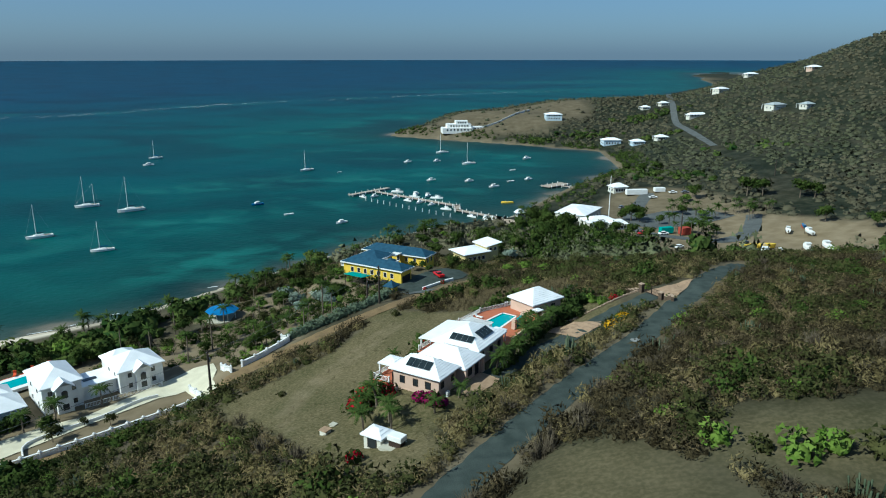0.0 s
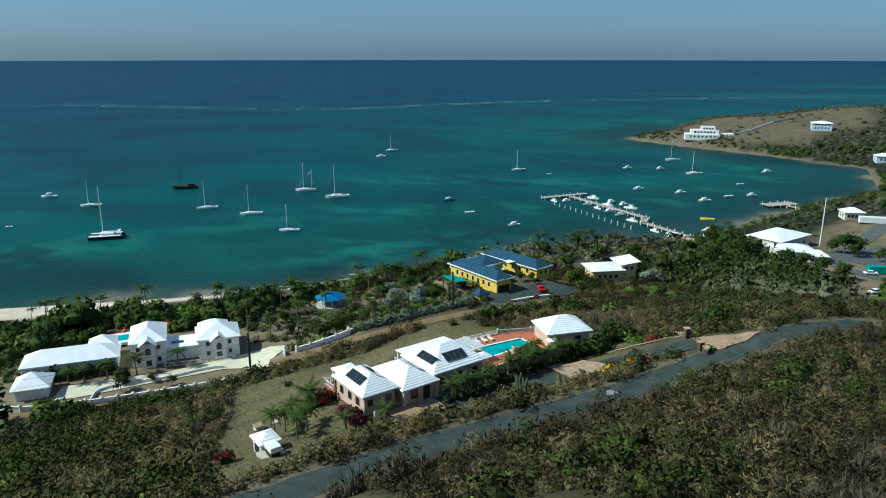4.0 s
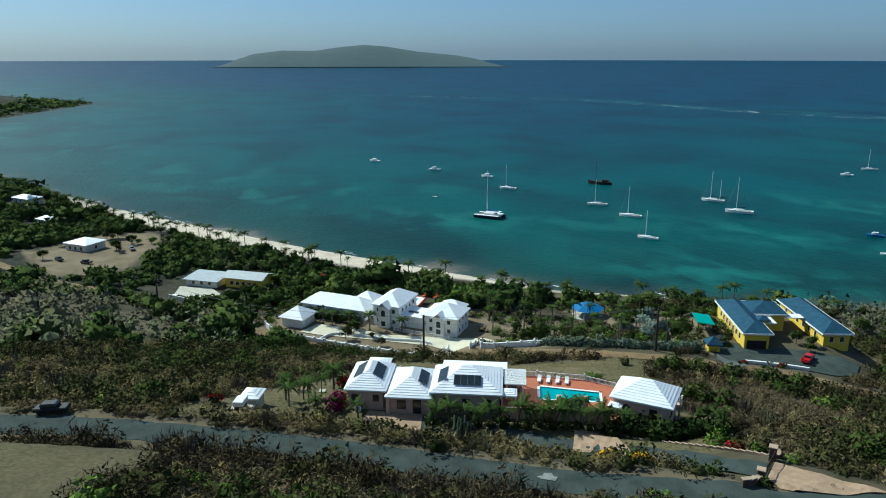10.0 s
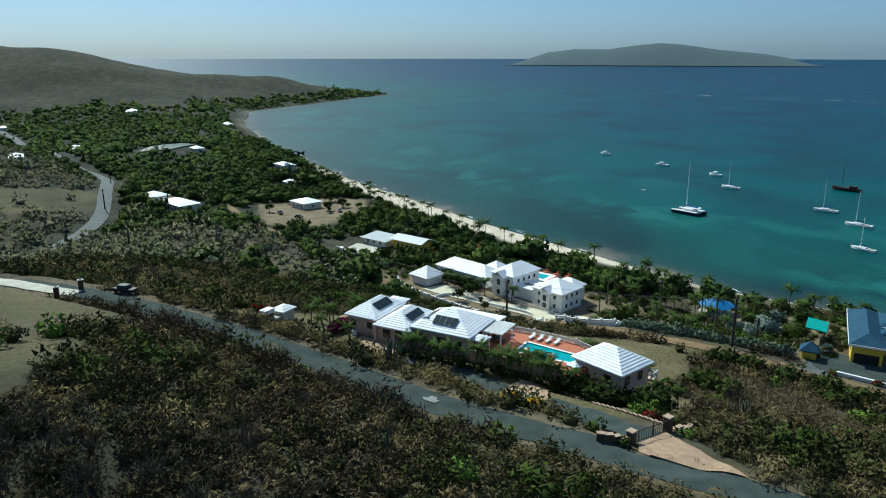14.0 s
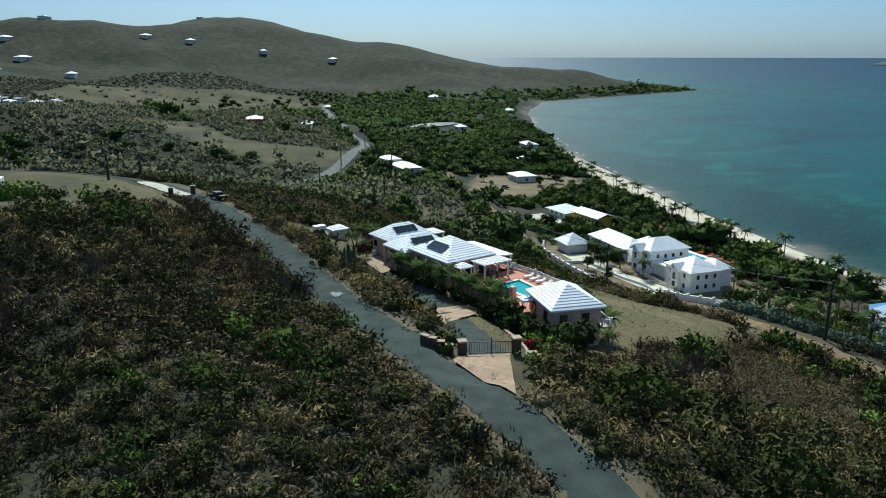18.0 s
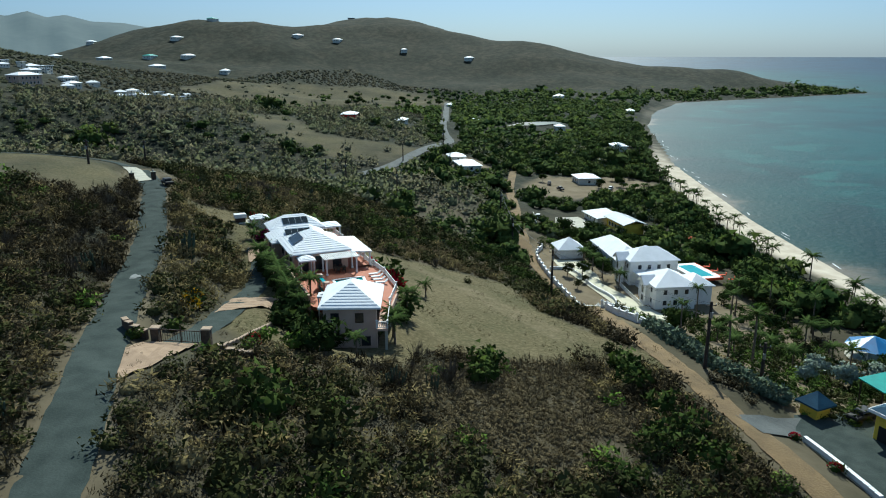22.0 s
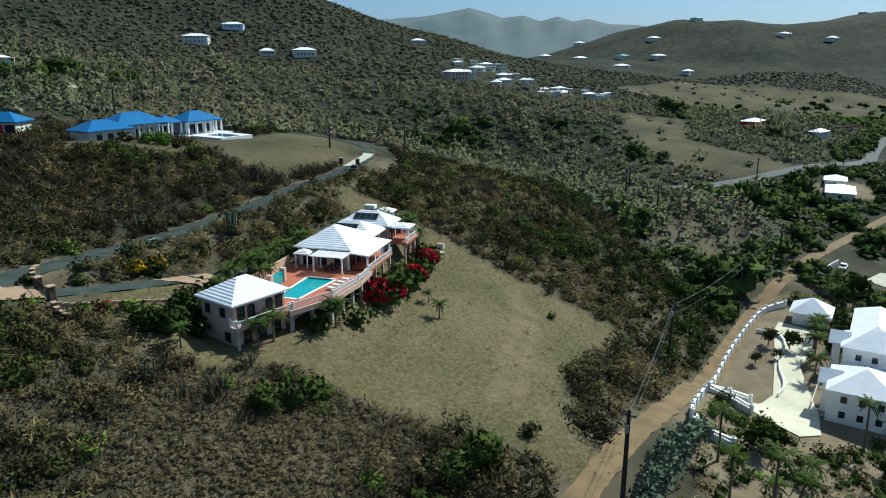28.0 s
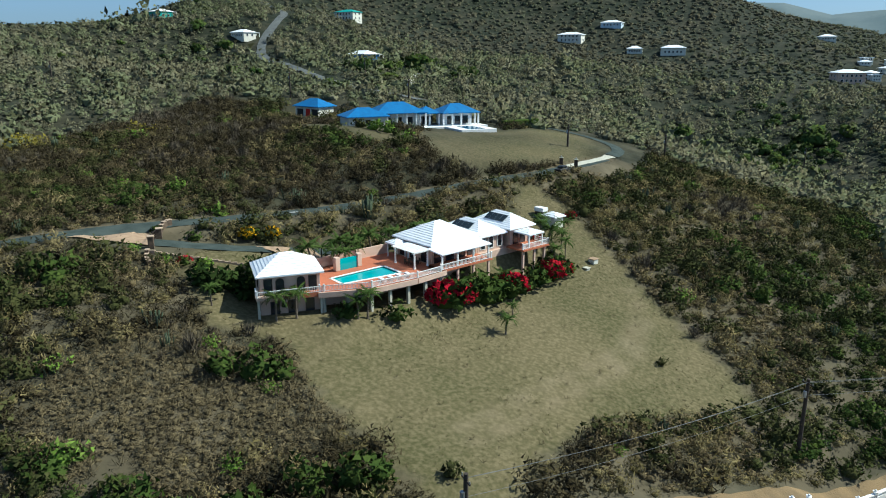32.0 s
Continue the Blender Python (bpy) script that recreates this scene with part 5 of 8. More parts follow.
for s in (1.6, 4.4):
    for w in (0.6, 3.4):
        part("post", boxes((s, w, -0.3, 0.12, 0.12, 2.6)), M_DARK, red)

# ---- the yellow house ----
YT = -27.0
yel = thing("yellow_house", -32.7, 209.6, YEL_Z, YT, "yellow house with white trim and dark blue hip roofs", "house")


def trim_roof(parent, s, n, z, L, W, rise, rot=0):
    put_roof(parent, s, n, z, L, W, rise, M_BLUE, 0, rot, label="dark blue shingle hip roof")
    part("fascia", boxes((s, n - W / 2 - 0.04, z - 0.35, L + 0.16, 0.1, 0.42), (s, n + W / 2 + 0.04, z - 0.35, L + 0.16, 0.1, 0.42),
                         (s - L / 2 - 0.04, n, z - 0.35, 0.1, W, 0.42), (s + L / 2 + 0.04, n, z - 0.35, 0.1, W, 0.42)), M_WHITE, parent, "white fascia boards")


yel.matrix_world = yel.matrix_world @ Matrix.Scale(0.92, 4)
wall_block(yel, 0, 0, -0.8, 23.5, 6.0, 5.0, M_YELLOW)
trim_roof(yel, 0, 0, 4.5, 25.0, 7.4, 1.9)
wall_block(yel, -6.5, 7.0, -0.8, 9.5, 9.0, 5.2, M_YELLOW)
trim_roof(yel, -6.5, 7.2, 4.8, 10.6, 10.2, 2.0)
part("flat_roof", boxes((1.0, 5.5, 4.0, 6.0, 4.0, 0.25), (-2.2, 13.8, 4.0, 3.0, 4.6, 0.25)), M_WHITE, yel, "white flat roof")
part("cupola", boxes((2.6, 4.2, 0, 2.6, 2.6, 5.0)), M_YELLOW, yel)
put_roof(yel, 2.6, 4.2, 5.0, 3.2, 3.2, 0.9, M_BLUE)
windows_on(yel, 23.5, 6.0, 1.4, 0, 7, 1.1, 1.6, M_WHITE)
windows_on(yel, 23.5, 6.0, 1.4, 3, 2, 1.1, 1.6, M_WHITE)
# black panel on the solid wall paints the shade inside the open garage
part("garage_opening", boxes((11.72, 0, -0.3, 0.12, 4.8, 2.7)), M_BLACK, yel, "black panel standing for the dark inside of the open garage")
part("balcony", boxes((-13.0, 0.5, 2.2, 2.0, 4.5, 0.25), (-13.9, 0.5, 2.4, 0.1, 4.5, 0.9)), M_WHITE, yel)
wing = thing("yellow_wing", -26.8, 227.5, YEL_Z, YT + 4, "yellow house wing with a dark blue hip roof", "house")
wing.matrix_world = wing.matrix_world @ Matrix.Translation((-1.5, 0, -0.6)) @ Matrix.Scale(0.86, 4)
wall_block(wing, 0, 0, -0.8, 27.0, 7.0, 5.0, M_YELLOW)
trim_roof(wing, 0, 0, 4.5, 28.5, 8.6, 2.2)
windows_on(wing, 27, 7, 1.8, 0, 6, 1.1, 1.6, M_WHITE)
windows_on(wing, 27, 7, 1.8, 1, 2, 1.1, 1.6, M_WHITE)
carport = thing("carport", -37.5, 201.8, gz(-37.5, 201.8), YT - 3, "open carport with a teal sheet roof", "carport")
part("roof", boxes((0, 0, 3.1, 7.0, 4.2, 0.16, 0, 0.02, -6)), M_TEAL, carport)
for s in (-3.2, 3.2):
    for w in (-1.7, 1.7):
        part("post", boxes((s, w, -0.4, 0.16, 0.16, 3.4)), M_DARK, carport)
hut = thing("garden_hut", -26.4, 195.0, gz(-26.4, 195), YT, "small yellow hut with a pyramid blue roof", "hut")
wall_block(hut, 0, 0, -0.5, 2.6, 2.6, 2.5, M_YELLOW)
put_roof(hut, 0, 0, 2.0, 3.6, 3.6, 1.6, M_BLUE)
bp = thing("beach_pavilion", -77.0, 194.8, gz(-77, 194.8), 20, "open round beach pavilion with a bright blue roof", "pavilion")
bm = bmesh.new()
tube(bm, 0, 0, 2.7, 4.9, 0.25, 1.9, 8)
part("roof", bm, M_BRIGHTBLUE, bp, "bright blue octagonal roof")
for i in range(8):
    a = radians(i * 45 + 22)
    part("post", boxes((4.0 * math.cos(a), 4.0 * math.sin(a), -0.3, 0.2, 0.2, 3.1)), M_WHITE, bp)
part("floor", tube(bmesh.new(), 0, 0, -0.5, 4.6, 4.6, 0.8, 16), M_CONC, bp)
sheet("parking_court", [(-24, 193), (-18, 194.8), (-12.5, 200), (-6.5, 208.5), (-5, 215), (-9, 221), (-17, 216), (-24, 206), (-31, 200)], M_ASPH, "dark asphalt parking court", 0.2)
sheet("court_link", [(-20, 190.5), (-15, 188), (-13, 192), (-17.5, 195.5), (-24, 194)], M_ASPH_PALE, "dusty asphalt apron", 0.2)
low_wall("flower_wall", [(-17.3, 195.9), (-13, 200.8), (-8.5, 206)], 0.9, 0.5, M_WHITE, "long low white wall with a flower bed")


def car(x, y, turn, paint, label, pickup=False, name="car"):
    ob = thing(name, x, y, gz(x, y) + 0.2, turn, label, "car", "parked cars")
    L = 5.2 if pickup else 4.4
    bm = boxes((0, 0, 0.35, L, 1.75, 0.55, 0, 0.12))
    part("body", bm, paint, ob)
    part("cabin", boxes((0.1 if pickup else -0.2, 0, 0.86, 1.7 if pickup else 2.3, 1.5, 0.6, 0, 0.16)), M_GLASS, ob, "dark glazed cabin")
    part("roof_panel", boxes((0.1 if pickup else -0.2, 0, 1.42, 1.3 if pickup else 1.8, 1.35, 0.07, 0, 0.03)), paint, ob)
    if pickup:
        part("cargo_bed", boxes((-1.75, 0.8, 0.88, 1.6, 0.1, 0.25), (-1.75, -0.8, 0.88, 1.6, 0.1, 0.25), (-2.52, 0, 0.88, 0.1, 1.7, 0.25)), paint, ob)
    for sx in (-L * 0.31, L * 0.31):
        for sy in (-0.82, 0.82):
            part("wheel", tube(bmesh.new(), sx, sy + 0.1, 0.33, 0.33, 0.33, 0.2, 12, 90), M_BLACK, ob)
    return ob


car(-13.6, 210.2, 118, M_RED, "red pickup truck in the asphalt court", True, "pickup_truck")
car(-29.0, 200.2, -24, M_BLACK, "dark car beside the garage")
car(-10.4, 63.6, 75, M_BLACK, "black car parked at the end of the lane")

# ---- beige house ----
bg = thing("beige_house", -1.5, 250.0, gz(-1.5, 250) - 0.3, 35, "pale yellow two-storey house with low white roofs", "house")
wall_block(bg, 4.0, 1.0, -0.8, 5.0, 8.0, 6.2, material("pale_yellow_stucco", (0.62, 0.52, 0.24), (0.54, 0.44, 0.19), 0.8, 1.5, 0.15))
wall_block(bg, -3.5, 0.5, -0.8, 9.5, 8.5, 4.6, bpy.data.materials["pale_yellow_stucco"])
put_roof(bg, -3.5, 0.5, 4.1, 12, 10.5, 1.2, M_ROOF)
r = part("butterfly_roof", boxes((4.2, 1.0, 5.8, 7.2, 9.4, 0.2, 0, 0.03, 0, -8)), M_ROOF, bg, "white sloping roof")
windows_on(bg, 5.0, 8.0, 3.6, 1, 3, 1.1, 1.2, M_WHITE, cx=4.0, cy=1.0)
windows_on(bg, 5.0, 8.0, 3.6, 0, 2, 1.1, 1.2, M_WHITE, cx=4.0, cy=1.0)
windows_on(bg, 9.5, 8.5, 1.2, 0, 4, 1.2, 1.4, M_WHITE, cx=-3.5, cy=0.5)

# ---- grey-roofed yellow house ----
gh = thing("grey_roofed_house", -158, 103.5, gz(-158, 103.5), 52, "yellow house under long grey sheet roofs", "house")
wall_block(gh, 4, 0, -0.6, 14, 7, 4.2, M_YELLOW)
part("roof", gable_roof(16, 9, 1.4), M_GREYROOF, gh, "grey sheet metal roof").location = (4, 0, 3.6)
wall_block(gh, -11, -2, -0.6, 12, 8, 3.2, M_CREAM)
part("low_roof", boxes((-11, -2, 2.7, 14, 10, 0.22, 0, 0.03, 4)), M_GREYROOF, gh)
windows_on(gh, 14, 7, 0.9, 0, 5, 1.3, 1.4, M_WHITE, cx=4)
windows_on(gh, 12, 8, 0.8, 0, 3, 1.3, 1.3, M_WHITE, cx=-11, cy=-2)
sheet("yard_paving", [(-150, 82), (-140, 88), (-146, 97), (-158, 94), (-163, 84)], M_CONC, "pale concrete yard", 0.15)
low_wall("estate_wall", [(-124, 90), (-132, 84), (-138, 80)], 1.6, 0.3, M_CREAM, "cream garden wall beside the dirt track")


# ---- houses farther off ----
def plain_house(x, y, turn, L, W, H, wallm, roofm, label, rise=1.8, kind="hip", n=4, porch=False, storeys=1, group=""):
    z = gz(x, y) - 0.2
    ob = thing("house", x, y, z, turn, label, "house", group)
    wall_block(ob, 0, 0, -2.5, L - 1.2, W - 1.2, H + 2.4, wallm)
    if kind == "hip":
        put_roof(ob, 0, 0, H, L, W, rise, roofm)
    elif kind == "gable":
        part("roof", gable_roof(L, W, rise), roofm, ob).location = (0, 0, H)
    else:
        part("roof", boxes((0, 0, H - 0.1, L, W, 0.3, 0, 0.04)), roofm, ob)
        part("parapet", boxes((0, -W / 2, H, L, 0.2, 0.5), (0, W / 2, H, L, 0.2, 0.5)), roofm, ob)
    for k in range(storeys):
        for side in (0, 1, 2, 3):
            windows_on(ob, L - 1.2, W - 1.2, 0.8 + k * 2.9, side, n if side in (0, 2) else max(n // 2, 1), 1.2, 1.4, M_WHITE)
    if porch:
        part("porch_roof", boxes((0, W / 2 + 1.2, H - 0.35, L * 0.9, 3.0, 0.18)), roofm, ob)
        for i in range(5):
            part("porch_post", boxes(((i - 2) * L * 0.21, W / 2 + 2.4, -0.3, 0.25, 0.25, H)), M_WHITE, ob)
    return ob


bl = thing("blue_roofed_villa", 40.8, 34.2, BLUE_Z, 46, "cream hillside villa with bright blue hip roofs and pillared white porches", "house")
for s, n, L, W, H, rise, cols in ((14.5, -0.5, 13, 9.5, 3.4, 2.3, 0), (3.5, -3.5, 16, 11, 3.9, 2.9, 6), (-5.5, -2.0, 7, 7, 3.5, 1.9, 3), (-14.5, -0.5, 12.5, 9.5, 3.6, 2.5, 5)):
    wall_block(bl, s, n - 0.8, -1.0, L - 3.0, W - 4.4, H + 0.8, M_WHITE)
    if not cols:
        wall_block(bl, s, n, -1.0, L - 1.6, W - 1.6, H + 0.8, M_CREAM)
        windows_on(bl, L - 1.6, W - 1.6, 0.9, 2, 3, 1.3, 1.5, M_DARK, cx=s, cy=n)
    put_roof(bl, s, n, H, L, W, rise, M_BRIGHTBLUE, 0, label="bright blue metal hip roof")
    for i in range(cols):
        part("porch_column", boxes((s + (i / (cols - 1) - 0.5) * (L - 1.0), n + W / 2 - 0.6, -0.8, 0.45, 0.45, H + 0.7, 0, 0.03)), M_WHITE, bl)
    if cols:
        windows_on(bl, L - 3.0, W - 4.4, 0.1, 2, 3, 1.6, 2.3, M_DARK, cx=s, cy=n - 0.8, door=True)
    windows_on(bl, L - 3.2, W - 3.6, 0.9, 0, 3, 1.2, 1.3, M_WHITE, cx=s, cy=n)
for s in (-20.2,):
    for n in (-4.5, -1.5, 1.5):
        part("porch_column", boxes((s, n, -0.8, 0.45, 0.45, 4.3, 0, 0.03)), M_WHITE, bl)
part("terrace", boxes((-3, 3.0, -1.8, 38, 7, 1.72)), M_WHITE, bl, "white tiled terrace")
part("pool_deck", boxes((-13.5, 11.5, -2.6, 11, 12, 2.55)), M_WHITE, bl, "white pool deck")
part("pool_water", boxes((-13.5, 12.0, -0.10, 5.0, 8.5, 0.09)), M_POOLBLUE, bl, "deep blue pool water")
hedge = thing("hedge", 17, 17, gz(14, 13), 56, "low dark clipped hedge behind the blue-roofed villa", "hedge")
part("foliage", boxes((-6, 0, -0.4, 14, 1.6, 2.4, 0, 0.3)), M_LEAF, hedge)
bgar = thing("blue_roofed_garage", 81, 21.5, GARAGE_Z, -15, "cream garage with a bright blue hip roof and red door", "garage")
wall_block(bgar, 0, 0, -1, 10.5, 7, 4.4, M_CREAM)
put_roof(bgar, 0, 0, 3.4, 12, 8.6, 2.4, M_BRIGHTBLUE)
part("door", boxes((-0.6, 3.52, 0, 2.0, 0.1, 2.6)), M_RED, bgar, "red door")
# black panels on the wall paint the shade of the open bays
for s in (3.0, -3.6):
    part("bay_opening", boxes((s, 3.52, 0, 2.8, 0.08, 2.5)), M_BLACK, bgar)
WH, BLWALL, PINKW = M_CREAM, material("pale_blue_stucco", (0.50, 0.60, 0.68), (0.42, 0.52, 0.60), 0.8, 2.0), M_PINK
HILL = [(132, -113, 150, 17, 10, 3.2, M_BRIGHTBLUE, M_ROOF, "blue-walled hillside house under a white hip roof"), (237, -156, 160, 15, 10, 3.2, WH, M_ROOF, "white hillside house with a white roof"),
        (218, -257, 170, 18, 12, 5.8, WH, M_TEAL, "two-storey white house with a teal roof"), (312, -170, 160, 14, 11, 4.0, M_TEAL, M_ROOF, "teal hilltop house with a white roof"),
        (73, -354, 175, 20, 12, 5.6, WH, M_ROOF, "large white two-storey hillside house"), (48, -396, 175, 18, 11, 3.4, BLWALL, M_ROOF, "pale house with a white roof on the ridge"),
        (-7, -319, 185, 18, 12, 4.4, WH, M_ROOF, "white hillside house with broad white roof"), (20, -323, 185, 12, 9, 3.2, WH, M_ROOF, "small white hillside house"),
        (-112, -272, 200, 18, 11, 6.2, PINKW, M_ROOF, "two-storey pink house with a white roof and balconies"),
        (-121, -485, 190, 14, 10, 3.4, WH, M_ROOF, "low white house on the scrubby slope"), (249, 790, 30, 18, 12, 5.5, WH, M_ROOF, "white house on the headland slope"),
        (205, 716, 20, 24, 8, 3.4, WH, M_ROOF, "long low white house beside the straight road"), (257, 660, 30, 20, 13, 5.6, WH, M_GREYROOF, "white two-storey house with grey roofs"),
        (276, 640, 30, 14, 10, 4.5, M_CREAM, M_GREYROOF, "cream house with a grey roof"), (322, 742, 20, 16, 10, 3.4, PINKW, M_ROOF, "pink bungalow on the hill shoulder"),
        (300, 850, 20, 18, 9, 3.4, WH, M_ROOF, "long white house on the skyline"), (171, 788, 15, 12, 9, 3.4, WH, M_ROOF, "small white house near the point"), (193, 800, 15, 12, 9, 4.4, WH, M_ROOF, "small white house near the point"),
        (68, 729, 5, 20, 16, 7.0, BLWALL, M_ROOF, "two-storey pale blue house with a white hip roof"), (112, 645, 10, 20, 12, 5.4, BLWALL, M_ROOF, "pale blue seaside house with white roofs"),
        (132, 628, 10, 14, 11, 4.2, BLWALL, M_ROOF, "pale blue seaside house with white roofs"), (151, 625, 10, 13, 10, 3.6, WH, M_ROOF, "small white cottage behind the bay")]
for x, y, a, L, W, H, wm, rm, lab in HILL:
    if y > 600:
        L, W, H = L * 0.85, W * 0.85, H * 0.78
    plain_house(x, y, a, L, W, H, wm, rm, lab, storeys=2 if H > 5 else 1, n=5, porch=H < 5)
hotel = thing("white_terraced_house", -28, 712, gz(-28, 712), 12, "white terraced flat-roofed house on the point", "house")
for k, (s, n, L, W, H) in enumerate(((0, 0, 30, 14, 3.5), (2, 2, 24, 11, 7.0), (5, 3, 12, 8, 10.0), (20, 4, 14, 9, 3.8))):
    wall_block(hotel, s, n, -2, L, W, H + 2, M_WHITE)
    windows_on(hotel, L, W, H - 2.7, 0, 7 if L > 15 else 4, 1.6, 1.7, M_WHITE, cx=s, cy=n)
low_wall("white_wall", [(-5, 716), (20, 735), (40, 765), (48, 790)], 1.6, 0.4, M_WHITE, "long white garden wall running up the headland")
# lowland cottages
LOW = [(-232, 50, 45, 13, 11, 3.3, "white-roofed house in a bare yard"), (-208, -3, 50, 20, 11, 2.9, "low house with broad white roofs among trees"), (-218, -18, 50, 12, 9, 2.9, "low outbuilding with a white roof"),
       (-268, -150, 40, 18, 11, 3.4, "red-walled farmhouse with a white roof"), (-300, -132, 30, 15, 8, 3.0, "shed with a white sheet roof"), (-423, -162, 30, 22, 9, 3.2, "long low building with a white roof"),
       (-587, -318, 30, 14, 9, 3.2, "white-roofed house by the road"), (-336, 16, 40, 14, 9, 3.0, "low beach house with a white roof"), (-607, -103, 30, 18, 8, 3.2, "long white building behind the beach"), (-395, -60, 40, 10, 8, 3.0, "small white cottage among lowland trees"),
       (-290, 30, 40, 9, 7, 2.8, "small white cottage among lowland trees")]
for x, y, a, L, W, H, lab in LOW:
    plain_house(x, y, a, L, W, H, M_RED if "red" in lab else M_CREAM, M_ROOF, lab, 1.5, n=3)
# the white village on the rise, and scattered roofs beyond
rng = random.Random(5)
proto = plain_house(-171, -411, 20, 12, 9, 3.6, M_CREAM, M_ROOF, "small white house in the village", 1.6, n=3, storeys=1, group="village houses")
proto2 = plain_house(-190, -430, 35, 10, 8, 5.6, M_CREAM, M_ROOF, "two-storey white village house", 1.4, "flat", 3, False, 2, "village houses")
for i in range(27):
    t = rng.random()
    x, y = -120 - 130 * t + rng.uniform(-14, 14), -335 - 15 * t + rng.uniform(-46, 46)
    copy_thing(rng.choice((proto, proto2)), pose(x, y, gz(x, y) - 0.3, 0, 0, rng.uniform(0, 90)) @ Matrix.Scale(rng.uniform(0.6, 0.95), 4))
proto3 = plain_house(-439, -696, 20, 22, 12, 3.6, M_CREAM, M_ROOF, "distant white-roofed house on the hillside", 2.2, n=4, group="distant houses")
for x, y in ((-537, -779), (-518, -660), (-785, -722), (-849, -629), (-882, -516), (-701, -241), (-741, -772), (-427, -814), (-424, -963), (-574, -867), (-330, -1000), (-280, -900), (-500, -1000)):
    copy_thing(proto3, pose(x, y, gz(x, y) - 0.3, 0, 0, rng.uniform(10, 50)))
for x, y in ((-494, -810), (-678, -921)):
    plain_house(x, y, 30, 22, 13, 4.0, M_CREAM, M_TEAL, "distant house with a teal roof on the hillside", 2.0, n=4, group="distant houses")
for x, y in ((-1000, -860), (-960, -870)):
    plain_house(x, y, 30, 20, 10, 4.0, M_STONE, M_GREYROOF, "distant grey house on the hilltop", 1.2, "flat", n=4, group="distant houses")
strip("hill_road", [(60, -20), (100, -35), (150, -68), (195, -117), (222, -150), (232, -185), (246, -222), (285, -240)], 2.6, M_ASPH_PALE, "pale asphalt road winding up the hill", 0.35, 4)
strip("coast_road", [(-115, -12), (-165, -18), (-215, -40), (-282, -70), (-327, -118), (-420, -190), (-520, -270), (-620, -350)], 3.0, M_ASPH_PALE, "grey country road through the lowland", 0.35, 4)
strip("point_road", [(176, 560), (173, 604), (184, 712), (205, 812), (222, 900)], 3.0, M_ASPH_PALE, "straight pale road towards the point", 0.35, 4)
strip("hill_steps", [(85, -66), (94, -92), (103, -121)], 1.6, M_CONC, "pale concrete path up the slope", 0.35, 3)
pond = sheet("pond", [(-378, -96), (-395, -78), (-418, -70), (-425, -82), (-400, -96)], M_SEA, "shallow grey pond among mangroves", 0.6, 12)

# ---- boats, docks and the marina ----
def hull_mesh(L, B, H, sheer=0.25, full=0.8):
    """A boat hull, bow towards +x, waterline at z = 0."""
    bm = bmesh.new()
    rows = []
    for i in range(9):
        t = i / 8
        w = B / 2 * min(1.0, full + (1 - full) * min(t * 3, 1)) * (1 - max(0, (t - 0.45) / 0.55) ** 2.2)
        w = max(w, 0.03)
        x = -L / 2 + L * t
        zt = H * (1 + sheer * t * t)
        rows.append([bm.verts.new((x - (0.04 * L if i == 8 else 0) * (1 - k), s * w * f, z)) for s, f, z, k in ((-1, 1, zt, 1), (-1, 0.93, 0.15, 0.4), (-1, 0.4, -0.35, 0), (1, 0.4, -0.35, 0), (1, 0.93, 0.15, 0.4), (1, 1, zt, 1))])
    for a, b in zip(rows, rows[1:]):
        for k in range(5):
            bm.faces.new((a[k], a[k + 1], b[k + 1], b[k]))
        bm.faces.new((a[5], a[0], b[0], b[5]))
    bm.faces.new(rows[0]), bm.faces.new(rows[-1][::-1])
    bmesh.ops.recalc_face_normals(bm, faces=bm.faces)
    return bm


def sailboat(x, y, turn, L, hullm=None, masts=1, label="white sailing yacht moored with bare mast", cover=None):
    ob = thing("sailboat", x, y, 0, turn, label, "boat", "moored boats")
    part("hull", hull_mesh(L, L * 0.29, L * 0.10), hullm or M_WHITE, ob)
    part("cabin", boxes((L * 0.02, 0, L * 0.09, L * 0.36, L * 0.17, L * 0.055, 0, 0.12)), M_WHITE, ob)
    part("cockpit", boxes((-L * 0.3, 0, L * 0.1, L * 0.22, L * 0.15, 0.1)), M_DOCK, ob)
    for k in range(masts):
        mx, h = (L * 0.1, L * 1.25) if k == 0 else (-L * 0.3, L * 0.9)
        part("mast", tube(bmesh.new(), mx, 0, L * 0.1, 0.17, 0.13, h, 6), M_WHITE, ob)
        part("boom", tube(bmesh.new(), mx, 0, L * 0.22, 0.2, 0.14, L * 0.34, 6, 0, -90), cover or M_BRIGHTBLUE, ob, "sail cover on the boom")
        bm = bmesh.new()
        for ex in (L * 0.48, -L * 0.48):
            d = Vector((ex - mx, 0, -h * 0.98))
            m = Matrix.Translation((mx, 0, L * 0.1 + h)) @ d.to_track_quat("Z", "Y").to_matrix().to_4x4() @ Matrix.Translation((0, 0, d.length / 2))
            bmesh.ops.create_cone(bm, segments=4, radius1=0.03, radius2=0.03, depth=d.length, matrix=m)
        part("stay", bm, M_METAL, ob)
    return ob


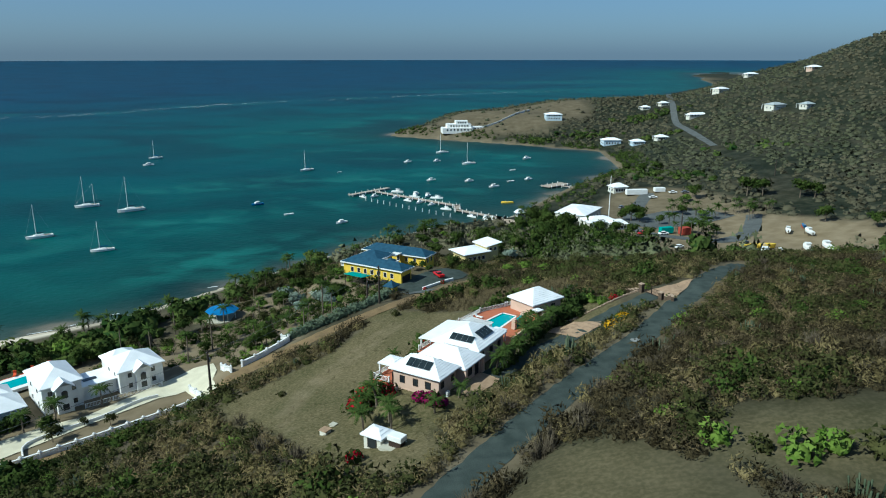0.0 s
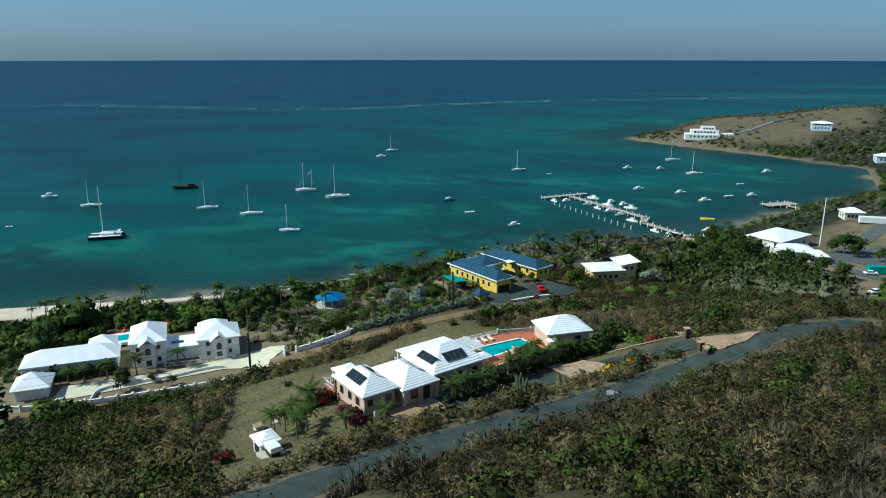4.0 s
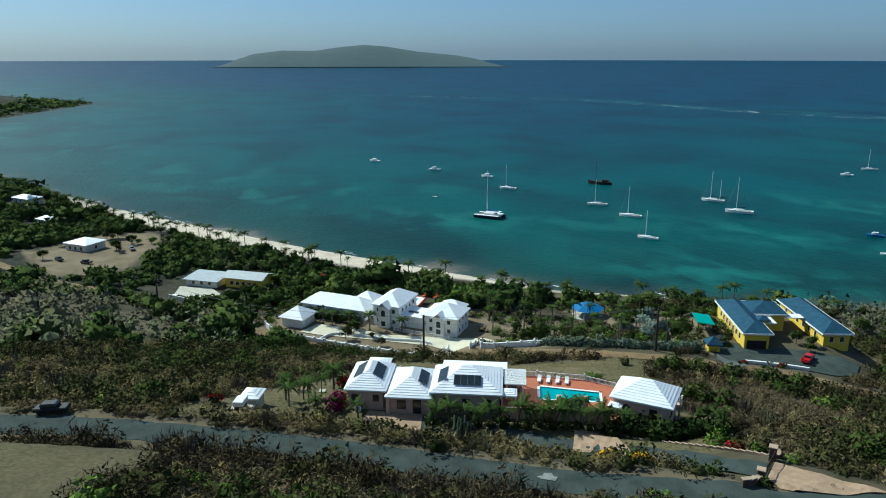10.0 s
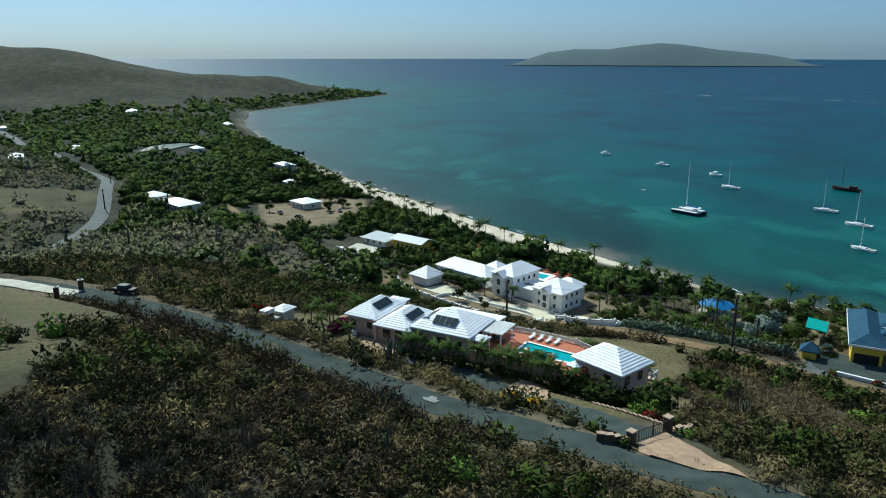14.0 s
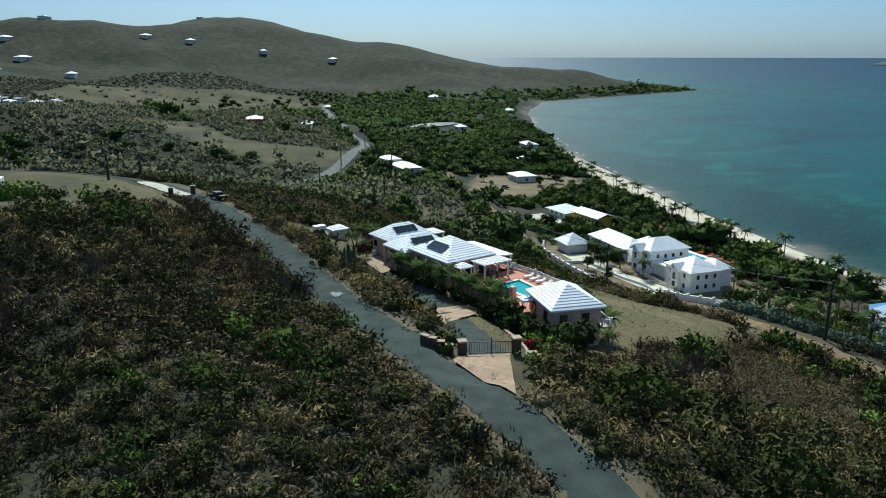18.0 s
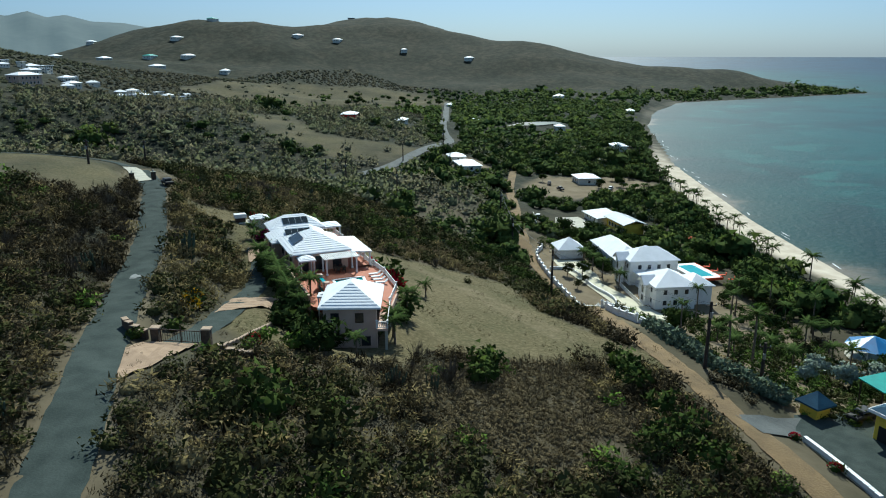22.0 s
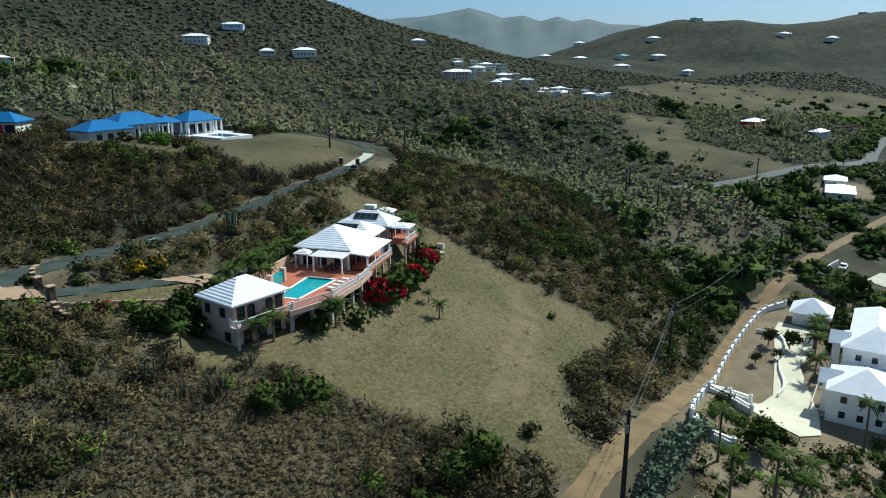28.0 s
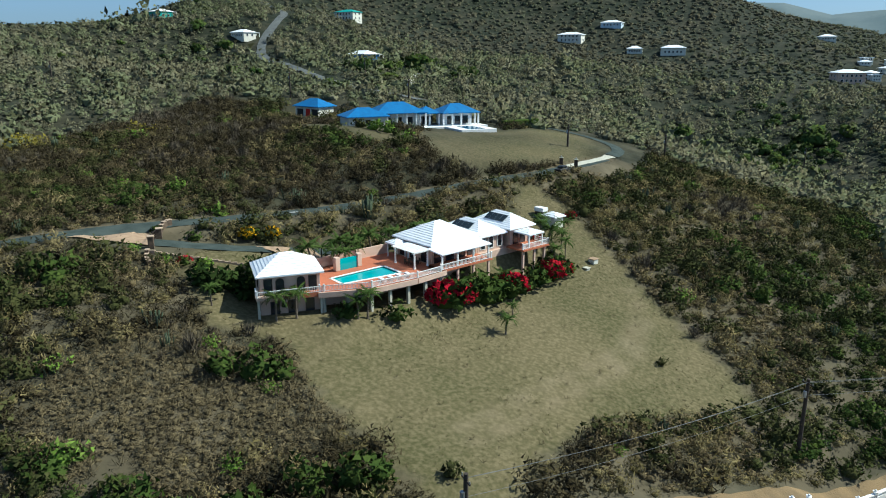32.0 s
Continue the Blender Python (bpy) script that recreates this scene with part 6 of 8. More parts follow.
def motorboat(x, y, turn, L, hullm=None, z=0.0, cabin=True, label="white motor boat", group="moored boats"):
    ob = thing("motor_boat", x, y, z, turn, label, "boat", group)
    part("hull", hull_mesh(L, L * 0.33, L * 0.12), hullm or M_WHITE, ob)
    if cabin:
        part("cabin", boxes((L * 0.05, 0, L * 0.11, L * 0.32, L * 0.22, L * 0.12, 0, 0.1)), M_WHITE, ob)
        part("windscreen", boxes((L * 0.2, 0, L * 0.15, 0.12, L * 0.19, L * 0.07)), M_GLASS, ob)
        part("hardtop", boxes((-L * 0.02, 0, L * 0.27, L * 0.3, L * 0.24, 0.07)), M_WHITE, ob)
    else:
        part("thwart", boxes((0, 0, L * 0.13, L * 0.1, L * 0.28, 0.06)), M_DOCK, ob)
    part("outboard", boxes((-L * 0.52, 0, -0.1, 0.3, 0.3, 0.9, 0, 0.05)), M_BLACK, ob)
    return ob


cat = thing("catamaran", -227, 235, 0, 222, "white sailing catamaran with navy hulls and blue sail cover", "boat", "moored boats")
for s in (-1, 1):
    h = part("hull", hull_mesh(15, 2.0, 1.5, 0.1), M_NAVY, cat, "navy hull")
    h.location = (0, s * 3.2, 0)
    part("gunwale", boxes((0.2, s * 3.2, 1.5, 13.2, 1.7, 0.25, 0, 0.05)), M_WHITE, cat)
part("bridge_deck", boxes((-1.6, 0, 0.9, 9.0, 6.2, 0.75, 0, 0.1)), M_WHITE, cat)
part("saloon", boxes((-0.8, 0, 1.7, 6.0, 4.8, 1.2, 0, 0.3)), M_WHITE, cat)
part("saloon_window", boxes((-0.6, 0, 2.1, 6.1, 4.4, 0.45, 0, 0.1)), M_GLASS, cat)
part("bimini", boxes((-4.6, 0, 3.2, 3.0, 4.4, 0.12, 0, 0.04)), M_WHITE, cat)
part("mast", tube(bmesh.new(), 1.2, 0, 1.9, 0.26, 0.17, 22, 8), M_WHITE, cat)
part("boom", tube(bmesh.new(), 1.2, 0, 3.7, 0.4, 0.28, 6.2, 8, 0, -92), M_BRIGHTBLUE, cat, "bright blue sail cover")
part("trampoline", boxes((5.0, 0, 1.2, 4.0, 4.6, 0.06)), M_METAL, cat)
for x, y, L, mm in ((-294, 280, 11, 1), (-232, 303, 11, 1), (-201, 302, 11.5, 1), (-216, 369, 12.5, 2), (-187, 360, 14, 1), (-262, 553, 11, 1), (-127, 500, 11, 1), (-36, 600, 12, 1), (-12, 538, 12, 1)):
    sailboat(x, y, 222 + (x * 7 + y * 3) % 17 - 8, L, None, mm, cover=M_NAVY if L > 11.2 else M_BRIGHTBLUE)
sailboat(-161, 282, 214, 9.5, label="white day sailer with a short mast")
old = thing("work_boat", -287, 342, 0, 226, "dark old wooden work boat", "boat", "moored boats")
part("hull", hull_mesh(15, 4.2, 1.6, 0.45), M_DARK, old)
part("deckhouse", boxes((-3.5, 0, 1.5, 4.0, 2.6, 1.5, 0, 0.1)), M_DARK, old)
part("mast", tube(bmesh.new(), 2.5, 0, 1.5, 0.12, 0.08, 13, 6), M_DARK, old)
for x, y, L, cab in ((-436, 238, 9, True), (-379, 265, 9, True), (-338, 287, 9, True), (-251, 517, 8, True), (-59, 544, 7, True), (-37, 550, 7, True), (-35, 463, 7, True), (-10, 461, 7, True), (6, 442, 7.5, True), (17, 462, 6, False), (29, 471, 6.5, True),
                     (20, 509, 5, False), (33, 567, 9, True), (-101, 356, 5.5, False), (-70, 339, 6.5, True), (-287, 229, 3.5, False), (-102, 493, 4, False)):
    motorboat(x, y, 222 + (x * 3 + y * 5) % 21 - 10, L, None, 0, cab, "small white motor boat on a mooring")
motorboat(-125, 380, 220, 7, M_BRIGHTBLUE, 0, True, "blue motor boat on a mooring")
motorboat(13, 393, 190, 7, M_YELLOW, 0, False, "yellow round-ended tour boat")


def dock(pts, half, label):
    ob = thing("dock", *pts[0], 0, 0, label, "dock")
    ob.matrix_world = Matrix()
    for (x0, y0), (x1, y1) in zip(pts, pts[1:]):
        L, a = math.hypot(x1 - x0, y1 - y0), math.degrees(math.atan2(y1 - y0, x1 - x0))
        part("deck", boxes(((x0 + x1) / 2, (y0 + y1) / 2, 0.95, L + half, half * 2, 0.2, a)), M_DOCK, ob)
        nx_, ny_ = -math.sin(radians(a)), math.cos(radians(a))
        for i in range(int(L / 5) + 1):
            for s in (-1, 1):
                share("piling", PILE, ob, Matrix.Translation((x0 + (x1 - x0) * i * 5 / L + s * nx_ * half, y0 + (y1 - y0) * i * 5 / L + s * ny_ * half, -2)))
    return ob


_bm = tube(bmesh.new(), 0, 0, 0, 0.2, 0.18, 4.0, 8)
PILE = bpy.data.meshes.new("piling")
_bm.to_mesh(PILE)
_bm.free()
PILE.materials.append(M_WHITE)
dock([(-77.7, 407), (-59.4, 430)], 1.7, "timber dock head on white pilings")
dock([(-63.6, 417), (-14.6, 379.5), (-13.9, 368.6), (10.9, 348.5), (20, 341)], 1.6, "long timber dock on white pilings")
dock([(38.9, 441.4), (50, 452)], 4.0, "weathered timber pier head over the water")
dock([(49, 443), (68, 431), (80, 420)], 1.2, "weathered narrow timber pier to the shore")
for k, (x, y) in enumerate(((-70, 404), (-64, 406), (-52, 421), (-51, 403), (-40, 406), (-40.5, 413), (-43, 395), (-36, 390), (-27, 403), (-29, 384), (-20, 373), (-33, 409), (-6, 356), (1, 352.5), (4, 349))):
    motorboat(x, y, 320 + (k % 3) * 12 - 90 * (k % 2), 5.6 + (k % 3) * 1.0, None, 0, True, "white motor boat berthed at the dock", "boats at the dock")
for k in range(14):
    t = k / 13
    share("piling", PILE, None, Matrix.Translation((-58 + 50 * t - 9, 404 - 40 * t - 9, -2)))["label"] = "white mooring piling in the water"
strip("marina_lane", [(128, 338), (118, 312), (106, 297), (94, 291), (82, 296), (71, 302), (66, 316), (70, 342), (80, 372), (92, 400)], 3.6, M_ASPH_PALE, "grey lane through the marina yard", 0.2, 2)
sheet("marina_lot", [(68, 325), (78, 318), (104, 330), (120, 340), (112, 356), (92, 362), (74, 352)], M_ASPH_PALE, "grey parking lot beside palms", 0.16, 4)
sheet("sandy_lot", [(14, 300), (26, 294), (48, 276), (66, 276), (66, 288), (52, 300), (30, 318), (18, 330), (8, 342), (4, 336)], material("pale_sand", (0.42, 0.34, 0.25), (0.33, 0.26, 0.19), 0.95, 3.0, 0.2), "pale sandy lot behind the dock", 0.14, 4)
for x, y, a, L, W, H, lab in ((46.5, 346, 62, 24, 16, 4.2, "marina building with broad white hip roofs"), (52, 319, 20, 15, 11, 3.6, "marina office with a white hip roof"), (60, 314, 20, 8, 6, 3.0, "small marina annex with a white roof"),
                              (76.5, 408, 20, 10, 8, 3.4, "boat shed with a white hip roof"), (18, 350, 20, 5, 4, 2.6, "small white dock hut")):
    plain_house(x, y, a, L, W, H, M_CREAM, M_ROOF, lab, 1.9, n=4)


def boxy(name, x, y, turn, L, W, H, mat, label, category):
    ob = thing(name, x, y, gz(x, y), turn, label, category)
    part("body", boxes((0, 0, 0.3, L, W, H, 0, 0.08)), mat, ob)
    part("skid", boxes((0, W * 0.35, -0.2, L * 0.9, 0.3, 0.52), (0, -W * 0.35, -0.2, L * 0.9, 0.3, 0.52)), M_DARK, ob)
    part("door", boxes((L / 2, 0, 0.5, 0.06, W * 0.7, H * 0.7)), M_METAL, ob)
    return ob


boxy("container", 85, 398, 10, 12, 3, 2.8, M_WHITE, "white shipping container at the marina", "container")
boxy("container", 98, 400, 10, 6, 3, 2.2, M_WHITE, "short white storage container", "container")
boxy("red_shed", 86.5, 303.5, 20, 4.5, 3.2, 3.0, material("rust_red", (0.36, 0.06, 0.04), (0.28, 0.05, 0.03), 0.7, 1.0), "rust red metal shed in the yard", "shed")
boxy("box_truck", 79, 305, 20, 6, 2.4, 2.6, M_TEAL, "box truck with a pale green body", "truck")
for x, y, a, m, lab in ((77, 301, 20, M_WHITE, "white pickup truck in the yard"), (68, 300, 30, M_RED, "red car under the trees"), (76, 272, 40, M_WHITE, "white car on the track"), (92, 388, 10, M_WHITE, "white car near the pier"), (104, 394, 10, M_WHITE, "white car near the pier"), (110, 392, 10, M_METAL, "grey car near the pier"),
                        (72, 372, 60, M_METAL, "grey car near the pier"), (-212, 42, 30, M_BLACK, "dark van in the bare yard"), (-205, 52, 60, M_BLACK, "dark truck in the bare yard"), (-222, 68, 10, M_METAL, "grey car in the bare yard"), (-138, 82, 40, M_WHITE, "white van beside the track")):
    car(x, y, a, m, lab)
flag = thing("flagpole", 62.4, 352, gz(62, 352), 0, "tall white flagpole mast at the marina", "pole")
part("shaft", tube(bmesh.new(), 0, 0, -0.4, 0.28, 0.14, 21, 8), M_WHITE, flag)
part("yard_arm", boxes((0, 0, 13.5, 0.14, 4.4, 0.14)), M_WHITE, flag)
for x, y, a, L, m, lab in ((130, 304, 70, 6.5, M_WHITE, "white boat on stands in the yard"), (138, 308, 80, 4.5, M_BRIGHTBLUE, "small blue-covered boat on land"), (136, 298, 90, 7.5, M_WHITE, "white sailing hull on stands"), (102, 255, 80, 9, M_WHITE, "white keel boat with a red bottom on stands"),
                           (107, 254, 70, 7, M_WHITE, "white boat propped on land"), (124, 271, 85, 8.5, M_WHITE, "large white boat under a pale cover"), (131, 271, 85, 8.5, M_WHITE, "white cabin cruiser on land"), (116, 250, 60, 6.5, M_WHITE, "white boat hull on land"), (126, 252, 20, 3.5, M_WHITE, "upturned dinghy on land"),
                           (158, 268, 30, 7, M_WHITE, "white boat beside a tree")):
    z = gz(x, y)
    b = motorboat(x, y, a, L, m, z + 1.0, L > 6, lab, "boats on land")
    for sx in (-0.3, 0.2):
        for sy in (-1, 1):
            part("stand", boxes((sx * L, sy * L * 0.14, -1.2, 0.14, 0.14, 1.4)), M_RED if "red" in lab else M_DARK, b)
ld = thing("yellow_loader", 104, 280.5, gz(104, 280), 15, "yellow loader with a dark cab", "machine")
part("body", boxes((0, 0, 0.5, 3.6, 2.2, 1.3, 0, 0.1)), M_YELLOW, ld)
part("cab", boxes((0.4, 0, 1.8, 1.5, 1.6, 1.2, 0, 0.1)), M_GLASS, ld)
part("bucket", boxes((-2.6, 0, 0.2, 1.0, 2.4, 0.9, 0, 0.05)), M_DARK, ld)
for sx in (-1.1, 1.2):
    for sy in (-1.0, 1.0):
        part("wheel", tube(bmesh.new(), sx, sy + 0.15, 0.5, 0.55, 0.55, 0.35, 12, 90), M_BLACK, ld)
motorboat(111.5, 281, 5, 10, M_YELLOW, gz(111, 281) + 0.6, False, "long yellow open boat on land", "boats on land")

# surf on the reef
REEF = along([(-1500, 250), (-1199, 620), (-1073, 784), (-857, 847), (-696, 870), (-600, 915), (-557, 940), (-428, 1190), (-356, 1257), (-231, 1347), (-150, 1460), (201, 1650)], 6.0)
rg = np.random.default_rng(3)
fv, ff = [], []
for k in range(300):
    c = REEF[int(rg.beta(1.4, 1.2) * (len(REEF) - 6))] + rg.normal(0, 7, 2)
    a, L, W = rg.normal(0.75, 0.25), rg.uniform(2, 9), rg.uniform(0.25, 0.9)
    n0 = len(fv)
    for i in range(10):
        th = i / 10 * 2 * np.pi
        r = rg.uniform(0.6, 1.2)
        u, v = L * r * np.cos(th), W * r * np.sin(th)
        fv.append((c[0] + u * np.cos(a) - v * np.sin(a), c[1] + u * np.sin(a) + v * np.cos(a), 0.25))
    for i in range(1, 9):
        ff.append((n0, n0 + i, n0 + i + 1))
bulk("surf", fv, ff, material("sea_foam", (0.75, 0.77, 0.77), (0.6, 0.64, 0.64), 0.8, 2.0), "white surf breaking on the reef")
# wash along the beach
wl_, wf_ = [], []
shoreline = along(COAST[6:12], 3.0)
for k in range(26):
    c = shoreline[int(rg.uniform(20, len(shoreline) - 2))] + np.array([-0.55, 0.83]) * rg.uniform(1, 5)
    n0, L, W, a = len(wl_), rg.uniform(2, 5), rg.uniform(0.12, 0.35), rg.normal(0.6, 0.15)
    for i in range(10):
        th = i / 10 * 2 * np.pi
        r = rg.uniform(0.55, 1.25)
        u, v = L * r * np.cos(th), W * r * np.sin(th)
        wl_.append((c[0] + u * np.cos(a) - v * np.sin(a), c[1] + u * np.sin(a) + v * np.cos(a), 0.12))
    for i in range(1, 9):
        wf_.append((n0, n0 + i, n0 + i + 1))
bulk("beach_wash", wl_, wf_, bpy.data.materials["sea_foam"], "thin foam and wash along the beach")

# the island offshore
iu = np.linspace(-1, 1, 61)
iv = np.linspace(-1, 1, 15)
prof = np.interp(iu, [-1, -0.8, -0.6, -0.36, -0.18, 0.0, 0.16, 0.4, 0.7, 0.86, 1], [0, 62, 84, 82, 106, 122, 112, 78, 52, 26, 0])
ix = iu[None, :] * 780 + 0 * iv[:, None]
ih = prof[None, :] * np.sqrt(np.clip(1 - iv[:, None] ** 2, 0, 1)) + 6 * np.sin(ix / 55) * np.sin(iv[:, None] * 5)
bear = radians(73.8)
cx0, cy0 = 84 - math.sin(bear) * 4330, 71 + math.cos(bear) * 4330
rx_, ry_ = math.cos(bear), math.sin(bear)
dx, dy = -math.sin(bear), math.cos(bear)
pxs, pys = cx0 + ix * rx_ + iv[:, None] * 440 * dx, cy0 + ix * ry_ + iv[:, None] * 440 * dy
ii = np.arange(61 * 15).reshape(15, 61)
# emission on the island stands in for the haze in front of it
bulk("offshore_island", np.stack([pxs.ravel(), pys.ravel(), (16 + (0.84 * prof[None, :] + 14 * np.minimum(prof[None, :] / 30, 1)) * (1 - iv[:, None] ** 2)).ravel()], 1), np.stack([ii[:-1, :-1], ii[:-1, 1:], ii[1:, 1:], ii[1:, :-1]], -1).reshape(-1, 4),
     haze_glow(material("island_scrub", (0.012, 0.018, 0.017), (0.020, 0.026, 0.024), 0.95, 60.0), (0.036, 0.064, 0.073)), "low scrub-covered island on the horizon", "structure", smooth=True)

# ---- plants ----
RNG = np.random.default_rng(11)


def cards(rng, centres, size, up=0.3, slim=1.0):
    """Pointed leaf sprays at the given places; returns verts and tris."""
    n = len(centres)
    a = rng.normal(0, 1, (n, 3))
    b = rng.normal(0, 1, (n, 3))
    a[:, 2] = a[:, 2] * 0.6 + up
    a /= np.linalg.norm(a, axis=1)[:, None]
    b -= a * (a * b).sum(1)[:, None]
    b /= np.linalg.norm(b, axis=1)[:, None]
    s = size * rng.uniform(0.6, 1.4, (n, 1))
    v = np.stack([centres - b * s * 0.5 * slim - a * s * 0.3, centres + b * s * 0.5 * slim - a * s * 0.3, centres + a * s * 0.8], 1).reshape(-1, 3)
    k = np.arange(n)[:, None] * 3
    return v, k + [0, 1, 2]


def bowed(v, low=0.15):
    """Outward directions from the clump's heart."""
    c = v - np.array([v[:, 0].mean(), v[:, 1].mean(), v[:, 2].min() + low * (v[:, 2].max() - v[:, 2].min())])
    return c / (np.linalg.norm(c, axis=1)[:, None] + 1e-6)


def set_bow(me, d):
    at = me.attributes.new("bow", "FLOAT_VECTOR", "POINT")
    at.data.foreach_set("vector", np.asarray(d, np.float32).ravel())


def lump(rng, sub=1, flat=0.75):
    bm = bmesh.new()
    bmesh.ops.create_icosphere(bm, subdivisions=sub, radius=1.0)
    v = np.array([q.co for q in bm.verts]) * rng.uniform(0.72, 1.08, (len(bm.verts), 1))
    v[:, 2] = v[:, 2] * flat + flat * 0.55
    t = np.array([[q.index for q in f.verts] for f in bm.faces])
    bm.free()
    return v, t


def join(*vt):
    vs, ts, o = [], [], 0
    for v, t in vt:
        vs.append(v)
        ts.append(t + o)
        o += len(v)
    return np.concatenate(vs), np.concatenate(ts)


def bush_proto(seed, n, size=0.42, sub=1, flat=0.75, slim=1.0):
    rng = np.random.default_rng(seed)
    d = rng.normal(0, 1, (n, 3))
    d[:, 2] = np.abs(d[:, 2]) * 0.9 - 0.1
    d /= np.linalg.norm(d, axis=1)[:, None]
    lobes = rng.normal(0, 0.32, (5, 3)) * [1, 1, 0.6]
    c = d * rng.uniform(0.72, 1.12, (n, 1)) * [0.85, 0.85, flat] + lobes[rng.integers(0, 5, n)] + [0, 0, flat * 0.5]
    core = lump(rng, sub, flat * 0.8)
    return join((core[0] * 0.66, core[1]), cards(rng, c, size, 0.3, slim))


def canopy_proto(seed):
    """A rounded leafy crown: several lobes, each roughened with small sprays."""
    rng = np.random.default_rng(seed)
    out = []
    for _ in range(5):
        v, t = lump(rng, 1, 0.7)
        c = np.array([*rng.normal(0, 0.42, 2), rng.uniform(0.05, 0.5)])
        w = rng.uniform(0.42, 0.72)
        out.append((v * w * 0.9 + c, t))
        d = rng.normal(0, 1, (19, 3))
        d[:, 2] = np.abs(d[:, 2])
        d /= np.linalg.norm(d, axis=1)[:, None]
        out.append(cards(rng, d * w * rng.uniform(0.85, 1.1, (19, 1)) * [1, 1, 0.75] + c + [0, 0, w * 0.4], 0.26, 0.1))
    return join(*out)


def brush_proto(seed, n, heart=True):
    """A dry thicket: many thin upright sprays of twigs and small leaves round a low dark heart."""
    rng = np.random.default_rng(seed)
    d = rng.normal(0, 1, (n, 3)) * [1, 1, 0.55]
    d /= np.linalg.norm(d, axis=1)[:, None]
    c = d * rng.uniform(0.25, 1.1, (n, 1)) ** 0.6 * [0.95, 0.95, 0.55] + rng.normal(0, 0.16, (n, 3)) + [0, 0, 0.5]
    c[:, 2] = np.abs(c[:, 2])
    core = lump(rng, 1, 0.45)
    if not heart:
        return cards(rng, c, 0.40, 0.75, 0.36)
    return join((core[0] * 0.55, core[1]), cards(rng, c, 0.31, 0.75, 0.32))


def twig_proto(seed, n):
    """A bare bush: thin upright sprays."""
    rng = np.random.default_rng(seed)
    base = rng.normal(0, 0.22, (n, 3)) * [1, 1, 0]
    d = rng.normal(0, 0.5, (n, 3)) + [0, 0, 1.0]
    d /= np.linalg.norm(d, axis=1)[:, None]
    L = rng.uniform(0.8, 1.8, (n, 1))
    tip = base + d * L
    side = np.cross(d, rng.normal(0, 1, (n, 3)))
    side /= np.linalg.norm(side, axis=1)[:, None]
    v = np.stack([base, base + d * L * 0.55 + side * 0.06, tip], 1).reshape(-1, 3)
    v2 = np.stack([base + d * L * 0.4, base + d * L * 0.75 + side * 0.22, base + d * L * 0.55], 1).reshape(-1, 3)
    k = np.arange(n)[:, None] * 3
    return join((v, k + [0, 1, 2]), (v2, k + [0, 1, 2]))


def cactus_proto(seed):
    rng = np.random.default_rng(seed)
    out = []
    for _ in range(14):
        x, y, h, r = rng.normal(0, 0.45), rng.normal(0, 0.45), rng.uniform(1.0, 2.2), 0.09
        a = np.linspace(0, 2 * np.pi, 6)[:-1]
        v = np.concatenate([np.stack([x + r * np.cos(a), y + r * np.sin(a), 0 * a], 1), np.stack([x * 1.3 + r * np.cos(a), y * 1.3 + r * np.sin(a), 0 * a + h], 1), [[x * 1.3, y * 1.3, h + 0.1]]])
        i = np.arange(5)
        j = (i + 1) % 5
        t = np.concatenate([np.stack([i, j, j + 5], 1), np.stack([i, j + 5, i + 5], 1), np.stack([i + 5, j + 5, 0 * i + 10], 1)])
        out.append((v, t))
    return join(*out)


def scatter(name, protos, px, py, scale, mat, label, squash=None, sink=0.1, up=0.0):
    """All plants of one kind in one mesh."""
    if not len(px):
        return None
    pz = ground(px, py)
    vs, ts, ds, o = [], [], [], 0
    pick = RNG.integers(0, len(protos), len(px))
    rot = RNG.uniform(0, 2 * np.pi, len(px))
    hz = RNG.uniform(0.75, 1.3, len(px)) if squash is None else squash
    for k, (v, t) in enumerate(protos):
        m = np.where(pick == k)[0]
        if not len(m):
            continue
        c, s = np.cos(rot[m])[:, None], np.sin(rot[m])[:, None]
        sc = scale[m][:, None]
        x = (v[None, :, 0] * c - v[None, :, 1] * s) * sc + px[m][:, None]
        y = (v[None, :, 0] * s + v[None, :, 1] * c) * sc + py[m][:, None]
        z = v[None, :, 2] * sc * hz[m][:, None] + pz[m][:, None] - sink * sc
        vs.append(np.stack([x, y, z], -1).reshape(-1, 3))
        d = bowed(v) + [0, 0, up]
        ds.append(np.stack([d[None, :, 0] * c - d[None, :, 1] * s, d[None, :, 0] * s + d[None, :, 1] * c, d[None, :, 2] + 0 * c], -1).reshape(-1, 3))
        ts.append((t[None] + (np.arange(len(m)) * len(v))[:, None, None] + o).reshape(-1, 3))
        o += len(m) * len(v)
    ob = bulk(name, np.concatenate(vs), np.concatenate(ts), mat, label)
    set_bow(ob.data, np.concatenate(ds))
    return ob


def field_noise(px, py, size, seed=0.0):
    """Smooth patches between 0 and 1."""
    a = np.sin(px / size + seed) + np.sin(py / size * 1.13 + 2.1 * seed) + np.sin((px + py) / size * 0.71 + 1.7 + seed) + np.sin((px - 0.6 * py) / size * 1.37 + seed * 3.0)
    return 0.5 + a / 8


